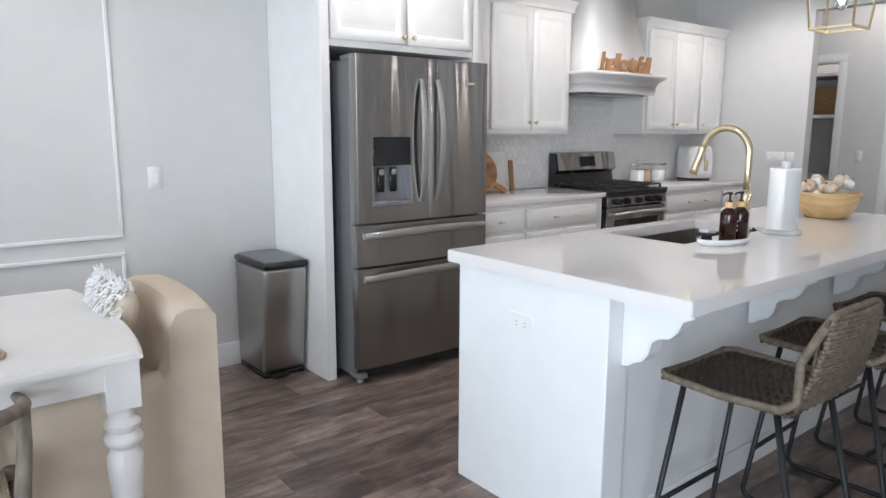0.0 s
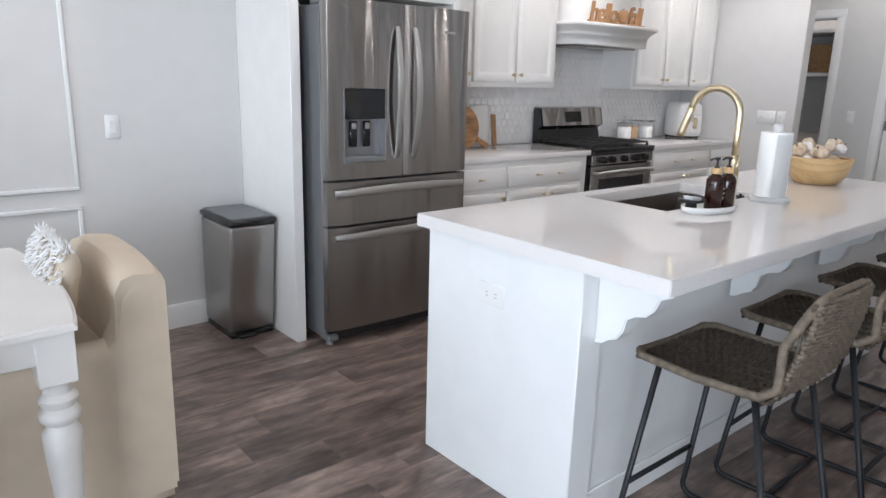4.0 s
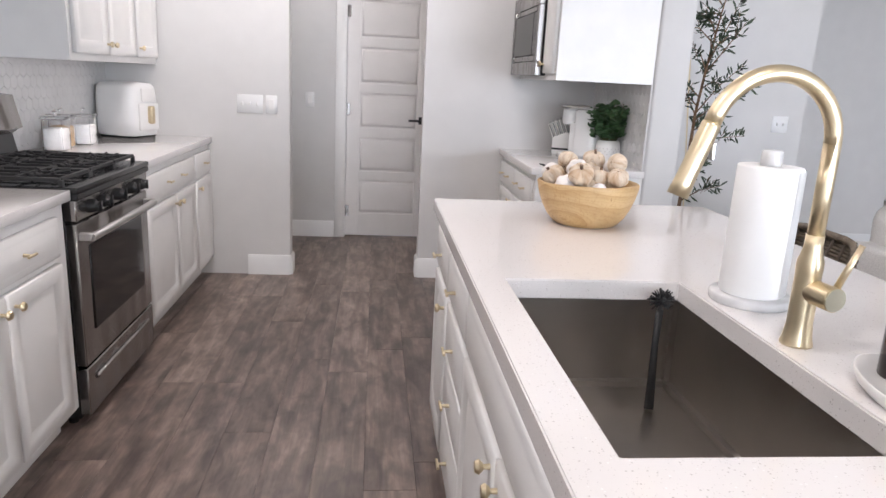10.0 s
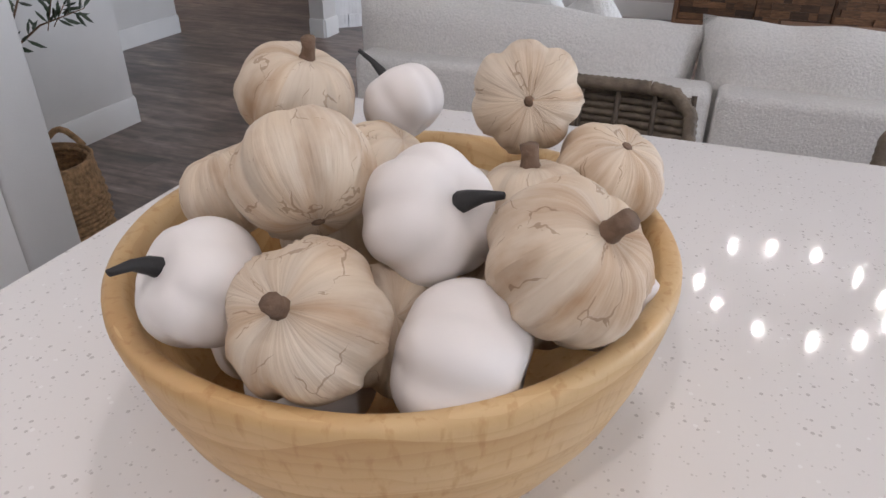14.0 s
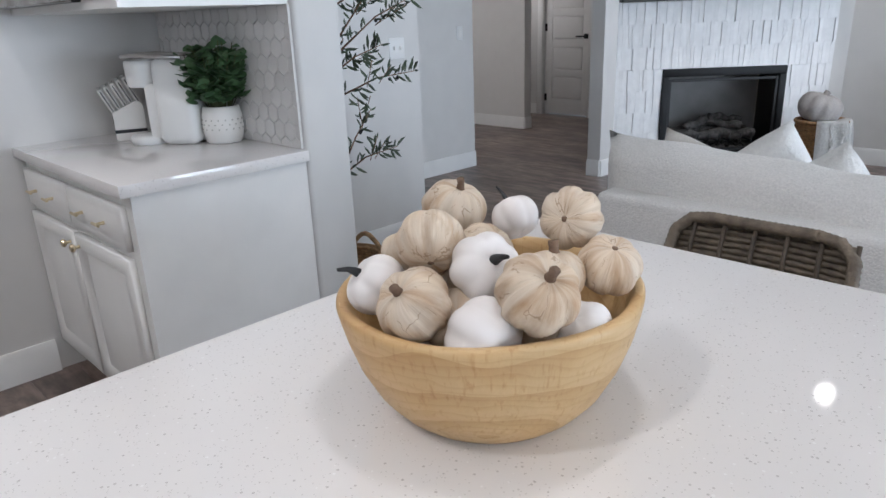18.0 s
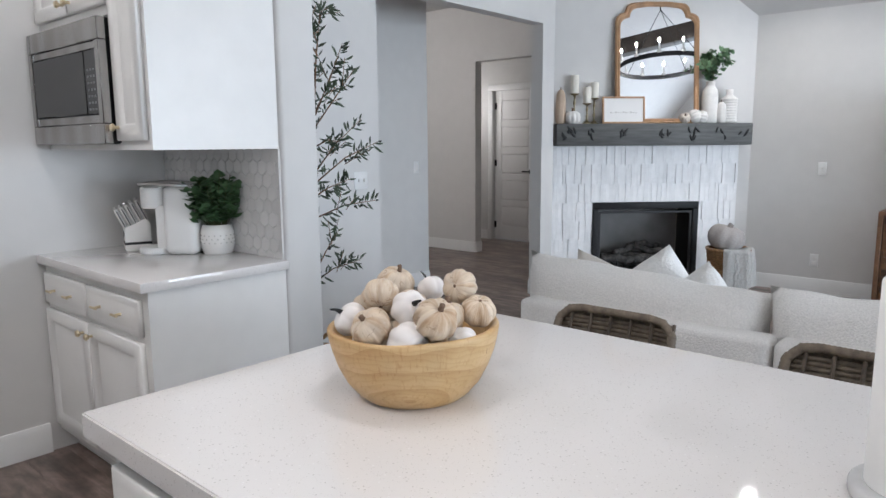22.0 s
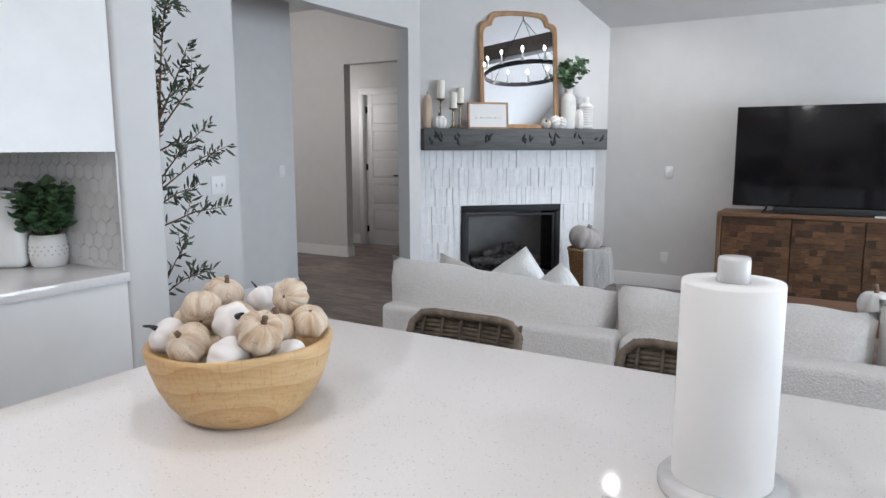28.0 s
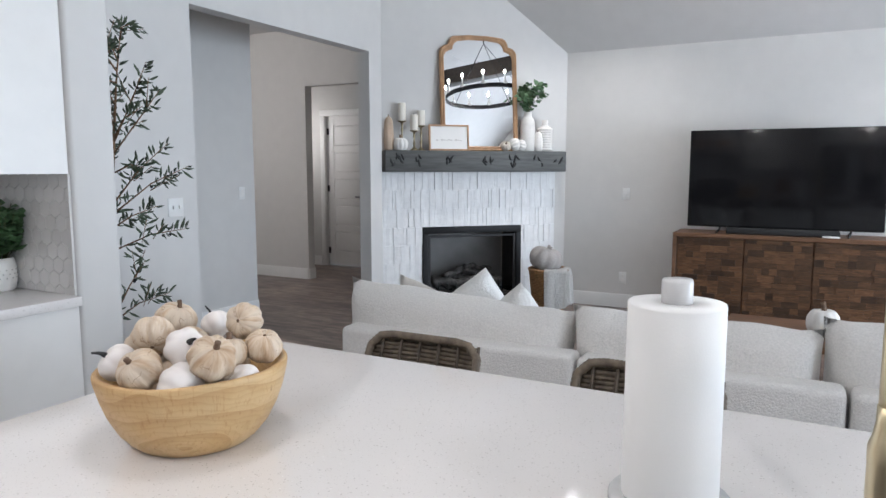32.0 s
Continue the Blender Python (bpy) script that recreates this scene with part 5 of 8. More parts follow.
switch_plate((1.386, DN, 1.117), 0, 1, "rocker", "white rocker light switch on the dining wall")
switch_plate((EX, 3.42, 1.130), -90, 3, "toggle", "white triple switch plate on the end wall")
switch_plate((EX, 3.285, 1.130), -90, 1, "rocker", "white single switch plate on the end wall")
switch_plate((PX, 3.15, 1.13), -90, 1, "rocker", "white switch in the pantry hall")
switch_plate((CX, -0.228, 1.147), -90, 2, "toggle", "white double switch plate beside the opening")
switch_plate((FOX, -1.965, 1.162), -90, 1, "rocker", "white switch on the foyer wall")
switch_plate((5.80, 0.980, 1.13), 0, 1, "rocker", "white switch on the side of the wall end")
switch_plate((4.838, TVY, 1.14), 180, 1, "toggle", "white toggle switch on the TV wall")
switch_plate((4.849, TVY, 0.302), 180, 1, "outlet", "white outlet low on the TV wall")

# ---- pedal bin ----
pb = thing("pedal_bin", "brushed stainless rectangular pedal bin with black lid", "trash can", "", (1.93, 4.03, 0))
bm = B()
box(bm, 1.79, 2.045, 3.775, 4.18, 0.03, 0.628, 0.02, 3)
for v in bm.verts:
    v.co.y += (0.628 - v.co.z) * 0.11 * (4.18 - v.co.y) / 0.405
wpart("body", bm, mat("satin_steel", (0.42, 0.41, 0.40), 0.30, 1.0, vary=0.02, rvar=0.01), pb)
bm = B()
box(bm, 1.785, 2.05, 3.767, 4.185, 0.629, 0.663, 0.014, 3)
wpart("lid_rim", bm, BLACK, pb, "black plastic lid rim")
bm = B()
box(bm, 1.805, 2.03, 3.79, 4.17, 0.659, 0.671, 0.004, 2)
wpart("lid", bm, DARKSIDE, pb, "dark steel lid")
bm = B()
box(bm, 1.795, 2.04, 3.838, 4.175, 0.0, 0.032, 0.008, 2)
wpart("base", bm, BLACK, pb)
bm = B()
box(bm, 1.825, 1.92, 3.785, 3.845, 0.014, 0.030, 0.006, 2)
wpart("pedal", bm, BLACK, pb, "black foot pedal")

# ---- on the island ----
fa = thing("faucet", "brushed gold gooseneck pull-down kitchen faucet", "faucet", "", (3.136, 1.864, ICT))
fx, fy = 3.136, 1.864
bm = B()
lathe(bm, [(0.0275, 0.0), (0.0275, 0.004), (0.025, 0.012), (0.0215, 0.04), (0.0215, 0.13), (0.0220, 0.135), (0.0220, 0.153), (0.0185, 0.163), (0.0155, 0.180), (0.0152, 0.2)], 24, (fx, fy, ICT))
wpart("body", bm, BRASS, fa)
bm = B()
pts = [(fx, fy, 1.10), (fx, fy, 1.20), (fx, fy, 1.276)] + [tuple(p) for p in arc((fx, fy + 0.108, 1.276), 0.108, 180, 22, 20, (0, 1, 0), (0, 0, 1))]
pts.append((fx, pts[-1][1] + 0.006, pts[-1][2] - 0.016))
tube(bm, pts, 0.0142, 14)
wpart("gooseneck", bm, BRASS, fa)
e = Vector(pts[-1])
dn = Vector((0, 0.33, -0.94)).normalized()
bm = B()
tube(bm, [e, e + dn * 0.004, e + dn * 0.09, e + dn * 0.105, e + dn * 0.128], 0.016, 16, [0.0150, 0.0160, 0.0163, 0.0168, 0.0180])
sp = wpart("spray_head", bm, BRASS, fa)
bm = B()
box(bm, fx - 0.005, fx + 0.005, e.y - 0.012, e.y - 0.004, e.z - 0.06, e.z - 0.03, 0.002)
wpart("button", bm, STEEL_H, sp)
bm = B()
cyl(bm, (fx, fy - 0.004, 1.022), (fx - 0.062, fy - 0.012, 1.022), 0.0215, 0.0215, 24)
hn = wpart("handle_hub", bm, BRASS, fa)
bm = B()
cyl(bm, (fx - 0.0615, fy - 0.012, 1.022), (fx - 0.064, fy - 0.0123, 1.022), 0.0200, 0.0200, 24)
wpart("hub_cap", bm, mat("pale_brass", (0.62, 0.60, 0.48), 0.4, 0.8), hn)
bm = B()
tube(bm, [(fx - 0.045, fy - 0.02, 1.03), (fx - 0.05, fy - 0.035, 1.075), (fx - 0.052, fy - 0.05, 1.115)], 0.0055, 10, [0.006, 0.0055, 0.005])
wpart("lever", bm, BRASS, fa)

pt = thing("paper_towel_holder", "white paper towel roll on a marble holder", "paper towel", "", (3.381, 1.817, ICT))
bm = B()
lathe(bm, [(0.081, 0.0), (0.083, 0.004), (0.083, 0.016), (0.080, 0.020)], 36)
part("base", bm, MARBLE, pt, "grey marble base")
bm = B()
lathe(bm, [(0.0105, 0.018), (0.0105, 0.285), (0.0195, 0.286), (0.0205, 0.290), (0.0205, 0.317), (0.019, 0.321)], 20)
part("post", bm, MARBLE, pt, "marble finial post")
bm = B()
n = 48
prof = []
for z, r in ((0.021, 0.0640), (0.024, 0.0645), (0.286, 0.0637), (0.289, 0.0625)):
    prof.append([bm.verts.new(((r + 0.0012 * math.sin(3 * a + 9 * z)) * math.cos(a), (r + 0.0012 * math.sin(3 * a + 9 * z)) * math.sin(a), z)) for a in [2 * math.pi * k / n for k in range(n)]])
for z, r in ((0.289, 0.021), (0.265, 0.0205), (0.021, 0.0205)):
    prof.append([bm.verts.new((r * math.cos(a), r * math.sin(a), z)) for a in [2 * math.pi * k / n for k in range(n)]])
for a, b in zip(prof, prof[1:]):
    for k in range(n):
        bm.faces.new((a[k], a[(k + 1) % n], b[(k + 1) % n], b[k]))
rl = part("roll", bm, PAPER, pt, "white paper roll")
bm = B()
v = []
for k in range(9):
    f = k / 8
    a = radians(205 + 62 * f)
    r = 0.0668 + 0.003 * f * f
    v.append((bm.verts.new((r * math.cos(a), r * math.sin(a), 0.026)), bm.verts.new((r * math.cos(a), r * math.sin(a), 0.284))))
for a, b in zip(v, v[1:]):
    bm.faces.new((a[0], b[0], b[1], a[1]))
bmesh.ops.solidify(bm, geom=bm.faces[:], thickness=0.0008)
part("loose_sheet", bm, PAPER, rl)

# soap tray
tr = thing("soap_tray", "oval white ceramic tray beside the sink", "tray", "", (2.903, 1.822, ICT), -12)
bm = B()
n = 40
rings = []
for a, b, z in ((0.118, 0.058, 0.0), (0.128, 0.068, 0.010), (0.132, 0.072, 0.026), (0.128, 0.068, 0.026), (0.122, 0.062, 0.012), (0.06, 0.03, 0.010)):
    rings.append([bm.verts.new((a * math.cos(2 * math.pi * k / n), b * math.sin(2 * math.pi * k / n), z)) for k in range(n)])
for a, b in zip(rings, rings[1:]):
    for k in range(n):
        bm.faces.new((a[k], a[(k + 1) % n], b[(k + 1) % n], b[k]))
bm.faces.new(list(reversed(rings[0])))
bm.faces.new(rings[-1])
part("dish", bm, CERAMIC, tr)
BOTTLE = [(0.030, 0.0), (0.033, 0.003), (0.0335, 0.105), (0.032, 0.117), (0.024, 0.129), (0.014, 0.136), (0.014, 0.150), (0.0, 0.1501)]
for x, y in ((2.903, 1.808), (2.970, 1.796)):
    so = thing("soap_bottle", "amber glass pump soap bottle with wooden collar", "bottle", "soap bottles", (x, y, ICT + 0.0105), 20)
    bm = B()
    lathe(bm, BOTTLE[:-1], 24)
    part("bottle", bm, mat("amber_glass_full", (0.020, 0.004, 0.002), 0.08, vary=0.1) if "amber_glass_full" not in MATS else MATS["amber_glass_full"], so, "dark amber glass")
    bm = B()
    lathe(bm, [(0.018, 0.138), (0.0185, 0.140), (0.0185, 0.158), (0.0175, 0.160)], 20)
    part("collar", bm, WOODL, so, "light wooden collar")
    bm = B()
    cyl(bm, (0, 0, 0.158), (0, 0, 0.166), 0.011, 0.009, 14)
    cyl(bm, (0, 0, 0.166), (0, 0, 0.192), 0.004, 0.004, 10)
    cyl(bm, (0, 0, 0.190), (0, 0, 0.200), 0.009, 0.009, 14)
    tube(bm, [(0, 0, 0.195), (-0.02, 0.012, 0.196), (-0.034, 0.02, 0.190)], 0.004, 8)
    part("pump", bm, RUBBER, so, "black pump top")
    bm = B()
    for k in range(3):
        box(bm, -0.013, 0.013, -0.0348, -0.0336, 0.045 + 0.018 * k, 0.051 + 0.018 * k)
    part("print", bm, MATS.get("label_print") or mat("label_print", (0.55, 0.50, 0.46), 0.6), so, "pale printed lines")
sd = thing("soap_dish_brush", "black footed dish with a grey sponge", "soap dish", "", (2.823, 1.852, ICT + 0.010))
bm = B()
lathe(bm, [(0.026, 0.0), (0.022, 0.01), (0.020, 0.026), (0.045, 0.032), (0.048, 0.042), (0.045, 0.042), (0.038, 0.036)], 24)
part("dish", bm, RUBBER, sd)
bm = B()
box(bm, -0.034, 0.034, -0.020, 0.020, 0.037, 0.052, 0.004, 2)
bm.transform(Matrix.Rotation(radians(8), 4, "Y"))
part("sponge", bm, mat("grey_sponge", (0.55, 0.55, 0.56), 0.95, vary=0.1, bump=0.4), sd, "pale grey sponge")
# dish brush leaning in the far corner of the sink
db = thing("dish_brush", "black dish brush leaning in the sink corner", "brush", "", (3.425, 1.985, 0.661))
bm = B()
tube(bm, [(3.375, 2.01, 0.668), (3.43, 1.99, 0.80), (3.445, 1.982, 0.875)], 0.009, 8, [0.011, 0.008, 0.009])
wpart("grip", bm, RUBBER, db)
bm = B()
rr = random.Random(2)
c = Vector((3.449, 1.980, 0.895))
for k in range(90):
    d = Vector((rr.gauss(0, 1), rr.gauss(0, 1), rr.gauss(0.2, 1))).normalized()
    tube(bm, [c, c + d * rr.uniform(0.022, 0.030)], 0.0018, 3)
bmesh.ops.create_icosphere(bm, subdivisions=1, radius=0.014, matrix=Matrix.Translation(c))
wpart("bristles", bm, RUBBER, db)

# ---- pumpkin bowl ----
BOWLW = mat("acacia_bowl", (0.60, 0.42, 0.215), 0.46, scale=4, vary=0.10, bump=0.06, bscale=60, stretch=(2, 2, 2))
nt = BOWLW.node_tree
b = nt.nodes["Principled BSDF"]
tc = nt.nodes.new("ShaderNodeTexCoord")
col = b.inputs["Base Color"].links[0].from_socket


def figure(node, col, lo, hi, tint, amt):
    mr = nt.nodes.new("ShaderNodeMapRange")
    mr.inputs[1].default_value, mr.inputs[2].default_value, mr.inputs[3].default_value, mr.inputs[4].default_value = lo, hi, 0.0, amt
    nt.links.new(node.outputs[0], mr.inputs[0])
    mx = nt.nodes.new("ShaderNodeMix")
    mx.data_type, mx.blend_type = "RGBA", "MULTIPLY"
    nt.links.new(mr.outputs[0], mx.inputs[0])
    nt.links.new(col, mx.inputs[6])
    mx.inputs[7].default_value = tint
    return mx.outputs[2]


# year rings about an axis that lies across the block, then short vertical flecks
mp = nt.nodes.new("ShaderNodeMapping")
mp.inputs["Location"].default_value = (0.015, 0.0, -0.045)
mp.inputs["Rotation"].default_value = (0.25, 0.0, -0.6435)
mp.inputs["Scale"].default_value = (0.62, 0.5, 1.25)
nt.links.new(tc.outputs["Object"], mp.inputs[0])
for sc, dist, lo, hi, amt in ((8.0, 6.0, 0.35, 1.0, 0.58), (27.0, 8.0, 0.55, 1.0, 0.30)):
    wv = nt.nodes.new("ShaderNodeTexWave")
    wv.wave_type, wv.rings_direction, wv.wave_profile = "RINGS", "Y", "SAW"
    wv.inputs["Scale"].default_value, wv.inputs["Distortion"].default_value = sc, dist
    wv.inputs["Detail"].default_value, wv.inputs["Detail Scale"].default_value = 1.0, 1.2
    nt.links.new(mp.outputs[0], wv.inputs["Vector"])
    col = figure(wv, col, lo, hi, (0.74, 0.62, 0.46, 1), amt)
for stretch, sc, lo, hi, tint, amt in (((1, 1, 0.16), 210.0, 0.56, 0.70, (0.76, 0.62, 0.46, 1), 0.55), ((1, 1, 0.5), 9.0, 0.45, 0.70, (0.90, 0.82, 0.70, 1), 0.8), ((1, 1, 0.7), 48.0, 0.72, 0.76, (0.45, 0.30, 0.18, 1), 0.8)):
    mp = nt.nodes.new("ShaderNodeMapping")
    mp.inputs["Scale"].default_value = stretch
    nt.links.new(tc.outputs["Object"], mp.inputs[0])
    nz = nt.nodes.new("ShaderNodeTexNoise")
    nz.inputs["Scale"].default_value, nz.inputs["Detail"].default_value = sc, 3
    nt.links.new(mp.outputs[0], nz.inputs["Vector"])
    col = figure(nz, col, lo, hi, tint, amt)
nt.links.new(col, b.inputs["Base Color"])
bw = thing("wooden_bowl", "turned light acacia bowl filled with mini pumpkins", "bowl", "", (4.159, 1.946, ICT + 0.001))
bm = B()
lathe(bm, [(0.060, 0.0), (0.092, 0.0), (0.098, 0.002), (0.110, 0.012), (0.127, 0.032), (0.142, 0.060), (0.153, 0.090), (0.1592, 0.115), (0.1615, 0.127), (0.1612, 0.1315), (0.1585, 0.1345), (0.1520, 0.1340), (0.1485, 0.1305), (0.1465, 0.1240), (0.142, 0.100), (0.128, 0.062), (0.09, 0.030), (0.03, 0.022)], 96)
for v in bm.verts:
    # the rim is hand-cut, a little higher on one side, with tool ripples
    up = max(0.0, (v.co.z - 0.10) / 0.0345)
    a = math.atan2(v.co.y, v.co.x)
    v.co.z += up * (0.0035 * math.cos(a - 3.6) + 0.0010 * math.sin(5 * a + 1))
    k = 0.985 + 0.004 * noise.noise(Vector((v.co.x * 14, v.co.y * 14, v.co.z * 20)))
    v.co.x, v.co.y = v.co.x * k, v.co.y * k
part("vessel", bm, BOWLW, bw)
HUSK = mat("dried_husk", (0.61, 0.525, 0.425), 0.60, scale=7, vary=0.06, bump=0.0)
nt = HUSK.node_tree
tc = nt.nodes.new("ShaderNodeTexCoord")
gr = nt.nodes.new("ShaderNodeTexGradient")
gr.gradient_type = "RADIAL"
nt.links.new(tc.outputs["Object"], gr.inputs[0])
sp = nt.nodes.new("ShaderNodeSeparateXYZ")
nt.links.new(tc.outputs["Object"], sp.inputs[0])
oi = nt.nodes.new("ShaderNodeObjectInfo")
sd_ = nt.nodes.new("ShaderNodeMath")
sd_.operation, sd_.inputs[1].default_value = "MULTIPLY", 40.0
nt.links.new(oi.outputs["Random"], sd_.inputs[0])
cb = nt.nodes.new("ShaderNodeCombineXYZ")
nt.links.new(gr.outputs[1], cb.inputs[0])
nt.links.new(sp.outputs[2], cb.inputs[1])
nt.links.new(sd_.outputs[0], cb.inputs[2])
b = nt.nodes["Principled BSDF"]
col = b.inputs["Base Color"].links[0].from_socket
height = None
# broad tone of the leaves, fine fibres, brown streaks
for around, along, detail, lo, hi, tint, amt in ((9.0, 30.0, 2, 0.38, 0.66, (1.08, 1.04, 0.98, 1), 1.0), (70.0, 26.0, 4, 0.30, 0.70, (0.86, 0.81, 0.75, 1), 0.6), (11.0, 24.0, 4, 0.46, 0.72, (0.66, 0.50, 0.36, 1), 0.9)):
    mp = nt.nodes.new("ShaderNodeMapping")
    mp.inputs["Scale"].default_value = (around, along, 1.0)
    nt.links.new(cb.outputs[0], mp.inputs[0])
    nz = nt.nodes.new("ShaderNodeTexNoise")
    nz.inputs["Scale"].default_value, nz.inputs["Detail"].default_value = 1.0, detail
    nt.links.new(mp.outputs[0], nz.inputs["Vector"])
    col = figure(nz, col, lo, hi, tint, amt)
    if detail == 4 and height is None:
        height = nz
# torn edges of the overlapping leaves: thin broken lines, dark where the leaf lifts
warp = nt.nodes.new("ShaderNodeTexNoise")
warp.inputs["Scale"].default_value, warp.inputs["Detail"].default_value = 55.0, 3
nt.links.new(tc.outputs["Object"], warp.inputs["Vector"])
wsc = nt.nodes.new("ShaderNodeVectorMath")
wsc.operation, wsc.inputs[3].default_value = "SCALE", 0.75
nt.links.new(warp.outputs["Color"], wsc.inputs[0])
mp = nt.nodes.new("ShaderNodeMapping")
mp.inputs["Scale"].default_value = (8.0, 26.0, 1.0)
nt.links.new(cb.outputs[0], mp.inputs[0])
wad = nt.nodes.new("ShaderNodeVectorMath")
nt.links.new(mp.outputs[0], wad.inputs[0])
nt.links.new(wsc.outputs[0], wad.inputs[1])
vo = nt.nodes.new("ShaderNodeTexVoronoi")
vo.feature, vo.inputs["Scale"].default_value = "DISTANCE_TO_EDGE", 1.0
nt.links.new(wad.outputs[0], vo.inputs["Vector"])
gate = nt.nodes.new("ShaderNodeTexNoise")
gate.inputs["Scale"].default_value, gate.inputs["Detail"].default_value = 60.0, 2
nt.links.new(tc.outputs["Object"], gate.inputs["Vector"])
gm = nt.nodes.new("ShaderNodeMapRange")
gm.inputs[1].default_value, gm.inputs[2].default_value, gm.inputs[3].default_value, gm.inputs[4].default_value = 0.46, 0.72, 0.0, 0.026
nt.links.new(gate.outputs[0], gm.inputs[0])
line = nt.nodes.new("ShaderNodeMath")
line.operation = "LESS_THAN"
nt.links.new(vo.outputs["Distance"], line.inputs[0])
nt.links.new(gm.outputs[0], line.inputs[1])
col = figure(line, col, 0.0, 1.0, (0.42, 0.31, 0.23, 1), 0.6)
hs_ = nt.nodes.new("ShaderNodeMath")
hs_.operation = "SUBTRACT"
nt.links.new(height.outputs[0], hs_.inputs[0])
nt.links.new(line.outputs[0], hs_.inputs[1])
bp = nt.nodes.new("ShaderNodeBump")
bp.inputs["Strength"].default_value, bp.inputs["Distance"].default_value = 0.40, 0.003
nt.links.new(hs_.outputs[0], bp.inputs["Height"])
nt.links.new(bp.outputs[0], b.inputs["Normal"])
nt.links.new(col, b.inputs["Base Color"])
PUMPW = mat("white_painted_pumpkin", (0.75, 0.715, 0.695), 0.55, scale=5, vary=0.03, bump=0.04, bscale=20)
STEMB = mat("brown_stem", (0.16, 0.10, 0.065), 0.8, scale=30, vary=0.4, bump=0.4, bscale=100)
STEMK = mat("black_stem", (0.014, 0.014, 0.015), 0.55, vary=0.2, bump=0.3, bscale=60)


def pumpkin(at, r, axis, husk, seed, stem=1.0, flat=0.84, ribs=6, parent_label=None, category="pumpkin", group="mini pumpkins in the bowl", material=None, stem_material=None):
    p = thing("mini_pumpkin" if group else "pumpkin", parent_label or ("small beige husk-wrapped decorative pumpkin" if husk else "small white painted decorative pumpkin"), category, group, at)
    p.rotation_euler = Vector(axis).to_track_quat("Z", "Y").to_euler()
    rr = random.Random(seed)
    bm = B()
    ph = rr.uniform(0, 6.28)
    off = Vector((seed * 3.1, seed * 1.7, 0))
    nseg, nring = (112, 22) if husk else (64, 22)
    rings = []
    for i in range(nring + 1):
        t = math.pi * i / nring
        ring = []
        for k in range(nseg):
            a = 2 * math.pi * k / nseg
            s = math.sin(t)
            cl = abs(math.cos(ribs * a / 2 + ph + 0.25 * math.sin(a + seed)))
            rib = 1 - ((0.055 * cl ** 6 + 0.045 * cl ** 2) if not husk else (0.055 * cl ** 3 + 0.05 * cl ** 10)) * min(1, s * 1.5)
            if husk:
                tw = a + 0.25 * (t - 1.5) + 0.06 * noise.noise(Vector((t * 2, seed, 0)))
                saw = (tw * 4.0 / math.pi + ph + 0.22 * math.sin(3 * a + seed) + 0.15 * math.sin(2 * t + a + seed)) % 1.0
                rib *= 1 + 0.060 * saw ** 3 * min(1, s * 1.3) * (0.5 + 0.5 * math.sin(seed * 7 + int(tw * 4.0 / math.pi + ph) * 2.4)) + 0.035 * noise.noise(Vector((math.cos(a) * 3, math.sin(a) * 3, t * 0.9)) + off)
            lump = 1 + 0.03 * noise.noise(Vector((math.cos(a) * 1.3, math.sin(a) * 1.3, t)) + off * 2)
            dim = 0.16 * math.exp(-(t / 0.42) ** 2) + 0.12 * math.exp(-((math.pi - t) / 0.4) ** 2)
            rad = r * s ** 0.88 * rib * lump
            z = r * flat * (math.cos(t) * (1 - dim * 1.2)) * lump
            ring.append(bm.verts.new((rad * math.cos(a) + 1e-5 * math.cos(a), rad * math.sin(a) + 1e-5 * math.sin(a), z)))
        rings.append(ring)
    for a, b in zip(rings, rings[1:]):
        for k in range(nseg):
            bm.faces.new((a[k], b[k], b[(k + 1) % nseg], a[(k + 1) % nseg]))
    bmesh.ops.remove_doubles(bm, verts=bm.verts[:], dist=2e-5)
    part("fruit", bm, material or (HUSK if husk else PUMPW), p)
    if husk and not stem:
        bm = B()
        lathe(bm, [(0.0005, -r * flat * 0.895), (0.05 * r, -r * flat * 0.885), (0.10 * r, -r * flat * 0.865), (0.02 * r, -r * flat * 0.84)], 7)
        part("blossom_end", bm, STEMB, p, "dark dried blossom end")
    if stem:
        bm = B()
        z0 = r * flat * 0.78
        bend = Vector((rr.uniform(-1, 1), rr.uniform(-1, 1), 0)) * (0.006 if husk else 0.010)
        if isinstance(stem, tuple):
            L, th, curl = stem
        else:
            L, th, curl = (0.012 if husk else 0.019) * stem * r / 0.040, 0.0060 * r / 0.042, 0.2
        bend = bend.normalized() * L * curl
        cut = 1.05 if husk or L > 0.028 else 0.42
        tube(bm, [(0, 0, z0 - 0.005), (0, 0, z0), (bend.x * 0.08, bend.y * 0.08, z0 + L * 0.25), (bend.x * 0.35, bend.y * 0.35, z0 + L * 0.6), (bend.x, bend.y, z0 + L)], th, 9, [th * 1.45, th * 1.25, th, th * (1 + cut) / 2 * 0.95, th * cut])
        for v in bm.verts:
            v.co += 0.0006 * noise.noise_vector(v.co * 260)
        part("stem", bm, stem_material or (STEMB if husk else STEMK), p, "dark stem")
    return p


RV, UV, CV = Vector((-0.935, -0.355, 0.006)), Vector((0.184, -0.469, 0.864)), Vector((-0.304, 0.808, 0.504))
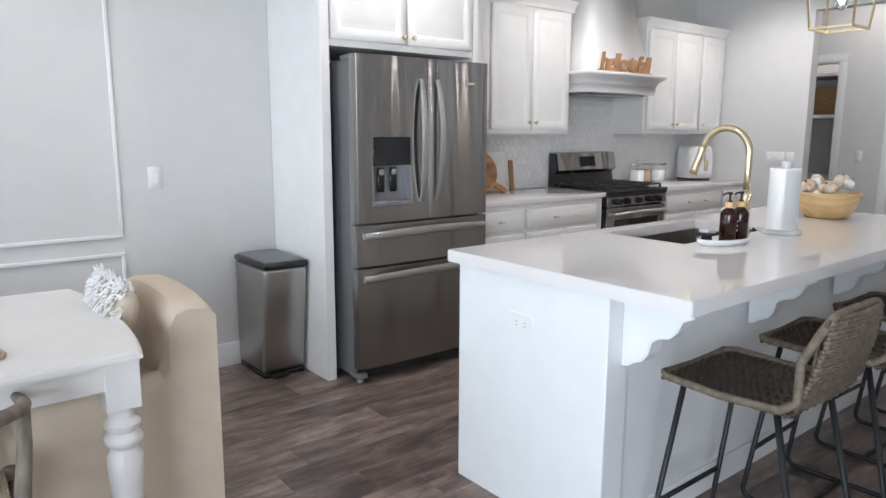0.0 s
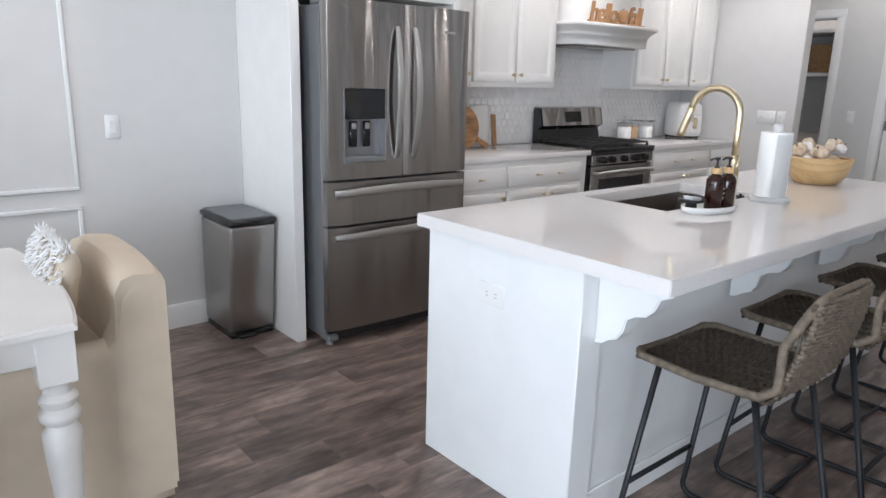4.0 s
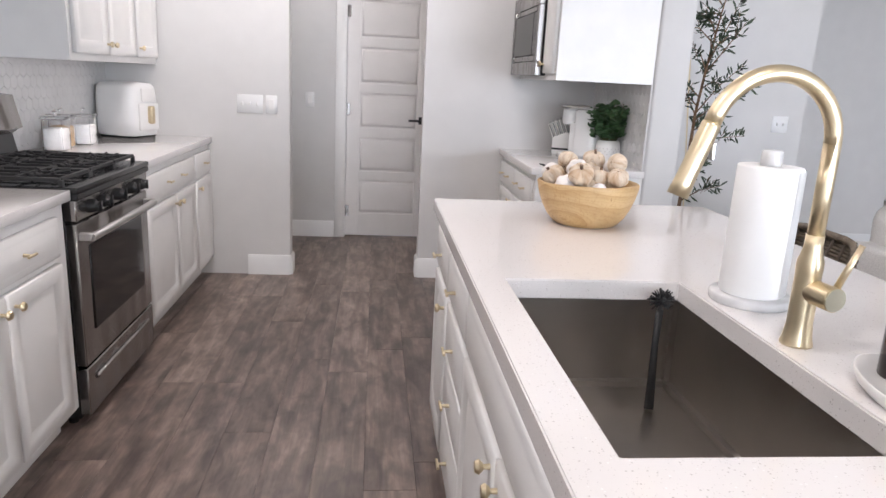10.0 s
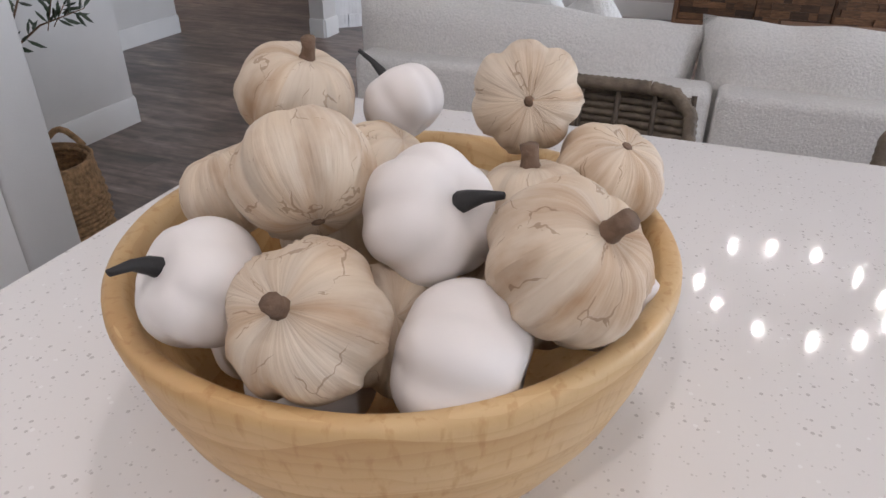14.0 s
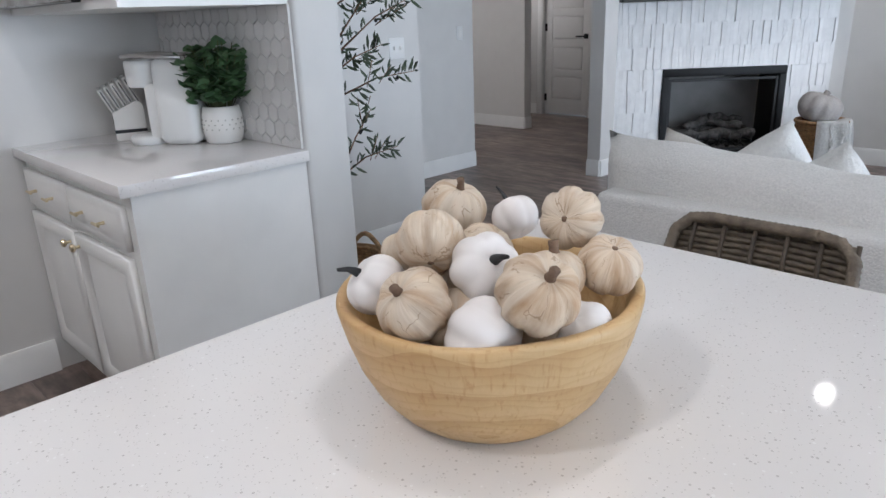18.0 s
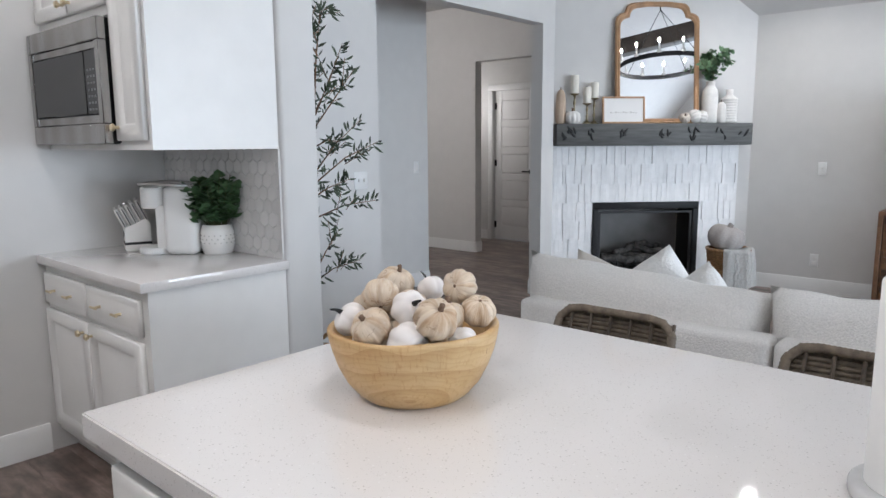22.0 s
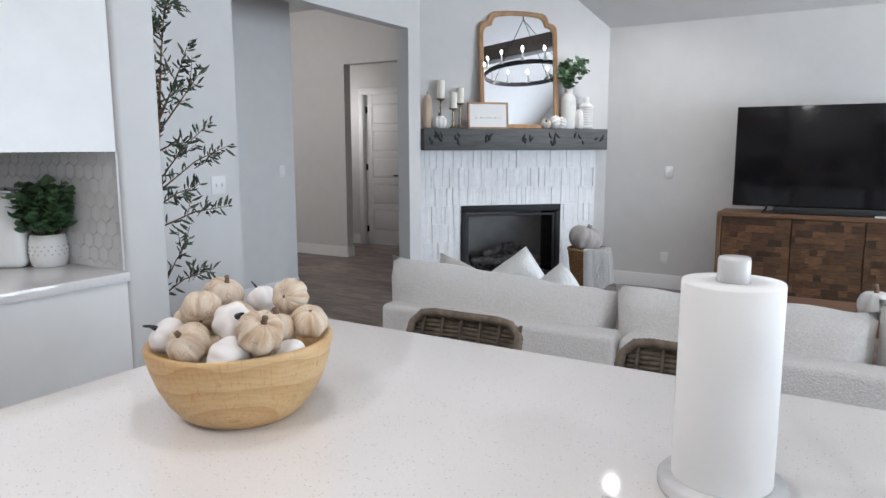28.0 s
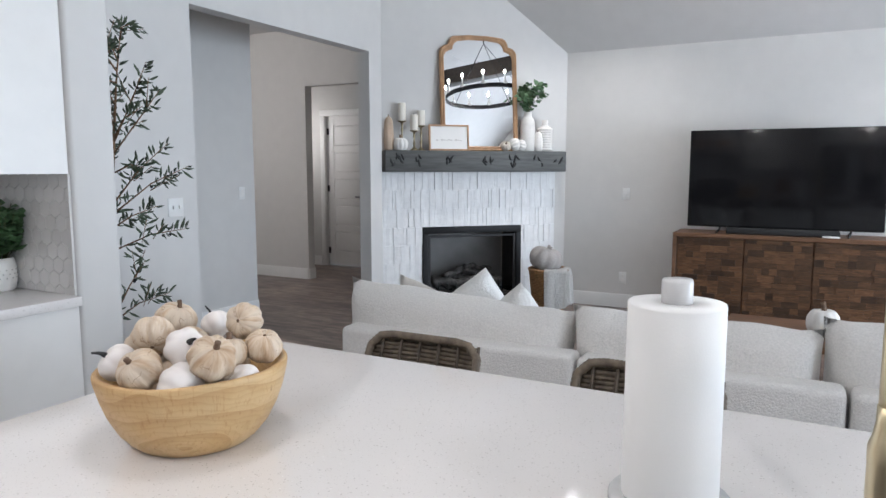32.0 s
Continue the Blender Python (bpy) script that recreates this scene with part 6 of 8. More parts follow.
# centre, radius, way the stem points, husk-wrapped or painted, stem length, thickness and curl
PUMPKINS = (((4.148, 2.062, 1.071), 0.0365, (-0.27, 0.30, 0.91), 1, (0.009, 0.0046, 0.1), 5), ((4.203, 2.060, 1.076), 0.0312, (-0.62, 0.36, 0.70), 0, (0.021, 0.0040, 0.5), 6),
            ((4.118, 1.997, 1.096), 0.0345, (0.62, 0.22, 0.75), 0, (0.024, 0.0044, 0.2), 6), ((4.050, 2.004, 1.090), 0.0385, (0.50, 0.45, 0.74), 1, (0.014, 0.0048, 0.1), 7),
            ((4.086, 2.036, 1.047), 0.0385, (0.93, -0.25, 0.20), 0, None, 6), ((4.174, 2.012, 1.114), 0.0345, (-0.30, 0.90, -0.32), 1, None, 6),
            ((4.242, 1.908, 1.113), 0.0370, (0.36, 0.76, 0.52), 1, (0.014, 0.0042, 0.3), 8), ((4.191, 1.861, 1.100), 0.0280, (-0.52, 0.80, -0.05), 0, (0.028, 0.0030, 0.2), 6),
            ((4.104, 1.877, 1.119), 0.0332, (0.06, 0.30, -0.95), 1, None, 7), ((4.050, 1.889, 1.083), 0.0325, (-0.25, -0.55, -0.70), 1, None, 6),
            ((4.236, 1.986, 1.084), 0.0305, (-0.35, 0.85, 0.30), 1, None, 7), ((4.172, 1.933, 1.086), 0.0300, (0.45, 0.60, 0.30), 1, None, 6),
            ((4.084, 1.934, 1.078), 0.0315, (-0.05, 0.93, 0.34), 1, (0.013, 0.0050, 0.1), 7), ((4.034, 1.955, 1.042), 0.0290, (-0.3, 0.4, 0.8), 0, None, 6),
            ((4.128, 2.025, 1.047), 0.0330, (0.2, 0.3, 0.8), 1, None, 6), ((4.180, 1.975, 1.062), 0.0330, (0, 0.8, 0.4), 1, None, 6), ((4.075, 1.975, 1.050), 0.0340, (0, 0.8, 0.4), 1, None, 7), ((4.222, 1.998, 1.010), 0.0370, (0, 0.3, 1), 0, None, 6), ((4.150, 1.872, 1.035), 0.0370, (0, 1, 0), 1, None, 6), ((4.115, 1.975, 1.000), 0.0400, (0, 1, 0), 1, None, 6),
            ((4.232, 1.900, 1.030), 0.0370, (0, 1, 0), 1, None, 6), ((4.170, 2.030, 1.010), 0.0360, (0, 1, 0), 0, None, 6))
for k, (at, r, (a, u, c), husk, stem, ribs) in enumerate(PUMPKINS):
    pumpkin(at, r, RV * a + UV * u + CV * c, bool(husk), k + 1, stem=stem or 0, ribs=ribs)

# ---- range wall counter ----
ANG = 7
for nm, lab, x, y, kind in (("cutting_board", "round striped wooden cutting board with handle", 3.70, 4.165, "round"), ("marble_board", "white marble serving board leaning on the tile", 3.915, 4.225, "slab"), ("wooden_board", "narrow brown wooden board leaning on the tile", 4.022, 4.185, "strip")):
    bd = thing(nm, lab, "cutting board", "", (x, y, CT + 0.001))
    bm = B()
    if kind == "round":
        cyl(bm, (0, 0.009, 0.15), (0, -0.009, 0.15), 0.15, 0.15, 40)
        part("board", bm, mat("striped_acacia", (0.36, 0.19, 0.085), 0.45, scale=3, vary=0.45, stretch=(2, 2, 12), bump=0.05), bd)
        bm = B()
        box(bm, -0.022, 0.022, -0.009, 0.009, 0.0, 0.12, 0.006, 2)
        bm.transform(Matrix.Translation((0.10, -0.002, 0.075)) @ Matrix.Rotation(radians(118), 4, "Y") @ Matrix.Translation((0, 0, 0.03)))
        part("handle", bm, MATS["striped_acacia"], bd)
    elif kind == "slab":
        box(bm, -0.085, 0.085, -0.008, 0.008, 0.0, 0.30, 0.006, 2)
        part("board", bm, mat("white_marble", (0.78, 0.77, 0.76), 0.25, scale=6, vary=0.08), bd)
    else:
        box(bm, -0.022, 0.022, -0.008, 0.008, 0.0, 0.235, 0.003)
        part("board", bm, mat("brown_board", (0.30, 0.16, 0.075), 0.5, scale=8, vary=0.2, stretch=(8, 8, 1)), bd)
    bd.rotation_euler = (radians(-ANG), 0, 0)
for k, (x, y, h, fill, lab) in enumerate(((5.588, 4.165, 0.155, (0.80, 0.79, 0.77), "flour"), (5.735, 4.20, 0.155, (0.52, 0.33, 0.16), "brown sugar"), (5.905, 4.16, 0.150, (0.84, 0.83, 0.81), "sugar"))):
    jr = thing("glass_canister", "square glass canister of %s with lid" % lab, "canister", "glass canisters", (x, y, CT))
    w = 0.05
    bm = B()
    box(bm, -w, w, -w, w, 0.0, h, 0.012, 2)
    inner = B()
    box(inner, -w + 0.003, w - 0.003, -w + 0.003, w - 0.003, 0.003, h - 0.002, 0.010, 2)
    bmesh.ops.reverse_faces(inner, faces=inner.faces[:])
    tmp_me = bpy.data.meshes.new("shell")
    inner.to_mesh(tmp_me)
    inner.free()
    bm.from_mesh(tmp_me)
    jar = part("jar", bm, GLASS, jr)
    jar.visible_shadow = False
    bm = B()
    box(bm, -w + 0.006, w - 0.006, -w + 0.006, w - 0.006, 0.006, h * 0.72, 0.01, 2)
    part("contents", bm, mat("fill_" + lab.replace(" ", "_"), fill, 0.9, scale=40, vary=0.08, bump=0.2), jr, lab)
    bm = B()
    box(bm, -w - 0.003, w + 0.003, -w - 0.003, w + 0.003, h + 0.001, h + 0.013, 0.004, 2)
    lathe(bm, [(0.010, h + 0.012), (0.008, h + 0.02), (0.015, h + 0.032), (0.008, h + 0.043), (0.001, h + 0.045)], 16)
    part("lid", bm, GLASS, jr)
af = thing("air_fryer", "white air fryer with brass-trimmed handle", "air fryer", "", (6.43, 4.115, CT))
bm = B()
n = 40
rings = []
for w, d, z in ((0.115, 0.125, 0.012), (0.132, 0.142, 0.02), (0.136, 0.146, 0.10), (0.134, 0.144, 0.24), (0.128, 0.138, 0.295), (0.112, 0.122, 0.318), (0.06, 0.07, 0.324)):
    ring = []
    for k in range(n):
        a = 2 * math.pi * k / n
        q = (abs(math.cos(a)) ** 4 + abs(math.sin(a)) ** 4) ** 0.25
        ring.append(bm.verts.new((w * math.cos(a) / q, d * math.sin(a) / q, z)))
    if rings:
        for k in range(n):
            bm.faces.new((rings[-1][k], rings[-1][(k + 1) % n], ring[(k + 1) % n], ring[k]))
    else:
        bm.faces.new(list(reversed(ring)))
    rings.append(ring)
bm.faces.new(rings[-1])
part("shell", bm, PLASTIC, af)
bm = B()
box(bm, -0.07, 0.10, -0.150, -0.135, 0.045, 0.205, 0.01, 2)
part("drawer_front", bm, CERAMIC, af)
bm = B()
box(bm, -0.045, 0.065, -0.151, -0.140, 0.215, 0.295, 0.008, 2)
part("control_panel", bm, CERAMIC, af)
bm = B()
box(bm, -0.002, 0.034, -0.180, -0.145, 0.085, 0.19, 0.012, 3)
part("handle", bm, BRASS, af, "brass-trimmed handle")
bm = B()
box(bm, -0.11, 0.11, -0.11, 0.11, 0.0, 0.013, 0.004)
part("base", bm, BLACK, af)
af.rotation_euler = (0, 0, radians(-22))

# word sign on the hood shelf
sg = thing("word_sign", "cut-out wooden word sign on the hood shelf", "sign", "", (4.915, 3.835, 1.8185), 3)
bm = B()
box(bm, -0.36, 0.36, -0.016, 0.016, 0.0, 0.016, 0.002)
SIGNW = mat("sign_wood", (0.46, 0.25, 0.12), 0.55, scale=12, vary=0.2)
part("base", bm, SIGNW, sg)
for txt, x, s in (("hello", -0.315, 0.190), ("fall", 0.125, 0.190)):
    cu = bpy.data.curves.new("word", "FONT")
    cu.body, cu.size, cu.extrude, cu.space_character, cu.shear, cu.offset = txt, s, 0.008, 0.86, 0.15, 0.003
    tmp = new("word", cu)
    dg = bpy.context.evaluated_depsgraph_get()
    me = bpy.data.meshes.new_from_object(tmp.evaluated_get(dg))
    bpy.data.objects.remove(tmp)
    me.materials.clear()
    me.materials.append(SIGNW)
    me.transform(Matrix.Diagonal((1.12, 1, 1, 1)) @ pose(x, 0, 0.012, 90, 0, 0))
    wd = new("word", me)
    wd.parent = sg
pumpkin((4.985, 3.835, 1.885), 0.044, (0, 0, 1), True, 40, flat=1.2, parent_label="small flat wooden pumpkin on the sign", group="", material=SIGNW)

# ---- coffee counter ----
cc = thing("coffee_cabinet", "white base cabinet with two drawers and two doors", "cabinet", "", (6.13, 1.45, 0))
KF = 1.755
bm = B()
box(bm, 5.652, EX - 0.003, 1.168, KF, 0.10, 0.872)
box(bm, 5.652, EX - 0.003, 1.168, KF - 0.07, 0.0, 0.10)
wpart("body", bm, CAB, cc)
bm = B()
box(bm, 5.646, 5.652, 1.167, KF, 0.10, 0.872)
wpart("side_panel", bm, CAB, cc)


def nook_front(parent, name, x0, z0, x1, z1, y, rings):
    bm = B()
    relief(bm, Matrix.Translation((x1, y, z0)) @ FLIP, x1 - x0, z1 - z0, rings)
    return wpart(name, bm, CAB, parent)


for x0, x1, s in ((5.69, 6.145, 1), (6.16, 6.60, -1)):
    d = nook_front(cc, "drawer", x0, 0.70, x1, 0.835, KF, DRAWER)
    for f in (0.3, 0.7):
        bar_pull(d, x0 + (x1 - x0) * f, KF + 0.022, 0.768, n=(0, 1, 0))
    d = nook_front(cc, "door", x0, 0.135, x1, 0.675, KF, RAISED)
    knob(d, x1 - 0.035 if s > 0 else x0 + 0.035, KF + 0.022, 0.632, (0, 1, 0))
bm = B()
box(bm, 5.622, EX - 0.002, 1.167, 1.79, 0.874, CT, 0.003, 2)
tagged(part("coffee_worktop", bm, QUARTZ), "pale speckled quartz worktop in the coffee nook", "countertop")
cu = thing("coffee_wall_cabinet", "white wall cabinet around a built-in microwave", "cabinet", "", (6.13, 1.4, 1.368))
UY = 1.69
bm = B()
bm.free()
for nm, x0, x1, y1, z0, z1 in (("bottom_panel", 5.66, EX - 0.003, UY, 1.368, 1.395), ("side_box", 5.66, 5.905, UY, 1.395, 2.42), ("top_box", 5.905, EX - 0.003, UY, 1.86, 2.42), ("filler", 6.597, EX - 0.003, UY, 1.395, 1.86), ("back_panel", 5.905, 6.597, 1.20, 1.395, 1.86)):
    bm = B()
    box(bm, x0, x1, 1.167, y1, z0, z1)
    wpart(nm, bm, CAB, cu)
d = nook_front(cu, "door", 5.685, 1.402, 5.895, 2.38, UY, RAISED)
knob(d, 5.87, UY + 0.022, 1.45, (0, 1, 0))
for x0, x1, s in ((5.915, 6.25, 1), (6.26, 6.60, -1)):
    d = nook_front(cu, "door", x0, 1.895, x1, 2.38, UY, RAISED)
    knob(d, x1 - 0.03 if s > 0 else x0 + 0.03, UY + 0.022, 1.935, (0, 1, 0))
mw = thing("microwave", "built-in stainless microwave with black glass door", "microwave", "", (6.25, 1.5, 1.387))
bm = B()
box(bm, 5.915, 6.59, 1.25, UY + 0.035, 1.390, 1.845, 0.003)
wpart("body", bm, BLACK, mw)
bm = B()
for z0, z1 in ((1.390, 1.465), (1.765, 1.845)):
    box(bm, 5.90, 6.605, UY + 0.03, UY + 0.062, z0, z1, 0.003)
box(bm, 5.90, 5.935, UY + 0.03, UY + 0.062, 1.465, 1.765, 0.003)
box(bm, 6.57, 6.605, UY + 0.03, UY + 0.062, 1.465, 1.765, 0.003)
wpart("trim_frame", bm, STEEL, mw, "brushed steel trim frame")
bm = B()
box(bm, 6.045, 6.568, UY + 0.03, UY + 0.058, 1.500, 1.735, 0.004)
dr = wpart("door", bm, BLKGLASS, mw, "black glass door")
bm = B()
box(bm, 5.938, 6.568, UY + 0.03, UY + 0.056, 1.736, 1.763, 0.002)
box(bm, 5.938, 6.568, UY + 0.03, UY + 0.056, 1.467, 1.498, 0.002)
wpart("door_rail", bm, STEEL, mw)
bm = B()
box(bm, 5.938, 6.042, UY + 0.03, UY + 0.057, 1.500, 1.735, 0.003)
kp = wpart("keypad", bm, BLKGLASS, mw, "black keypad")
for i in range(3):
    for j in range(7):
        bm = B()
        box(bm, 5.955 + 0.026 * i, 5.970 + 0.026 * i, UY + 0.0565, UY + 0.0585, 1.515 + 0.024 * j, 1.523 + 0.024 * j)
        wpart("key", bm, DARKSIDE, kp)
# knife block
kb = thing("knife_block", "white knife block with white-handled knives", "knife block", "", (6.43, 1.42, CT), 160)
bm = B()
prism(bm, [(-0.055, 0.0), (0.055, 0.0), (0.055, 0.125), (0.035, 0.145), (-0.055, 0.105)], "x", -0.05, 0.05)
bmesh.ops.bevel(bm, geom=bm.edges[:], offset=0.004, segments=2, affect="EDGES")
part("block", bm, CERAMIC, kb)
bm = B()
box(bm, -0.0512, 0.0512, -0.056, 0.056, 0.028, 0.040)
part("band", bm, BLKMETAL, kb, "black band")
bm = B()
box(bm, -0.016, 0.016, -0.0568, -0.0555, 0.062, 0.088)
part("emblem", bm, BLKMETAL, kb, "small dark emblem")
for i in range(2):
    for j in range(5):
        bm = B()
        p = Vector((-0.022 + 0.044 * i, 0.046 - 0.022 * j, 0.130 - 0.010 * j))
        d = Vector((0, -0.40, 0.917))
        tube(bm, [p, p + d * 0.06, p + d * 0.108], 0.008, 8, [0.0075, 0.0095, 0.0085])
        kn = part("knife_handle", bm, CERAMIC, kb, "white handle")
        bm = B()
        tube(bm, [p + d * 0.106, p + d * 0.115], 0.0078, 8)
        part("butt_cap", bm, STEEL_H, kn)
        bm = B()
        bmesh.ops.create_cube(bm, size=1.0, matrix=Matrix.Translation(p + d * 0.054) @ Matrix.Rotation(radians(23.6), 4, "X") @ Matrix.Diagonal((0.0205, 0.004, 0.092, 1)))
        part("tang", bm, BLKMETAL, kn, "dark steel tang")
# pod coffee maker
cm = thing("coffee_maker", "white single-serve pod coffee maker", "coffee maker", "", (6.19, 1.36, CT), 128)
bm = B()
box(bm, -0.075, 0.075, -0.02, 0.125, 0.0, 0.275, 0.028, 4)
part("tank_body", bm, PLASTIC, cm)
bm = B()
lathe(bm, [(0.070, 0.0), (0.074, 0.004), (0.074, 0.022), (0.070, 0.027), (0.05, 0.028)], 32, (0, -0.085, 0))
part("drip_tray", bm, PLASTIC, cm)
bm = B()
box(bm, -0.058, 0.058, -0.06, 0.0, 0.02, 0.20, 0.012, 2)
part("column", bm, PLASTIC, cm)
bm = B()
lathe(bm, [(0.058, 0.185), (0.064, 0.19), (0.066, 0.255), (0.064, 0.268)], 32, (0, -0.075, 0))
part("brew_head", bm, PLASTIC, cm)
bm = B()
tube(bm, [(-0.064, 0.10, 0.276), (-0.066, -0.06, 0.286), (-0.045, -0.128, 0.282), (0, -0.146, 0.281), (0.045, -0.128, 0.282), (0.066, -0.06, 0.286), (0.064, 0.10, 0.276)], 0.007, 8)
part("lid_handle", bm, STEEL_H, cm, "silver lid handle")
bm = B()
lathe(bm, [(0.056, 0.268), (0.058, 0.272), (0.05, 0.280), (0.02, 0.283)], 28, (0, -0.07, 0))
part("lid", bm, STEEL_H, cm, "grey lid")
bm = B()
box(bm, -0.004, 0.004, -0.0635, -0.060, 0.07, 0.15)
part("slot", bm, RUBBER, cm)
cm.scale = (1.0, 1.0, 1.09)
# potted plant
pp = thing("potted_plant", "leafy green plant in a white dotted pot", "plant", "", (6.033, 1.245, CT))
bm = B()
lathe(bm, [(0.056, 0.0), (0.064, 0.006), (0.072, 0.05), (0.070, 0.10), (0.062, 0.128), (0.058, 0.13), (0.056, 0.122), (0.06, 0.10), (0.02, 0.098)], 32)
pot = part("pot", bm, CERAMIC, pp, "white ceramic pot")
bm = B()
for j in range(3):
    for k in range(18):
        a = 2 * math.pi * (k + 0.5 * (j % 2)) / 18
        r = 0.0722 - 0.0006 * j
        bmesh.ops.create_icosphere(bm, subdivisions=1, radius=0.0034, matrix=Matrix.Translation((r * math.cos(a), r * math.sin(a), 0.052 + 0.016 * j)))
part("dots", bm, mat("grey_dots", (0.50, 0.49, 0.47), 0.6), pot, "grey dot pattern")
rr = random.Random(12)
lv, tw = B(), B()
for k in range(105):
    a = rr.uniform(0, 6.28)
    r = 0.105 * math.sqrt(rr.random())
    tip = Vector((r * math.cos(a), r * math.sin(a), 0.19 + 0.175 * math.sqrt(rr.random()) * (1 - (r / 0.19) ** 2)))
    tube(tw, [(tip.x * 0.3, tip.y * 0.3, 0.10), tip], 0.0016, 4)
    leaf_spray(lv, (tip.x * 0.75, tip.y * 0.75, 0.125), tip, rr, 8, 0.050, 0, 1.05)
tagged(part("stems", tw, TWIG, pp), kind="stuff")
tagged(part("leaves", lv, mat("round_leaf", (0.085, 0.165, 0.075), 0.5, scale=30, vary=0.4), pp), "dense green leaves", kind="stuff")

# ---- floor mirror and olive tree in the corner ----
fm = thing("floor_mirror", "arched floor mirror in a thin gold frame", "mirror", "", (6.37, 0.66, 0.0), 0)
fm.rotation_euler = (radians(-5), 0, radians(-45))
hw, ht = 0.36, 1.55
arch = [(-hw, 0.02), (hw, 0.02)] + [(hw * math.cos(radians(a)), ht + hw * math.sin(radians(a))) for a in range(0, 181, 10)]
bm = B()
prism(bm, arch, "y", -0.006, 0.006)
part("glass", bm, MIRROR, fm)
bm = B()
loop = [(x, 0, z) for x, z in arch]
loop.append(loop[0])
tube(bm, loop, 0.011, 8)
part("frame", bm, BRASS, fm, "thin gold frame")
bm = B()
prism(bm, arch, "y", 0.007, 0.016)
part("backing", bm, BLACK, fm)

ol = thing("olive_tree", "tall artificial olive tree in a woven basket", "tree", "", (5.975, 0.783, 0))
bm = B()
lathe(bm, [(0.13, 0.0), (0.145, 0.01), (0.160, 0.12), (0.165, 0.25), (0.155, 0.345), (0.158, 0.36), (0.148, 0.362), (0.145, 0.34), (0.15, 0.26), (0.02, 0.25)], 36)
for k in range(22):
    r = 0.135 + 0.030 * math.sin(math.pi * min(1, k / 22 * 0.9 + 0.1)) ** 0.8
    z = 0.012 + 0.0158 * k
    pts = [((r + 0.004 * (1 if (j + k) % 2 else -1)) * math.cos(2 * math.pi * j / 40), (r + 0.004 * (1 if (j + k) % 2 else -1)) * math.sin(2 * math.pi * j / 40), z) for j in range(41)]
    tube(bm, pts, 0.0085, 5)
bk = part("basket", bm, SEAGRASS, ol, "woven seagrass basket")
for a in (-70, 110):
    bm = B()
    c, s = math.cos(radians(a)), math.sin(radians(a))
    tube(bm, [(0.15 * c - 0.07 * s * u, 0.15 * s + 0.07 * c * u, 0.35 + 0.06 * math.cos(math.pi / 2 * u)) for u in (-1, -0.7, -0.3, 0, 0.3, 0.7, 1)], 0.011, 6)
    part("basket_handle", bm, SEAGRASS, bk)
rr = random.Random(21)
tk, lf, fr_ = B(), B(), B()
trunk = [Vector(p) for p in ((0, 0, 0.24), (0.004, 0.006, 0.60), (-0.004, -0.012, 0.92), (0.018, -0.030, 1.22), (0.040, -0.075, 1.52), (0.085, -0.140, 1.80), (0.120, -0.205, 2.06))]
tube(tk, trunk, 0.015, 8, [0.013, 0.012, 0.011, 0.009, 0.007, 0.004, 0.002])


def on_trunk(z):
    i = max(j for j in range(len(trunk) - 1) if trunk[j].z <= z)
    return trunk[i].lerp(trunk[i + 1], (z - trunk[i].z) / (trunk[i + 1].z - trunk[i].z))


def bough(z, tip, leaves):
    """A limb from the trunk to its tip, with side twigs and a spray of leaves."""
    b0 = on_trunk(z)
    mid = b0.lerp(tip, 0.5) + Vector((rr.uniform(-0.02, 0.02), rr.uniform(-0.02, 0.02), rr.uniform(0.0, 0.04)))
    tube(tk, [b0, mid, tip], 0.003, 5, [0.0045, 0.003, 0.0012])
    leaf_spray(lf, mid, tip, rr, leaves, 0.060, 0, 0.20)
    leaf_spray(lf, b0, mid, rr, leaves // 2, 0.056, 0, 0.20)
    for k in range(2):
        a = b0.lerp(tip, rr.uniform(0.35, 0.75))
        c = a + (tip - b0).normalized() * 0.06 + Vector((rr.uniform(-0.07, 0.07), rr.uniform(-0.07, 0.07), rr.uniform(-0.02, 0.09)))
        tube(tk, [a, c], 0.0015, 4)
        leaf_spray(lf, a, c, rr, leaves // 2, 0.054, 0, 0.20)
    for k in range(rr.choice((0, 1, 2))):
        bmesh.ops.create_icosphere(fr_, subdivisions=1, radius=0.008, matrix=Matrix.Translation(mid.lerp(tip, rr.random()) + Vector((0, 0, -0.014))))


OUT = Vector((-0.855, -0.52, 0))
for z, reach, top in ((1.02, 0.33, 1.12), (1.18, 0.35, 1.40), (1.22, 0.26, 1.50), (1.45, 0.22, 1.74), (1.50, 0.16, 1.86), (0.70, 0.25, 0.83), (0.72, 0.15, 0.98), (1.12, 0.20, 1.22)):
    b0 = on_trunk(z)
    bough(z, Vector((b0.x + OUT.x * reach, b0.y + OUT.y * reach, top)), 14)
for k in range(17):
    z = 1.16 + 0.82 * k / 16
    a = rr.uniform(0.3, 4.6) - 1.1
    reach = rr.uniform(0.10, 0.25) * (1.1 - 0.4 * (z - 0.66)) + 0.02
    b0 = on_trunk(z)
    bough(z, b0 + Vector((reach * math.cos(a), reach * math.sin(a), rr.uniform(0.0, 0.20))), 10)
leaf_spray(lf, trunk[-2], trunk[-1], rr, 22, 0.055, 0, 0.22)
part("trunk", tk, BARK, ol)
tagged(part("leaves", lf, OLIVE, ol), "narrow grey-green leaves", kind="stuff")
tagged(part("olives", fr_, mat("dark_olive", (0.02, 0.018, 0.02), 0.35), ol), "small dark olives", kind="stuff")

# ---- doors and openings ----
HINGE = BLKMETAL


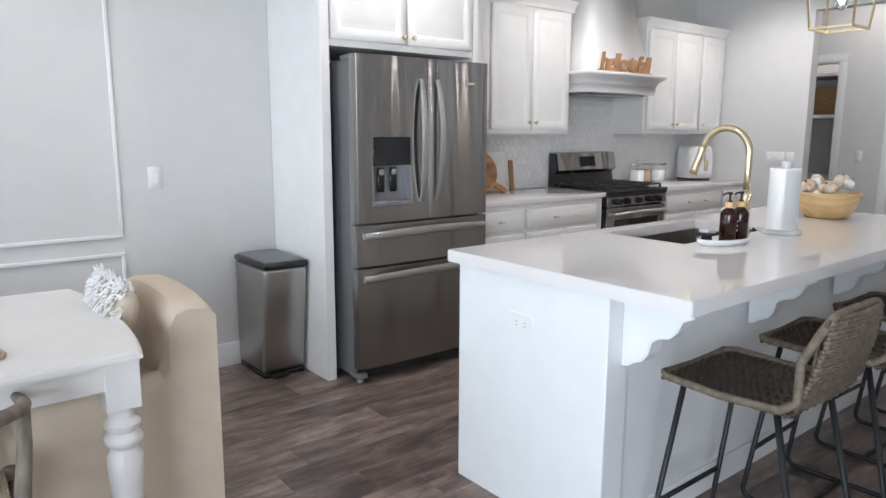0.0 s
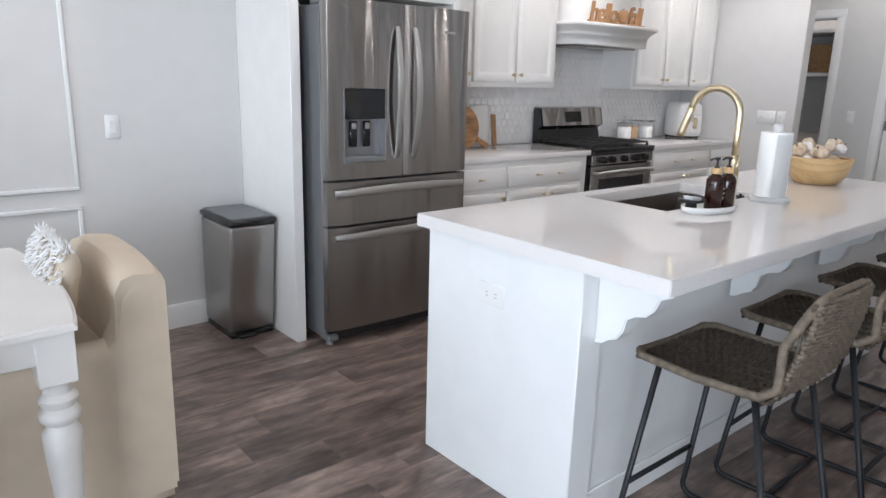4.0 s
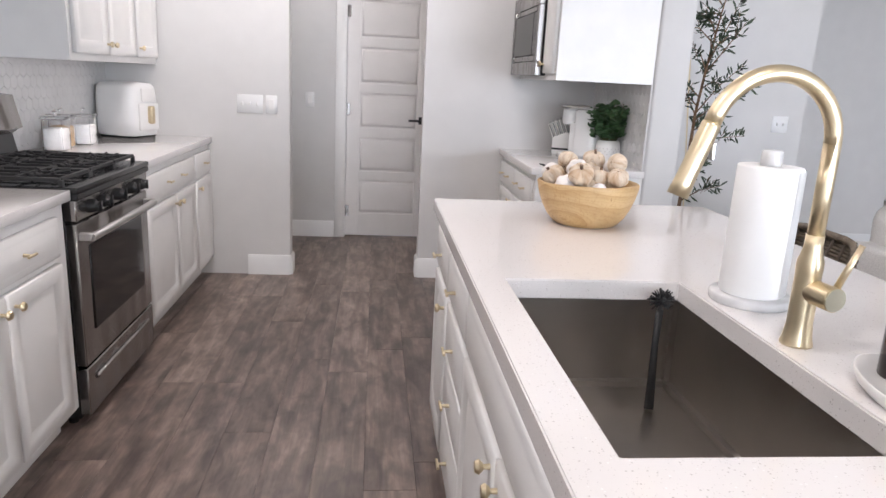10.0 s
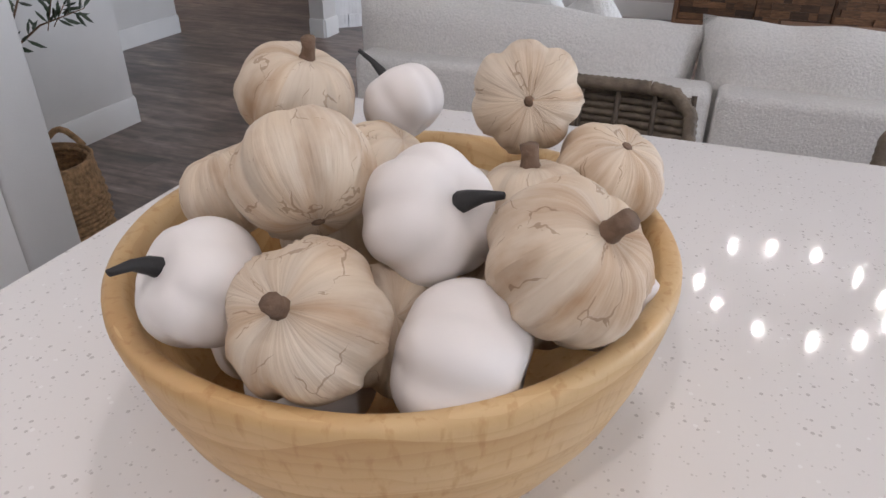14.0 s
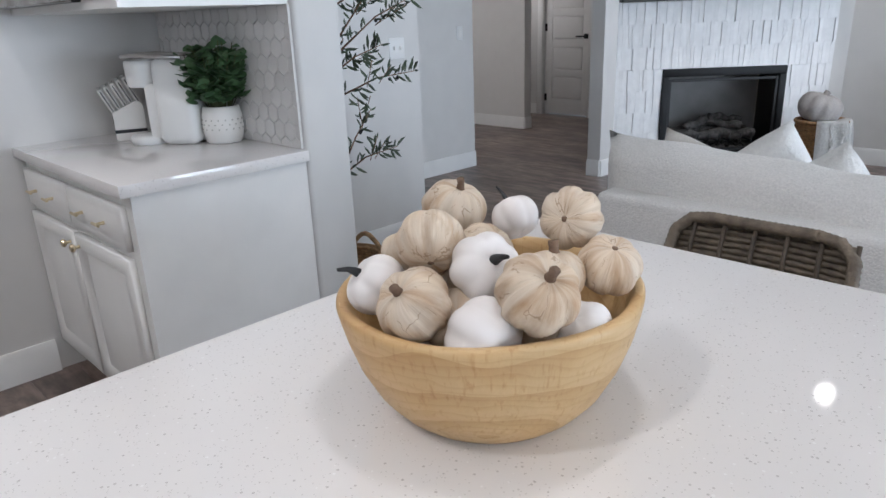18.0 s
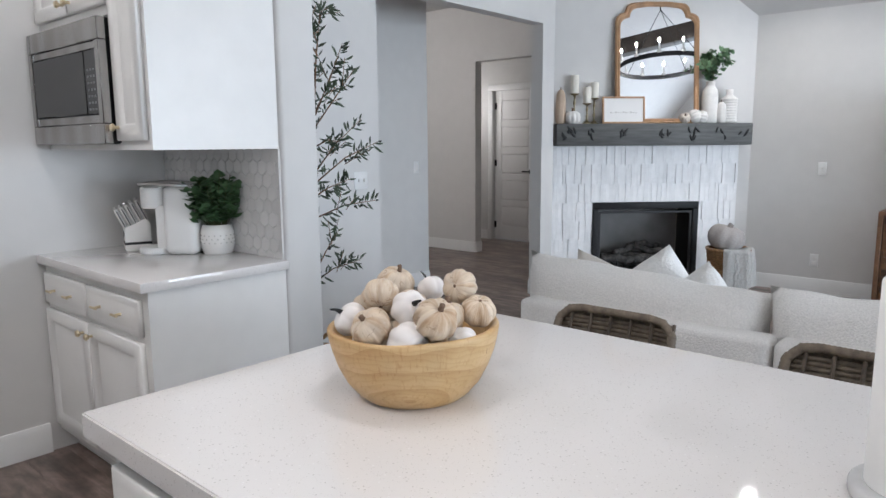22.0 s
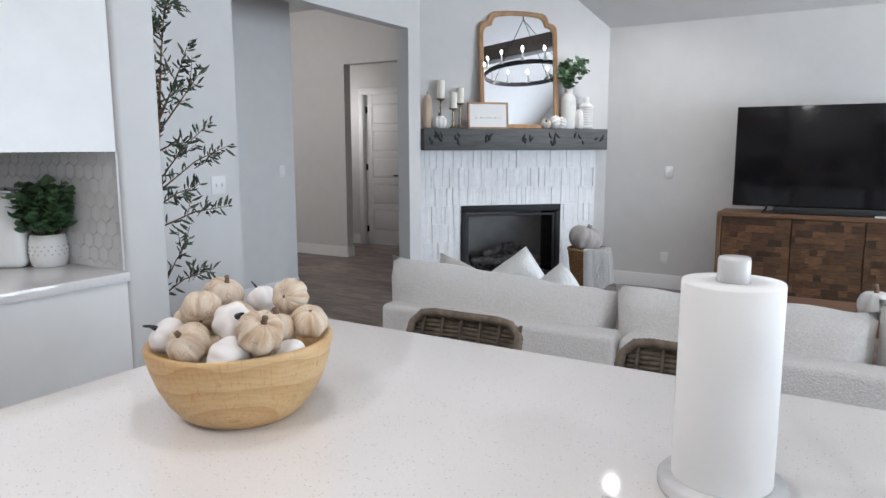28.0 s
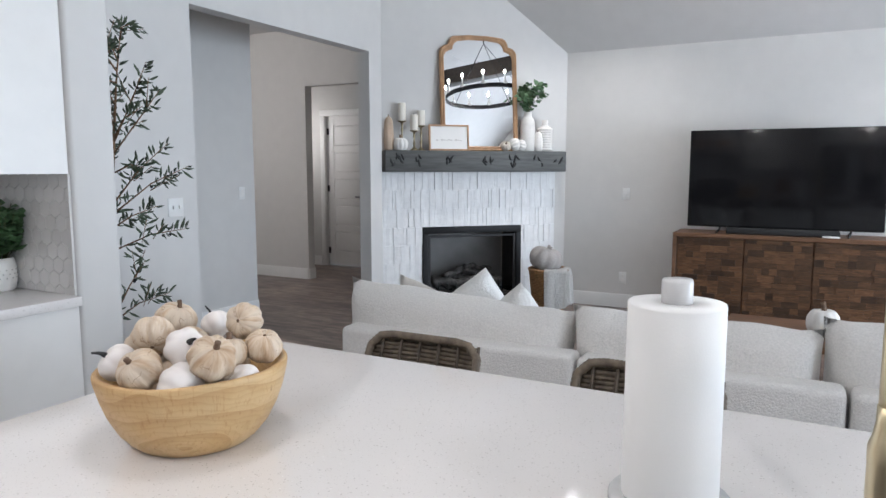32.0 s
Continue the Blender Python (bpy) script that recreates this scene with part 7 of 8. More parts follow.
def panel_door(name, label, m, w, h, metal, cas=0.075):
    """Five-panel door; local x along the opening, -y towards the room."""
    d = tagged(new(name), label, "door", kind="structure")
    d.matrix_world = m
    bm = B()
    box(bm, 0.012, w - 0.012, 0.052, 0.085, 0.008, h - 0.012)
    st = 0.105
    zs = [0.0, 0.20]
    ph = (h - 0.012 - 0.20 - 0.12 - 4 * 0.075) / 5
    for k in range(5):
        zs += [zs[-1] + ph, zs[-1] + ph + (0.075 if k < 4 else 0.12)]
    for x0, x1 in ((0.012, 0.012 + st), (w - 0.012 - st, w - 0.012)):
        box(bm, x0, x1, 0.044, 0.0525, 0.008, h - 0.012, 0.002)
    for k in range(6):
        box(bm, 0.012 + st, w - 0.012 - st, 0.044, 0.0525, max(zs[2 * k], 0.008), min(zs[2 * k + 1], h - 0.012), 0.002)
    leaf = part("leaf", bm, DOORP, d)
    for k in range(5):
        bm = B()
        relief(bm, Matrix.Translation((0.012 + st + 0.012, 0.053, zs[2 * k + 1] + 0.012)), w - 0.024 - 2 * st - 0.024, ph - 0.024, [(0, 0.001), (0.022, 0.007)])
        part("panel", bm, DOORP, leaf)
    for nm, x0, x1, z0, z1 in (("jamb", 0, 0.011, 0, h), ("jamb", w - 0.011, w, 0, h), ("head_jamb", 0.011, w - 0.011, h - 0.011, h)):
        bm = B()
        box(bm, x0, x1, 0.0, 0.11, z0, z1)
        part(nm, bm, TRIM, d)
    for x0, x1, z0, z1 in ((-cas, 0.004, 0, h - 0.004), (w - 0.004, w + cas, 0, h - 0.004), (-cas, w + cas, h - 0.004, h + cas)):
        bm = B()
        box(bm, x0, x1, -0.017, -0.001, z0, z1, 0.004, 2)
        part("casing", bm, TRIM, d)
    for z in (0.22, h * 0.52, h - 0.22):
        bm = B()
        cyl(bm, (0.012, 0.040, z - 0.045), (0.012, 0.040, z + 0.045), 0.008, n=10)
        box(bm, 0.012, 0.04, 0.041, 0.0438, z - 0.045, z + 0.045)
        part("hinge", bm, metal, d, "door hinge")
    bm = B()
    x = w - 0.075
    box(bm, x - 0.03, x + 0.03, 0.034, 0.044, 0.965, 1.025, 0.004, 2)
    cyl(bm, (x, 0.036, 0.995), (x, -0.012, 0.995), 0.010, n=12)
    box(bm, x - 0.115, x + 0.012, -0.022, -0.008, 0.986, 1.004, 0.004, 2)
    part("lever_handle", bm, BLKMETAL, d, "black lever handle")
    return d


panel_door("door_1", "white five-panel door with black lever, closed", Matrix.Translation((PX, 2.87, 0)) @ Matrix.Rotation(radians(-90), 4, "Z"), 0.71, 2.05, STEEL)
panel_door("door_2", "white five-panel door with black hinges, closed", Matrix.Translation((9.34, ENDY, 0)) @ Matrix.Rotation(radians(180), 4, "Z"), 0.71, 2.13, BLKMETAL)
tr = tagged(new("mudroom_trim"), "white painted casing round the mudroom opening", "trim", kind="structure")
for y0, y1, z0, z1 in ((3.325, 3.40, 0, 2.06), (4.12, 4.195, 0, 2.06), (3.325, 4.195, 2.06, 2.135)):
    bm = B()
    box(bm, PX - 0.018, PX - 0.001, y0, y1, z0, z1, 0.004, 2)
    part("casing", bm, TRIM, tr)
for y0, y1, z0, z1 in ((3.40, 3.412, 0, 2.048), (4.108, 4.12, 0, 2.048), (3.40, 4.12, 2.048, 2.06)):
    bm = B()
    box(bm, PX - 0.001, PX + T, y0, y1, z0, z1)
    part("jamb", bm, TRIM, tr)
ms = thing("mudroom_locker", "white built-in mudroom bench with upper shelves", "bench", "", (8.6, 3.7, 0))
for z0, z1, nm in ((1.52, 1.56, "shelf"), (1.98, 2.02, "shelf"), (0.44, 0.49, "bench_top")):
    bm = B()
    box(bm, 8.55, 9.19, 3.11, N - 0.01, z0, z1, 0.003)
    wpart(nm, bm, TRIM, ms)
bm = B()
box(bm, 8.58, 9.19, 3.11, N - 0.01, 0.0, 0.44)
wpart("bench_base", bm, TRIM, ms)
for y in (3.12, 3.70, 4.27):
    bm = B()
    box(bm, 8.56, 9.19, y - 0.012, y + 0.012, 1.56, 1.98)
    wpart("divider", bm, TRIM, ms)
for y in (3.28, 3.52, 3.86, 4.11):
    bk = thing("storage_basket", "brown woven storage basket on the mudroom shelf", "basket", "mudroom baskets", (8.78, y, 1.561))
    bm = B()
    box(bm, -0.16, 0.16, -0.10, 0.10, 0.0, 0.30, 0.012, 2)
    for k in range(13):
        z = 0.015 + 0.0225 * k
        tube(bm, [(-0.165, -0.105, z), (0.165, -0.105, z), (0.165, 0.105, z), (-0.165, 0.105, z), (-0.165, -0.105, z)], 0.010, 5)
    part("body", bm, SEAGRASS, bk)
for k, y in enumerate((3.45, 3.95)):
    p = pillow("bench_pillow", "white pillow on the mudroom bench", (8.85, y, 0.70), 0.42, 0.40, 0.15, -12, -90, LINEN, 30 + k)

# west window and patio doors
for nm, lab, y0, y1, z0, z1, n in (("window_1", "white dining window", 1.4, 3.8, 0.6, 2.3, 3), ("window_2", "white sliding patio door", -3.2, 0.0, 0.0, 2.15, 2)):
    wd = tagged(new(nm), lab, "window", kind="structure")
    wd.location = (WX, (y0 + y1) / 2, z0)
    for k in range(n + 1):
        yy = y0 + (y1 - y0) * k / n
        a, b = max(yy - 0.03, y0), min(yy + 0.03, y1)
        bm = B()
        box(bm, WX - 0.09, WX - 0.03, a, b, z0, z1, 0.003)
        wpart("window_frame", bm, TRIM, wd)
    for a, b in ((z0, z0 + 0.05), (z1 - 0.05, z1)):
        bm = B()
        box(bm, WX - 0.088, WX - 0.032, y0 + 0.031, y1 - 0.031, a, b)
        wpart("window_frame", bm, TRIM, wd)
    for k in range(n):
        a, b = y0 + (y1 - y0) * k / n + 0.03, y0 + (y1 - y0) * (k + 1) / n - 0.03
        bm = B()
        box(bm, WX - 0.063, WX - 0.057, a, b, z0 + 0.05, z1 - 0.05)
        wpart("pane", bm, PANE, wd).visible_shadow = False
bm = B()
box(bm, -400, WX - T, -400, 400, -0.20, -0.14)
structure("ground", bm, mat("lawn", (0.075, 0.11, 0.04), 0.9, scale=3, vary=0.3, bump=0.3), "mown grass outside", "ground")

# ---- fireplace ----
def dbox(bm, s0, s1, o0, o1, z0, z1, bevel=0.0, seg=1):
    return box(bm, s0, s1, o0, o1, z0, z1, bevel, seg, m=DIAG)


def dpos(s, o, z=0.0):
    return tuple(DIAG @ Vector((s, o, z)))


fp = thing("fireplace", "black gas fireplace insert with ceramic logs", "fireplace", "", dpos(1.035, 0.0))
MBLACK = mat("matte_black_frame", (0.010, 0.010, 0.011), 0.55, vary=0.1, spec=0.3)
FBACK = mat("firebox_liner", (0.20, 0.195, 0.19), 0.55, scale=6, vary=0.15)
for nm, s0, s1, o0, o1, z0, z1, mt in (("side_liner", 0.535, 0.555, -0.40, -0.002, 0.10, 0.80, BLACK), ("side_liner", 1.515, 1.535, -0.40, -0.002, 0.10, 0.80, BLACK),
                                       ("back_liner", 0.556, 1.514, -0.42, -0.40, 0.10, 0.80, FBACK), ("top_liner", 0.556, 1.514, -0.40, -0.002, 0.78, 0.80, BLACK), ("bottom_liner", 0.556, 1.514, -0.40, -0.002, 0.10, 0.13, BLACK)):
    bm = B()
    dbox(bm, s0, s1, o0, o1, z0, z1)
    wpart(nm, bm, mt, fp)
for s0, s1, z0, z1, nm in ((0.52, 0.575, 0.03, 0.816, "frame_side"), (1.495, 1.55, 0.03, 0.816, "frame_side"), (0.52, 1.55, 0.758, 0.822, "frame_top"), (0.575, 1.495, 0.03, 0.13, "lower_grille")):
    bm = B()
    dbox(bm, s0, s1, 0.004, 0.034, z0, z1 - (0.06 if nm == "frame_side" else 0), 0.004, 2)
    wpart(nm, bm, MBLACK, fp)
for s0, s1, z0, z1 in ((0.578, 0.60, 0.132, 0.738), (1.470, 1.492, 0.132, 0.738), (0.60, 1.470, 0.716, 0.738), (0.60, 1.470, 0.132, 0.154)):
    bm = B()
    dbox(bm, s0, s1, 0.006, 0.020, z0, z1, 0.002)
    wpart("glass_frame", bm, IRON, fp)
LOG = mat("ceramic_log", (0.075, 0.07, 0.067), 0.9, scale=22, vary=0.7, bump=0.7, bscale=45)
for s0, o0, z0, s1, o1, z1, r in ((0.70, -0.26, 0.25, 1.38, -0.24, 0.27, 0.050), (0.68, -0.12, 0.24, 1.10, -0.14, 0.25, 0.042), (1.0, -0.10, 0.24, 1.40, -0.16, 0.255, 0.040),
                                  (0.80, -0.10, 0.31, 1.12, -0.26, 0.36, 0.034), (1.28, -0.12, 0.31, 0.98, -0.27, 0.375, 0.032), (0.74, -0.28, 0.34, 1.05, -0.20, 0.40, 0.030)):
    bm = B()
    a, b = Vector(dpos(s0, o0, z0)), Vector(dpos(s1, o1, z1))
    n = 9
    rl = random.Random(int(s0 * 1000))
    tube(bm, [a.lerp(b, k / n) + Vector((0, 0, 0.012 * math.sin(k * 1.3))) for k in range(n + 1)], r, 10, [r * rl.uniform(0.82, 1.12) for k in range(n + 1)])
    wpart("log", bm, LOG, fp, "charred ceramic log")
for k in range(8):
    bm = B()
    s = 0.72 + 0.092 * k
    tube(bm, [dpos(s, -0.06, 0.26), dpos(s, -0.07, 0.19), dpos(s, -0.28, 0.19)], 0.007, 6)
    wpart("grate_bar", bm, IRON, fp)
bm = B()
rl = random.Random(3)
for k in range(120):
    bmesh.ops.create_icosphere(bm, subdivisions=1, radius=rl.uniform(0.008, 0.018), matrix=Matrix.Translation(dpos(rl.uniform(0.62, 1.44), rl.uniform(-0.36, -0.03), 0.138)))
tagged(wpart("embers", bm, LOG, fp), kind="stuff")

# ledger tile surround
LEDGER = mat("white_ledger_tile", (0.84, 0.84, 0.84), 0.45, scale=14, vary=0.05, bump=0.25, bscale=40, per_object=0.04)
sr = thing("fireplace_surround", "white vertical split-face ledger tile surround", "tile surround", "", dpos(1.035, 0.005))
bm = B()
for s0, s1, z0, z1 in ((0.149, 0.53, 0, 1.355), (1.54, 2.03, 0, 1.355), (0.53, 1.54, 0.823, 1.355)):
    dbox(bm, s0, s1, 0.0005, 0.006, z0, z1)
wpart("backing", bm, mat("tile_grout", (0.82, 0.82, 0.82), 0.9, vary=0.08), sr)
rl = random.Random(17)


def strip_run(s0, s1, z0, z1):
    s = s0
    while s < s1 - 0.012:
        w = min(rl.choice((0.024, 0.028, 0.032, 0.038)), s1 - s)
        if s1 - s - w < 0.015:
            w = s1 - s
        bm = B()
        o = rl.choice((0.012, 0.013, 0.015, 0.017, 0.022))
        dbox(bm, s + 0.0004, s + w - 0.0004, 0.006, o, z0 + 0.0001, z1 - 0.0001)
        wpart("tile_strip", bm, LEDGER, sr)
        s += w


for a, b in ((0.149, 0.519), (1.551, 2.03)):
    z = 0.0
    for h in (0.10, 0.20, 0.17, 0.18, 0.173):
        strip_run(a, b, z, z + h)
        z += h
zc = 0.824
for k, h in enumerate((0.174, 0.184, 0.173)):
    strip_run(0.149, 2.03, zc, zc + h)
    zc += h

# mantel beam with gouges
MANTEL = mat("grey_distressed_wood", (0.088, 0.090, 0.088), 0.55, scale=3, vary=0.28, stretch=(1.5, 1.5, 14), bump=0.15, bscale=12)
GOUGE = mat("dark_gouge", (0.028, 0.028, 0.029), 0.8, vary=0.3)
mb = thing("mantel_beam", "dark grey distressed wooden mantel beam", "mantel", "", dpos(1.03, 0.1, 1.362))
bm = B()
nx = 60
dbox(bm, 0.118, 1.948, 0.001, 0.20, 1.357, 1.556, 0.006, 2)
wpart("beam", bm, MANTEL, mb)
for c, n in ((0.22, 3), (0.44, 3), (0.66, 6), (0.94, 6), (1.34, 5), (1.60, 3), (1.78, 4), (1.88, 4)):
    for k in range(n):
        bm = B()
        s, z = c + rl.uniform(-0.055, 0.055), 1.459 + rl.uniform(-0.035, 0.045)
        L, a = rl.uniform(0.04, 0.085), rl.uniform(45, 135)
        dx, dz = L / 2 * math.cos(radians(a)), L / 2 * math.sin(radians(a))
        bow = rl.uniform(-0.012, 0.012)
        tube(bm, [dpos(s - dx, 0.199, z - dz), dpos(s - dx / 2 + bow, 0.200, z - dz / 2), dpos(s + dx / 2 + bow, 0.200, z + dz / 2), dpos(s + dx, 0.199, z + dz)], 0.005, 6, [0.002, 0.011, 0.009, 0.002])
        wpart("gouge", bm, GOUGE, mb, "dark carved gouge")

# mirror over the mantel
MZ = 1.5565
MFR = mat("honey_wood_frame", (0.42, 0.245, 0.13), 0.5, scale=4, vary=0.2, stretch=(6, 6, 2), bump=0.05)
mm = thing("mantel_mirror", "wood-framed mirror with notched arched top leaning on the wall", "mirror", "", dpos(0.994, 0.08, MZ))
W2, H2 = 0.392, 1.09


def mirror_outline(d):
    w, h = W2 - d, H2 - d
    pts = [(w, d), (w, h - 0.165)]
    pts += [(w - 0.075 + 0.075 * math.cos(radians(a)), h - 0.165 + 0.075 * math.sin(radians(a))) for a in (20, 40, 60, 80)]
    pts += [(w - 0.085, h - 0.085)]
    pts += [(w - 0.165 + 0.075 * math.cos(radians(a)), h - 0.075 + 0.075 * math.sin(radians(a))) for a in (15, 35, 55, 75, 90)]
    pts += [(w * 0.25, h + 0.012)]
    return pts + [(-x, z) for x, z in reversed(pts)]


TILT = DIAG @ Matrix.Translation((0.994, 0.107, MZ)) @ Matrix.Rotation(radians(5.0), 4, "X")
bm = B()
prism(bm, mirror_outline(0.03), "y", 0.002, 0.006)
bm.transform(TILT)
wpart("glass", bm, MIRROR, mm, "mirror glass")
bm = B()
loops = [[bm.verts.new((x, o, z)) for x, z in mirror_outline(d)] for d, o in ((0.0, -0.012), (0.0, 0.016), (0.010, 0.026), (0.022, 0.018), (0.028, 0.024), (0.038, 0.020), (0.045, 0.0065), (0.045, -0.012))]
for a, b in zip(loops, loops[1:] + loops[:1]):
    n = len(a)
    for k in range(n):
        bm.faces.new((a[k], a[(k + 1) % n], b[(k + 1) % n], b[k]))
bmesh.ops.recalc_face_normals(bm, faces=bm.faces[:])
bm.transform(TILT)
wpart("frame", bm, MFR, mm, "honey wood frame")
bm = B()
prism(bm, mirror_outline(0.01), "y", -0.010, 0.0)
bm.transform(TILT)
wpart("backing", bm, BLACK, mm)

# framed sign
sg = thing("framed_sign", "small wood-framed white sign with faint script", "sign", "", dpos(1.316, 0.13, MZ))
SG = DIAG @ Matrix.Translation((1.316, 0.135, MZ)) @ Matrix.Rotation(radians(5), 4, "X")
for x0, x1, z0, z1 in ((-0.198, 0.198, 0.0, 0.016), (-0.198, 0.198, 0.229, 0.245), (-0.198, -0.182, 0.016, 0.229), (0.182, 0.198, 0.016, 0.229)):
    bm = B()
    box(bm, x0, x1, -0.012, 0.012, z0, z1, 0.002)
    bm.transform(SG)
    wpart("frame_rail", bm, MFR, sg)
bm = B()
box(bm, -0.182, 0.182, -0.006, 0.004, 0.016, 0.229)
bm.transform(SG)
bd = wpart("board", bm, mat("sign_white", (0.80, 0.79, 0.77), 0.7, vary=0.02), sg)
SCRIPT = mat("faint_script", (0.55, 0.53, 0.51), 0.8)
for k in range(11):
    bm = B()
    x = -0.125 + 0.0235 * k
    box(bm, x, x + 0.017, 0.004, 0.005, 0.093 + 0.004 * (k % 2), 0.100 + 0.005 * (k % 3))
    bm.transform(SG)
    wpart("script_bar", bm, SCRIPT, bd)


# vases, candles and pumpkins on the mantel
MATTE = mat("matte_white_clay", (0.74, 0.72, 0.69), 0.75, scale=30, vary=0.05, bump=0.15, bscale=60)
CREAMP = mat("cream_plush", (0.60, 0.54, 0.47), 0.9, scale=40, vary=0.08, bump=0.3, bscale=150)
TANP = mat("tan_wood_gourd", (0.52, 0.40, 0.30), 0.7, scale=6, vary=0.15)
WAX = mat("cream_wax", (0.78, 0.74, 0.66), 0.5, vary=0.03)
AGED = mat("aged_brass", (0.30, 0.25, 0.16), 0.35, 1.0, vary=0.15)
vase_with_stems("mantel_vase", "tall matte white vase with eucalyptus on the mantel", dpos(0.50, 0.11, MZ), [(0.066, 0), (0.072, 0.008), (0.074, 0.10), (0.073, 0.26), (0.066, 0.30), (0.044, 0.328), (0.038, 0.345), (0.041, 0.38), (0.036, 0.38), (0.034, 0.345), (0.03, 0.33)], 0.375, 17, 0.19, 0.062, MATTE, 31, 0.31)
rv = thing("ribbed_vase", "ribbed white stoneware vase on the mantel", "vase", "", dpos(0.315, 0.11, MZ))
prof = []
for k in range(9):
    z = 0.012 + 0.024 * k
    prof += [(0.070, z), (0.076, z + 0.006), (0.076, z + 0.014), (0.070, z + 0.020)]
prof = [(0.064, 0.0)] + prof + [(0.055, 0.235), (0.034, 0.252), (0.030, 0.262), (0.032, 0.305), (0.028, 0.305), (0.026, 0.262), (0.02, 0.25)]
bm = B()
lathe(bm, prof, 32)
part("vessel", bm, MATTE, rv)
for s, o, h, r, mt, lab in ((0.405, 0.15, 0.19, 0.045, MATTE, "low white ribbed gourd on the mantel"), (1.895, 0.10, 0.31, 0.048, TANP, "tall tan wooden gourd on the mantel")):
    g = thing("decorative_gourd", lab, "gourd", "", dpos(s, o, MZ))
    bm = B()
    lathe(bm, [(r * 0.7, 0), (r * 0.95, h * 0.06), (r, h * 0.3), (r * 0.98, h * 0.6), (r * 0.85, h * 0.85), (r * 0.5, h * 0.97), (r * 0.12, h)], 32, wobble=lambda a, z: 1 - 0.05 * abs(math.cos(4 * a)) ** 3)
    part("body", bm, mt, g)
    bm = B()
    cyl(bm, (0, 0, h - 0.004), (0.003, 0, h + 0.022), 0.006, 0.004, 8)
    part("stem", bm, STEMB, g)


def mantel_pumpkin(s, o, r, mt, lab, axis=(0, 0, 1), flat=0.84, name="pumpkin", stem=1.0):
    z = MZ + r * flat * 0.80 if axis == (0, 0, 1) else MZ + r * 0.93
    return pumpkin(dpos(s, o, z), r, axis, False, int(s * 100), stem, flat, 10, lab, "pumpkin", "", mt, STEMB)


mantel_pumpkin(0.735, 0.13, 0.052, CREAMP, "tiny cream pumpkin on the mantel", (-0.3, 0.6, 0.5), 0.9)
mantel_pumpkin(0.635, 0.12, 0.066, MATTE, "small white ceramic pumpkin on the mantel", (-0.6, -0.5, 0.25), 0.9)
mantel_pumpkin(0.575, 0.13, 0.060, MATTE, "small white ceramic pumpkin on the mantel", (0.5, 0.7, 0.2), 0.9)
mantel_pumpkin(1.79, 0.13, 0.072, MATTE, "white ribbed pumpkin with brown stem on the mantel", (0, 0, 1), 0.95)
for s, o, hb, hc in ((1.76, 0.07, 0.275, 0.165), (1.655, 0.12, 0.185, 0.145), (1.575, 0.07, 0.235, 0.14)):
    ch = thing("candle_holder", "aged brass candle stand on the mantel", "candle holder", "mantel candle holders", dpos(s, o, MZ))
    bm = B()
    lathe(bm, [(0.040, 0), (0.042, 0.006), (0.030, 0.014), (0.012, 0.028), (0.008, 0.05), (0.014, hb * 0.35), (0.008, hb * 0.42), (0.007, hb * 0.62), (0.013, hb * 0.70), (0.008, hb * 0.78), (0.010, hb - 0.02), (0.040, hb - 0.006), (0.044, hb), (0.02, hb - 0.002)], 24)
    part("stand", bm, AGED, ch)
    cd = thing("pillar_candle", "cream pillar candle on a brass stand", "candle", "mantel candles", dpos(s, o, MZ + hb))
    bm = B()
    lathe(bm, [(0.036, 0.0), (0.037, 0.004), (0.037, hc - 0.004), (0.034, hc), (0.028, hc - 0.004), (0.01, hc - 0.006)], 24)
    part("wax", bm, WAX, cd)
    bm = B()
    cyl(bm, (0, 0, hc - 0.008), (0.001, 0, hc + 0.010), 0.0014, n=6)
    part("wick", bm, RUBBER, cd)

# tall basket with fabric pumpkin and knitted throw
BX, BY = 5.405, -3.435
WICK = mat("honey_wicker", (0.34, 0.19, 0.085), 0.7, scale=50, vary=0.4, bump=0.4, bscale=140)
tb = thing("wicker_basket", "tall tapered brown wicker basket beside the hearth", "basket", "", (BX, BY, 0))
bm = B()
for k in range(26):
    z = 0.010 + 0.0165 * k
    r = 0.135 + 0.045 * (k / 26) ** 1.2
    tube(bm, [((r + 0.006 * (1 if (j + k) % 2 else -1)) * math.cos(2 * math.pi * j / 36), (r + 0.006 * (1 if (j + k) % 2 else -1)) * math.sin(2 * math.pi * j / 36), z) for j in range(37)], 0.0088, 5)
part("weave", bm, WICK, tb)
bm = B()
lathe(bm, [(0.125, 0.0), (0.128, 0.004), (0.168, 0.41), (0.160, 0.41), (0.12, 0.02), (0.02, 0.015)], 32)
part("liner", bm, WICK, tb)
bm = B()
tube(bm, [(0.184 * math.cos(2 * math.pi * j / 36), 0.184 * math.sin(2 * math.pi * j / 36), 0.432) for j in range(37)], 0.014, 7)
part("rim", bm, WICK, tb)
GREYF = mat("grey_felt", (0.42, 0.39, 0.37), 0.95, scale=60, vary=0.08, bump=0.3, bscale=300)
pumpkin((BX + 0.02, BY + 0.02, 0.53), 0.165, (-0.25, -0.1, 0.95), False, 77, 0.45, 0.75, 9, "grey fabric pumpkin resting on the basket", "pumpkin", "", GREYF, mat("grey_felt_stem", (0.33, 0.30, 0.28), 0.9, bump=0.2))
KNIT = mat("white_cable_knit", (0.76, 0.75, 0.73), 0.95, scale=40, vary=0.06, bump=0.9, bscale=55)
th = thing("throw_blanket", "white cable-knit throw draped over the basket", "blanket", "", (BX - 0.15, BY - 0.02, 0.2))
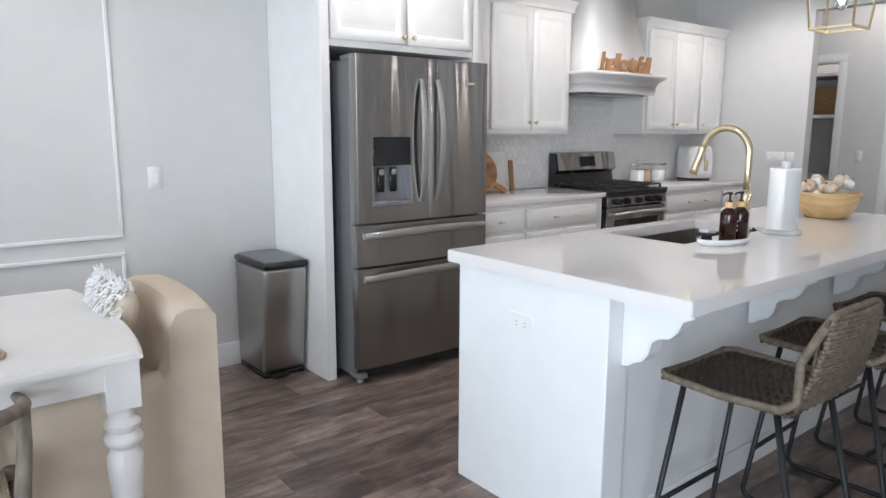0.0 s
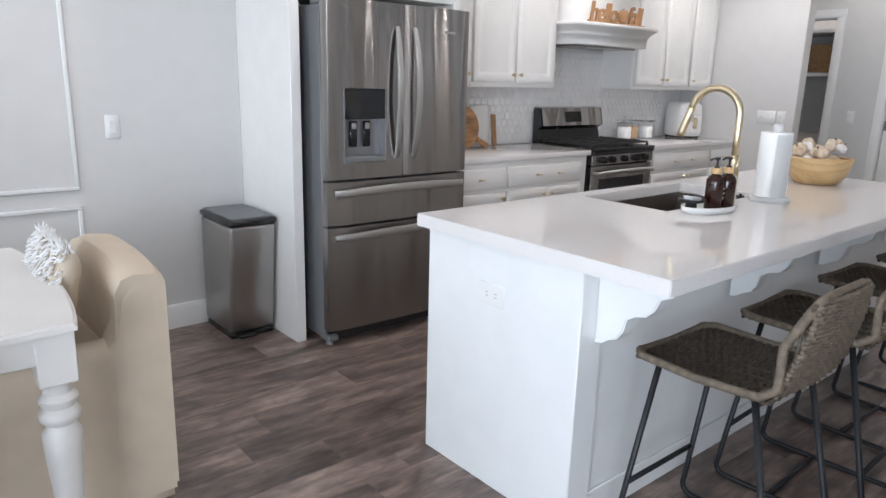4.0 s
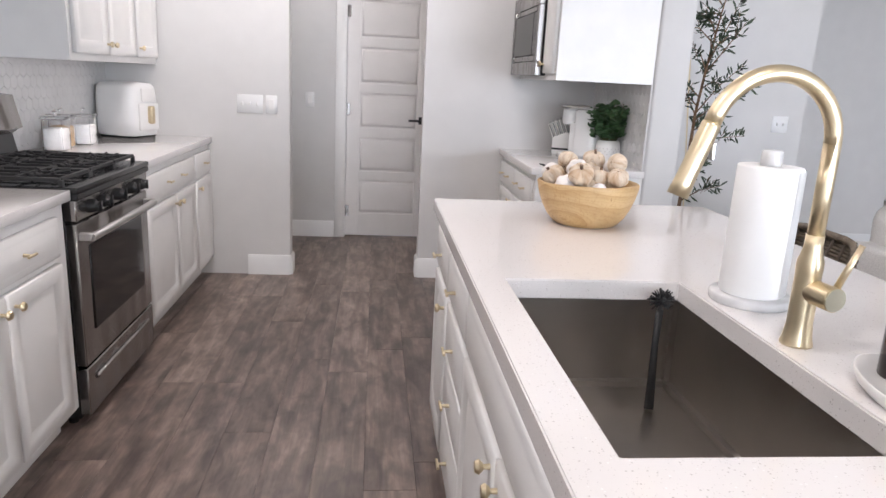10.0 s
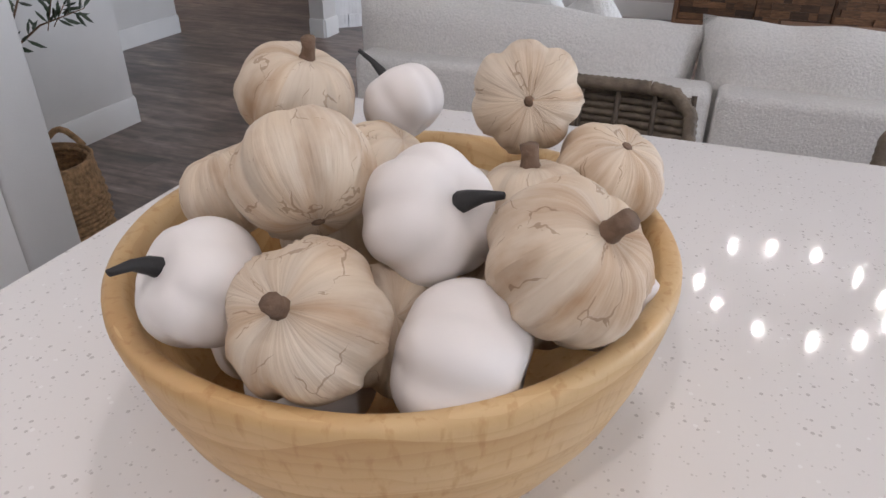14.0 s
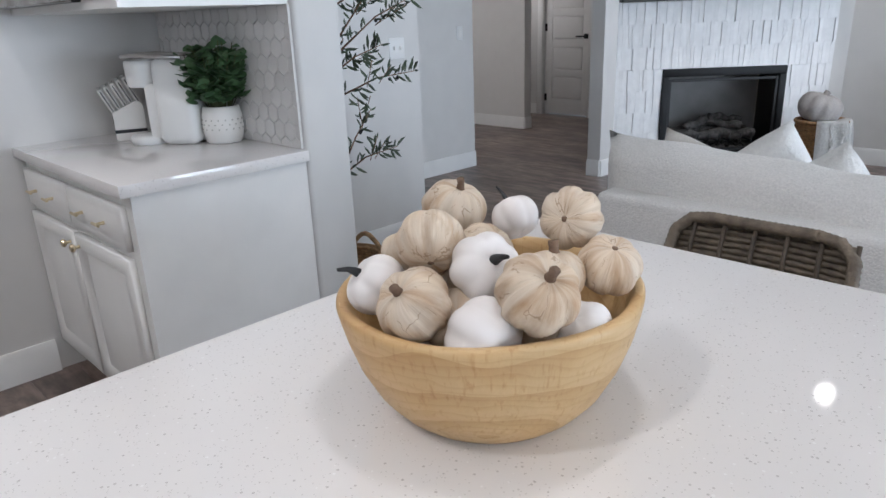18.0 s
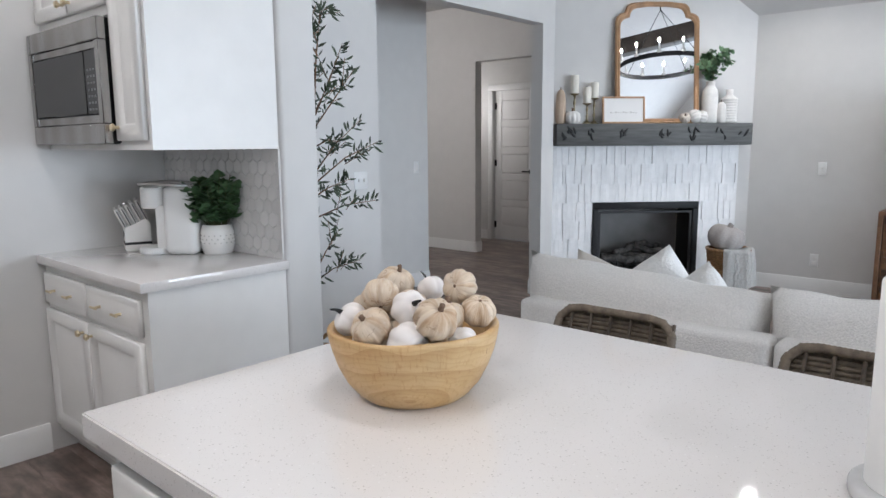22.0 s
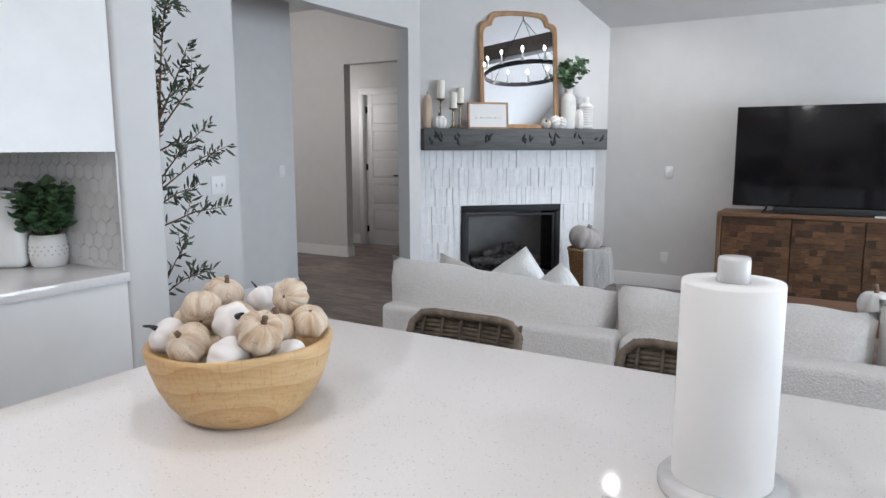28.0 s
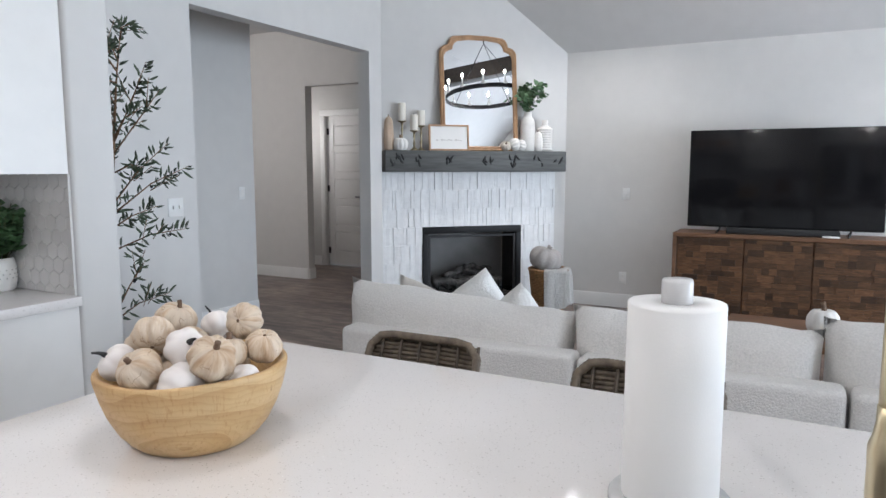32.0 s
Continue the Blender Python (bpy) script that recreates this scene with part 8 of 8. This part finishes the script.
bm = B()
grid = {}
nu, nv = 18, 26
for i in range(nu + 1):
    for j in range(nv + 1):
        u, v = -1 + 2 * i / nu, j / nv
        a = radians(150) + u * 0.95 * (1 - 0.12 * v)
        if v < 0.3:
            r, z = 0.10 + 0.10 * math.sin(v / 0.3 * math.pi / 2), 0.44 + 0.015 * math.sin(v / 0.3 * math.pi)
        else:
            w = (v - 0.3) / 0.7
            r, z = 0.205 + 0.045 * w * (1 - 0.4 * w), 0.44 - 0.345 * w
        fold = 0.014 * math.sin(u * 7 + v * 2) * min(1, v * 2) + 0.008 * noise.noise(Vector((u * 3, v * 3, 4)))
        if v >= 0.95:
            z += 0.03 * u
        grid[i, j] = bm.verts.new((BX + (r + fold) * math.cos(a), BY + (r + fold) * math.sin(a), z))
for i in range(nu):
    for j in range(nv):
        bm.faces.new((grid[i, j], grid[i + 1, j], grid[i + 1, j + 1], grid[i, j + 1]))
bmesh.ops.solidify(bm, geom=bm.faces[:], thickness=0.012)
wpart("cloth", bm, KNIT, th)
for c in (-0.4, 0.0, 0.4):
    bm = B()
    for s in (-1, 1):
        pts = []
        for j in range(8, nv):
            v = j / nv
            w = (v - 0.3) / 0.7
            u = c + 0.09 * s * math.sin(w * 12)
            a = radians(150) + u * 0.95 * (1 - 0.12 * v)
            r = 0.205 + 0.045 * w * (1 - 0.4 * w) + 0.016 + 0.014 * math.sin(u * 7 + v * 2) * min(1, v * 2)
            pts.append((BX + r * math.cos(a), BY + r * math.sin(a), 0.44 - 0.345 * w))
        tube(bm, pts, 0.004, 5)
    wpart("cable_stitch", bm, KNIT, th)

# ---- television and stand ----
TVW = mat("media_wood", (0.155, 0.076, 0.038), 0.5, scale=4, vary=0.3, stretch=(2, 12, 12), bump=0.06)
BLOCKW = mat("patchwork_block", (0.098, 0.047, 0.021), 0.5, scale=18, vary=0.45, stretch=(1, 6, 6), bump=0.2, bscale=30, per_object=0.62)
SX0, SX1, SYF, SYB = 2.125, 4.305, -3.62, -4.05
st = thing("tv_stand", "dark wooden media console with block-patterned doors", "tv stand", "", ((SX0 + SX1) / 2, -3.84, 0))
for nm, x0, x1, y0, y1, z0, z1 in (("top", SX0, SX1, SYB, SYF, 0.785, 0.82), ("side", SX0, SX0 + 0.035, SYB, SYF, 0.06, 0.785), ("side", SX1 - 0.035, SX1, SYB, SYF, 0.06, 0.785), ("bottom", SX0 + 0.035, SX1 - 0.035, SYB, SYF, 0.06, 0.10), ("carcass", SX0 + 0.036, SX1 - 0.036, SYB + 0.002, SYF - 0.045, 0.101, 0.784)):
    bm = B()
    box(bm, x0, x1, y0, y1, z0, z1, 0.003)
    wpart(nm, bm, TVW, st)
for x in (SX0 + 0.06, SX1 - 0.06):
    for y in (SYF - 0.05, SYB + 0.05):
        bm = B()
        box(bm, x - 0.03, x + 0.03, y - 0.03, y + 0.03, 0, 0.06, 0.004)
        wpart("foot", bm, TVW, st)
dx = [SX1 - 0.037, 3.712, 3.183, 2.654, SX0 + 0.037]
for x1, x0 in zip(dx, dx[1:]):
    bm = B()
    box(bm, x0 + 0.004, x1 - 0.004, SYF - 0.044, SYF - 0.018, 0.104, 0.780)
    dr = wpart("door", bm, TVW, st)
    z = 0.106
    r = 0
    while z < 0.775:
        h = min(rl.choice((0.046, 0.054, 0.060)), 0.778 - z)
        x = x0 + 0.006
        while x < x1 - 0.02:
            w = min(rl.choice((0.06, 0.085, 0.11, 0.13)), x1 - 0.006 - x)
            bm = B()
            o = rl.choice((0.004, 0.007, 0.010, 0.013))
            box(bm, x, x + w - 0.001, SYF - 0.018, SYF - 0.018 + o, z, z + h - 0.001)
            wpart("wood_block", bm, BLOCKW, dr)
            x += w
        z += h
tv = thing("television", "large black flat-screen television, switched off", "television", "", (3.43, -3.80, 0.82))
bm = B()
box(bm, 2.69, 4.205, -3.800, -3.752, 0.872, 1.724, 0.006, 2)
wpart("housing", bm, BLACK, tv)
bm = B()
box(bm, 2.698, 4.197, -3.7515, -3.749, 0.888, 1.717)
wpart("screen", bm, mat("tv_screen", (0.006, 0.006, 0.007), 0.07, vary=0.02, spec=0.28, rvar=0.01), tv, "dark glossy screen")
bm = B()
box(bm, 2.73, 4.13, -3.83, -3.80, 0.95, 1.60, 0.01)
wpart("rear_cover", bm, BLACK, tv)
for x in (2.92, 3.93):
    bm = B()
    tube(bm, [(x + 0.02, -3.68, 0.827), (x, -3.776, 0.860), (x, -3.776, 0.880)], 0.008, 6)
    tube(bm, [(x + 0.02, -3.87, 0.827), (x, -3.776, 0.860)], 0.008, 6)
    wpart("foot", bm, BLACK, tv)
sb = thing("soundbar", "long black soundbar on the console", "soundbar", "", (3.47, -3.70, 0.82))
bm = B()
box(bm, 3.00, 3.87, -3.745, -3.668, 0.8205, 0.875, 0.012, 3)
wpart("body", bm, mat("speaker_cloth", (0.02, 0.02, 0.021), 0.8, bump=0.4, bscale=400), sb)
mbx = thing("media_remote", "small white streaming box on the console", "electronics", "", (3.07, -3.64, 0.82))
bm = B()
box(bm, 3.0, 3.13, -3.66, -3.63, 0.8205, 0.836, 0.005, 2)
wpart("body", bm, PLASTIC, mbx)

# ---- sectional sofa ----
def cushion_mesh(w, h, t, seed, ears=0.010):
    bm = B()
    n, m2 = 26, 16
    top, bot = {}, {}
    for i in range(n + 1):
        for j in range(m2 + 1):
            u, v = -1 + 2 * i / n, -1 + 2 * j / m2
            puff = max(0.0, (1 - abs(u) ** 9) * (1 - abs(v) ** 5)) ** 0.5
            ns = 0.10 * noise.noise(Vector((u * 2.5 + seed, v * 1.8, seed)))
            e = ears * abs(u) ** 8 * abs(v) ** 4
            x = u * (w / 2 + e) * (1 - 0.015 * (1 - abs(u)) * v * v)
            z = v * (h / 2 - ears * (1 - u * u * u * u) * 0.25 + e) + 0.010 * noise.noise(Vector((u * 3 + seed, v, 9))) * v
            top[i, j] = bm.verts.new((x, -t / 2 * puff * (1 + ns), z))
            bot[i, j] = top[i, j] if i in (0, n) or j in (0, m2) else bm.verts.new((x, t / 2 * puff * (1 - ns), z))
    for i in range(n):
        for j in range(m2):
            bm.faces.new((top[i, j], top[i + 1, j], top[i + 1, j + 1], top[i, j + 1]))
            bm.faces.new((bot[i, j + 1], bot[i + 1, j + 1], bot[i + 1, j], bot[i, j]))
    return bm


sf = thing("sectional_sofa", "pale grey boucle sectional sofa with loose back cushions", "sofa", "", (3.4, -0.2, 0))
SPL = [5.03, 3.965, 3.09, 2.05, 1.0]
CSP = [5.105, 4.03, 3.165, 2.115, 1.075]
for k, (x1, x0) in enumerate(zip(SPL, SPL[1:])):
    bm = B()
    box(bm, x0 + 0.006, x1 - 0.006, 0.245, 0.375, 0.06, 0.70, 0.028, 4)
    wpart("back_frame", bm, SOFA, sf)
    bm = B()
    box(bm, x0 + 0.006, x1 - 0.006, -0.66, 0.24, 0.06, 0.27, 0.025, 3)
    wpart("base", bm, SOFA, sf)
    bm = B()
    box(bm, x0 + 0.008, x1 - 0.008, -0.67, 0.22, 0.275, 0.45, 0.05, 4)
    wpart("seat_cushion", bm, SOFA, sf)
    c1, c0 = CSP[k], CSP[k + 1]
    bm = cushion_mesh(c1 - c0 - 0.012, 0.46, 0.26, k + 2)
    # the loose cushions have sunk, the end one by its inner side
    sag, lean = ((0.030, -3.2), (0.032, -0.2), (-0.010, 0.3), (0.0, 0.0))[k]
    bm.transform(Matrix.Translation(((c0 + c1) / 2, 0.14, 0.652 - sag)) @ Matrix.Rotation(radians(lean), 4, "Y") @ Matrix.Rotation(radians(-9), 4, "X"))
    wpart("back_cushion", bm, SOFA, sf)
    for x in (x0 + 0.08, x1 - 0.08):
        for y in (-0.58, 0.30):
            bm = B()
            cyl(bm, (x, y, 0), (x, y, 0.062), 0.02, 0.026, 12)
            wpart("foot", bm, BLACK, sf)
WHITEP = mat("white_ribbed_cotton", (0.78, 0.77, 0.75), 0.95, scale=60, vary=0.04, bump=0.6, bscale=90)
for nm, lab, at, w, h, t, rx, rz, mt, sd in (
        ("throw_pillow", "white textured throw pillow on the sofa", (4.66, -0.20, 0.605), 0.48, 0.48, 0.17, -18, 40, WHITEP, 5),
        ("throw_pillow", "white textured throw pillow with fringed edge on the sofa", (4.39, -0.16, 0.58), 0.46, 0.46, 0.16, -14, -25, WHITEP, 9),
        ("throw_pillow", "cream throw pillow at the sofa's end", (4.87, -0.20, 0.60), 0.46, 0.42, 0.16, -20, -8, LINEN, 12)):
    q = pillow(nm, lab, at, w, h, t, rx, rz, mt, sd)
    if sd:
        c = [o for o in q.children if o.name.startswith("cushion")][0]
        c.matrix_basis = c.matrix_basis @ Matrix.Rotation(radians(rx), 4, "X") @ Matrix.Rotation(radians({5: 38, 9: 30, 12: -22}[sd]), 4, "Y") @ Matrix.Rotation(radians(-rx), 4, "X")

# coffee table
ct = thing("coffee_table", "low brown wooden coffee table", "coffee table", "", (3.05, -1.65, 0))
bm = B()
box(bm, 2.45, 3.65, -2.0, -1.3, 0.41, 0.45, 0.005, 2)
wpart("tabletop", bm, TVW, ct)
for x in (2.51, 3.59):
    for y in (-1.94, -1.36):
        bm = B()
        box(bm, x - 0.035, x + 0.035, y - 0.035, y + 0.035, 0, 0.409, 0.004)
        wpart("leg", bm, TVW, ct)
tp = pumpkin((3.13, -1.55, 0.530), 0.088, (0, 0, 1), False, 91, 1.2, 1.0, 9, "white ribbed pumpkin on the coffee table", "pumpkin", "", MATTE, STEMB)
pumpkin((3.09, -1.69, 0.495), 0.055, (0, 0, 1), False, 93, 0.8, 0.9, 9, "small white pumpkin on the coffee table", "pumpkin", "", MATTE, STEMB)
jc = thing("jar_candle", "lit candle in a glass jar on the coffee table", "candle", "", (3.0, -1.45, 0.45))
bm = B()
lathe(bm, [(0.045, 0.0), (0.048, 0.003), (0.048, 0.11), (0.045, 0.11), (0.044, 0.006), (0.01, 0.005)], 24)
part("jar", bm, GLASS, jc)
bm = B()
lathe(bm, [(0.043, 0.007), (0.043, 0.06), (0.01, 0.06)], 24)
part("wax", bm, WAX, jc)
bm = B()
lathe(bm, [(0.001, 0.062), (0.006, 0.072), (0.004, 0.088), (0.0006, 0.10)], 10)
part("flame", bm, glow("candle_flame", (1.0, 0.55, 0.2), 30), jc)

# ---- pendants, chandelier, beam, downlights ----
BULBG = glow("warm_bulb", (1.0, 0.93, 0.84), 45)
PENDANTS = ((4.03, 1.92), (2.50, 1.96))
PGOLD = mat("pale_gold", (0.83, 0.70, 0.45), 0.3, 1.0, vary=0.04)
for x, y in PENDANTS:
    pd = thing("pendant_lantern", "open gold cage lantern pendant with clear bulb", "pendant light", "lanterns over the island", (x, y, KZ))
    zb, zs_, zt = 1.872, 2.20, 2.40
    hb, hs, ht2 = 0.098, 0.130, 0.040
    cor = [(1, 1), (-1, 1), (-1, -1), (1, -1)]
    for h, z, nm in ((hb, zb, "bottom_rail"), (hs, zs_, "shoulder_rail"), (ht2, zt, "top_rail")):
        for k in range(4):
            a, b = cor[k], cor[(k + 1) % 4]
            bm = B()
            box(bm, min(a[0], b[0]) * h - 0.006 + x, max(a[0], b[0]) * h + 0.006 + x, min(a[1], b[1]) * h - 0.006 + y, max(a[1], b[1]) * h + 0.006 + y, z - 0.006, z + 0.006, 0.001)
            wpart(nm, bm, PGOLD, pd)
    for cx, cy in cor:
        bm = B()
        tube(bm, [(x + cx * hb, y + cy * hb, zb), (x + cx * hs, y + cy * hs, zs_), (x + cx * ht2, y + cy * ht2, zt)], 0.0065, 4)
        wpart("corner_bar", bm, PGOLD, pd)
    bm = B()
    cyl(bm, (x, y, zt - 0.004), (x, y, KZ - 0.03), 0.006, n=10)
    wpart("rod", bm, PGOLD, pd)
    bm = B()
    cyl(bm, (x, y, KZ - 0.03), (x, y, KZ), 0.06, 0.062, n=28)
    box(bm, x - ht2, x + ht2, y - ht2, y + ht2, zt + 0.006, zt + 0.012)
    wpart("canopy", bm, PGOLD, pd)
    bm = B()
    cyl(bm, (x, y, zt), (x, y, 2.13), 0.005, n=8)
    cyl(bm, (x, y, 2.13), (x, y, 2.07), 0.018, 0.020, n=16)
    wpart("socket", bm, PGOLD, pd)
    bm = B()
    lathe(bm, [(0.012, 2.07), (0.016, 2.055), (0.028, 2.025), (0.031, 2.00), (0.026, 1.975), (0.012, 1.962), (0.001, 1.960)], 20, (x, y, 0))
    gb = wpart("bulb", bm, GLASS, pd, "clear glass bulb")
    gb.visible_shadow = False
    bm = B()
    cyl(bm, (x, y, 2.05), (x, y, 1.985), 0.005, n=8)
    wpart("filament", bm, BULBG, gb, "glowing filament")
CHGLOW = glow("chandelier_bulb", (1.0, 0.95, 0.88), 320)
CHX, CHY, CHZ, CHR = 3.19, -2.12, 2.93, 0.58
chd = thing("wheel_chandelier", "black wagon-wheel chandelier with candle bulbs", "chandelier", "", (CHX, CHY, CHZ))
bm = B()
lathe(bm, [(CHR - 0.006, CHZ - 0.03), (CHR + 0.006, CHZ - 0.03), (CHR + 0.006, CHZ + 0.03), (CHR - 0.006, CHZ + 0.03)], 64, (CHX, CHY, 0))
bm.faces.ensure_lookup_table()
for f in [f for f in bm.faces if len(f.verts) > 4]:
    bm.faces.remove(f)
r0 = [v for v in bm.verts]
n = 64
for k in range(n):
    bm.faces.new((r0[k], r0[3 * n + k], r0[3 * n + (k + 1) % n], r0[(k + 1) % n]))
bmesh.ops.recalc_face_normals(bm, faces=bm.faces[:])
wpart("ring", bm, BLKMETAL, chd)
for k in range(12):
    a = radians(30 * k - 51)
    px, py = CHX + CHR * math.cos(a), CHY + CHR * math.sin(a)
    bm = B()
    cyl(bm, (px, py, CHZ + 0.02), (px, py, CHZ + 0.05), 0.03, 0.034, n=16)
    cyl(bm, (px, py, CHZ + 0.05), (px, py, CHZ + 0.16), 0.012, n=12)
    sk = wpart("candle_sleeve", bm, TRIM, chd, "white candle sleeve")
    bm = B()
    lathe(bm, [(0.008, CHZ + 0.16), (0.0115, CHZ + 0.176), (0.010, CHZ + 0.192), (0.005, CHZ + 0.206), (0.001, CHZ + 0.213)], 12, (px, py, 0))
    wpart("bulb", bm, CHGLOW, sk, "lit candle bulb")
for k in range(4):
    a = 2 * math.pi * k / 4 + 0.2
    bm = B()
    cyl(bm, (CHX + CHR * math.cos(a), CHY + CHR * math.sin(a), CHZ), (CHX, CHY, 3.70), 0.004, n=6)
    wpart("hanging_rod", bm, BLKMETAL, chd)
bm = B()
cyl(bm, (CHX, CHY, 3.68), (CHX, CHY, 4.28), 0.008, n=8)
wpart("stem", bm, BLKMETAL, chd)
bm = B()
box(bm, 2.28, 2.48, -3.9, 0.95, 3.46, 3.70, 0.01, 2)
structure("ceiling_beam", bm, BEAMW, "dark stained timber beam across the vault", "beam")
for x, y in KITCHEN_LIGHTS:
    dl = thing("recessed_downlight", "white recessed ceiling downlight, lit", "ceiling light", "recessed downlights", (x, y, KZ))
    bm = B()
    lathe(bm, [(0.055, -0.006), (0.085, -0.006), (0.088, -0.001), (0.055, -0.001)], 32)
    part("trim_ring", bm, TRIM, dl)
    bm = B()
    cyl(bm, (0, 0, -0.0095), (0, 0, -0.0062), 0.054, n=28)
    part("lens", bm, glow("downlight_lens", (1.0, 0.95, 0.88), 16) if "dl_lens" not in MATS else MATS["dl_lens"], dl, "glowing lens")
    MATS.setdefault("dl_lens", dl.children[-1].data.materials[0])
for x, y, z in LIVING_LIGHTS:
    dl = thing("recessed_downlight", "white recessed downlight in the sloping ceiling, lit", "ceiling light", "recessed downlights", (x, y, z + 0.01))
    dl.rotation_euler = (radians(45), 0, 0)
    bm = B()
    lathe(bm, [(0.055, -0.03), (0.085, -0.03), (0.088, -0.022), (0.055, -0.022)], 32)
    part("trim_ring", bm, TRIM, dl)
    bm = B()
    cyl(bm, (0, 0, -0.034), (0, 0, -0.0305), 0.054, n=28)
    part("lens", bm, MATS.get("dl_bright") or MATS.setdefault("dl_bright", glow("bright_downlight_lens", (1.0, 0.96, 0.90), 40)), dl, "glowing lens")

# ---- hexagon tiles ----
TILE = mat("white_hex_tile", (0.74, 0.735, 0.73), 0.22, scale=9, vary=0.04, per_object=0.05)
GROUT = mat("grey_grout", (0.76, 0.755, 0.75), 0.9, scale=60, vary=0.08)
HEX = 0.036


def hex_prism(bm, cx, cz, r):
    """A hexagon, point up, facing -y in local space."""
    back = [(cx + r * math.sin(k * math.pi / 3), cz + r * math.cos(k * math.pi / 3)) for k in range(6)]
    s = (r - 0.0015) / r
    rows = [[bm.verts.new((x, 0.0, z)) for x, z in back], [bm.verts.new((x, -0.0045, z)) for x, z in back], [bm.verts.new((cx + (x - cx) * s, -0.006, cz + (z - cz) * s)) for x, z in back]]
    for a, b in zip(rows, rows[1:]):
        for k in range(6):
            bm.faces.new((a[k], b[k], b[(k + 1) % 6], a[(k + 1) % 6]))
    bm.faces.new(list(reversed(rows[2])))
    return bm


bm = B()
hex_prism(bm, 0, 0, HEX - 0.0016)
bmesh.ops.recalc_face_normals(bm, faces=bm.faces[:])
hexme = bpy.data.meshes.new("hex_tile")
bm.to_mesh(hexme)
bm.free()
hexme.materials.append(TILE)


def clipped_hex(bm, cx, cz, r, x0, x1, z0, z1):
    poly = [(cx + r * math.sin(k * math.pi / 3), cz + r * math.cos(k * math.pi / 3)) for k in range(6)]
    for ax, lim, keep in ((0, x0, 1), (0, x1, -1), (1, z0, 1), (1, z1, -1)):
        out = []
        for p, q in zip(poly, poly[1:] + poly[:1]):
            ip, iq = (p[ax] - lim) * keep >= 0, (q[ax] - lim) * keep >= 0
            if ip:
                out.append(p)
            if ip != iq:
                t = (lim - p[ax]) / (q[ax] - p[ax])
                out.append((p[0] + t * (q[0] - p[0]), p[1] + t * (q[1] - p[1])))
        poly = out
        if len(poly) < 3:
            return
    a = [bm.verts.new((x, 0.0, z)) for x, z in poly]
    b = [bm.verts.new((x, -0.006, z)) for x, z in poly]
    n = len(poly)
    for k in range(n):
        bm.faces.new((a[k], b[k], b[(k + 1) % n], a[(k + 1) % n]))
    bm.faces.new(list(reversed(b)))


def splash(label, m, zones, single):
    """zones: (x0, x1, z0, z1) in local space; tiles facing -y."""
    sp = tagged(new("backsplash"), label, "backsplash", kind="structure")
    sp.matrix_world = m
    bm = B()
    for x0, x1, z0, z1 in zones:
        box(bm, x0, x1, -0.004, -0.0006, z0, z1)
    part("grout_bed", bm, GROUT, sp)
    rest = B()
    w, h = HEX * math.sqrt(3), HEX * 1.5
    for x0, x1, z0, z1 in zones:
        j = 0
        while j * h < z1 - z0 + HEX:
            i = 0
            while i * w < x1 - x0 + w:
                cx, cz = x0 + i * w + (w / 2 if j % 2 else 0), z0 + j * h
                whole = cx - w / 2 >= x0 and cx + w / 2 <= x1 and cz - HEX >= z0 and cz + HEX <= z1
                if whole and single[0] <= cx <= single[1]:
                    t = new("hex_tile", hexme)
                    t.parent = sp
                    t.location = (cx, -0.002, cz)
                else:
                    clipped_hex(rest, cx, cz, HEX - 0.0016, x0, x1, z0, z1)
                i += 1
            j += 1
    rest.transform(Matrix.Translation((0, -0.002, 0)))
    bmesh.ops.recalc_face_normals(rest, faces=rest.faces[:])
    tagged(part("edge_tiles", rest, TILE, sp, soft=False), "cut and further hexagon tiles", kind="stuff")
    return sp


splash("white hexagon tile backsplash behind the range", Matrix.Translation((0, N, 0)), [(3.13, 4.42, CT + 0.001, 1.344), (4.42, 5.37, CT + 0.001, 1.63), (5.37, EX - 0.001, CT + 0.001, 1.344)], (3.13, 4.75))
splash("white hexagon tile backsplash in the coffee nook", Matrix.Translation((EX, 1.165, 0)) @ Matrix.Rotation(math.pi, 4, "Z"), [(0.001, EX - 5.66, CT + 0.001, 1.367)], (0, 2))
# Wall-coloured strip that stands in for the shadow line along the tile edge.
bm = B()
box(bm, 5.654, 5.660, 1.1655, 1.175, CT + 0.001, 1.367, 0.001)
structure("tile_trim", bm, WALL, "slim grey strip standing in for the shadow line at the tile edge", "trim")
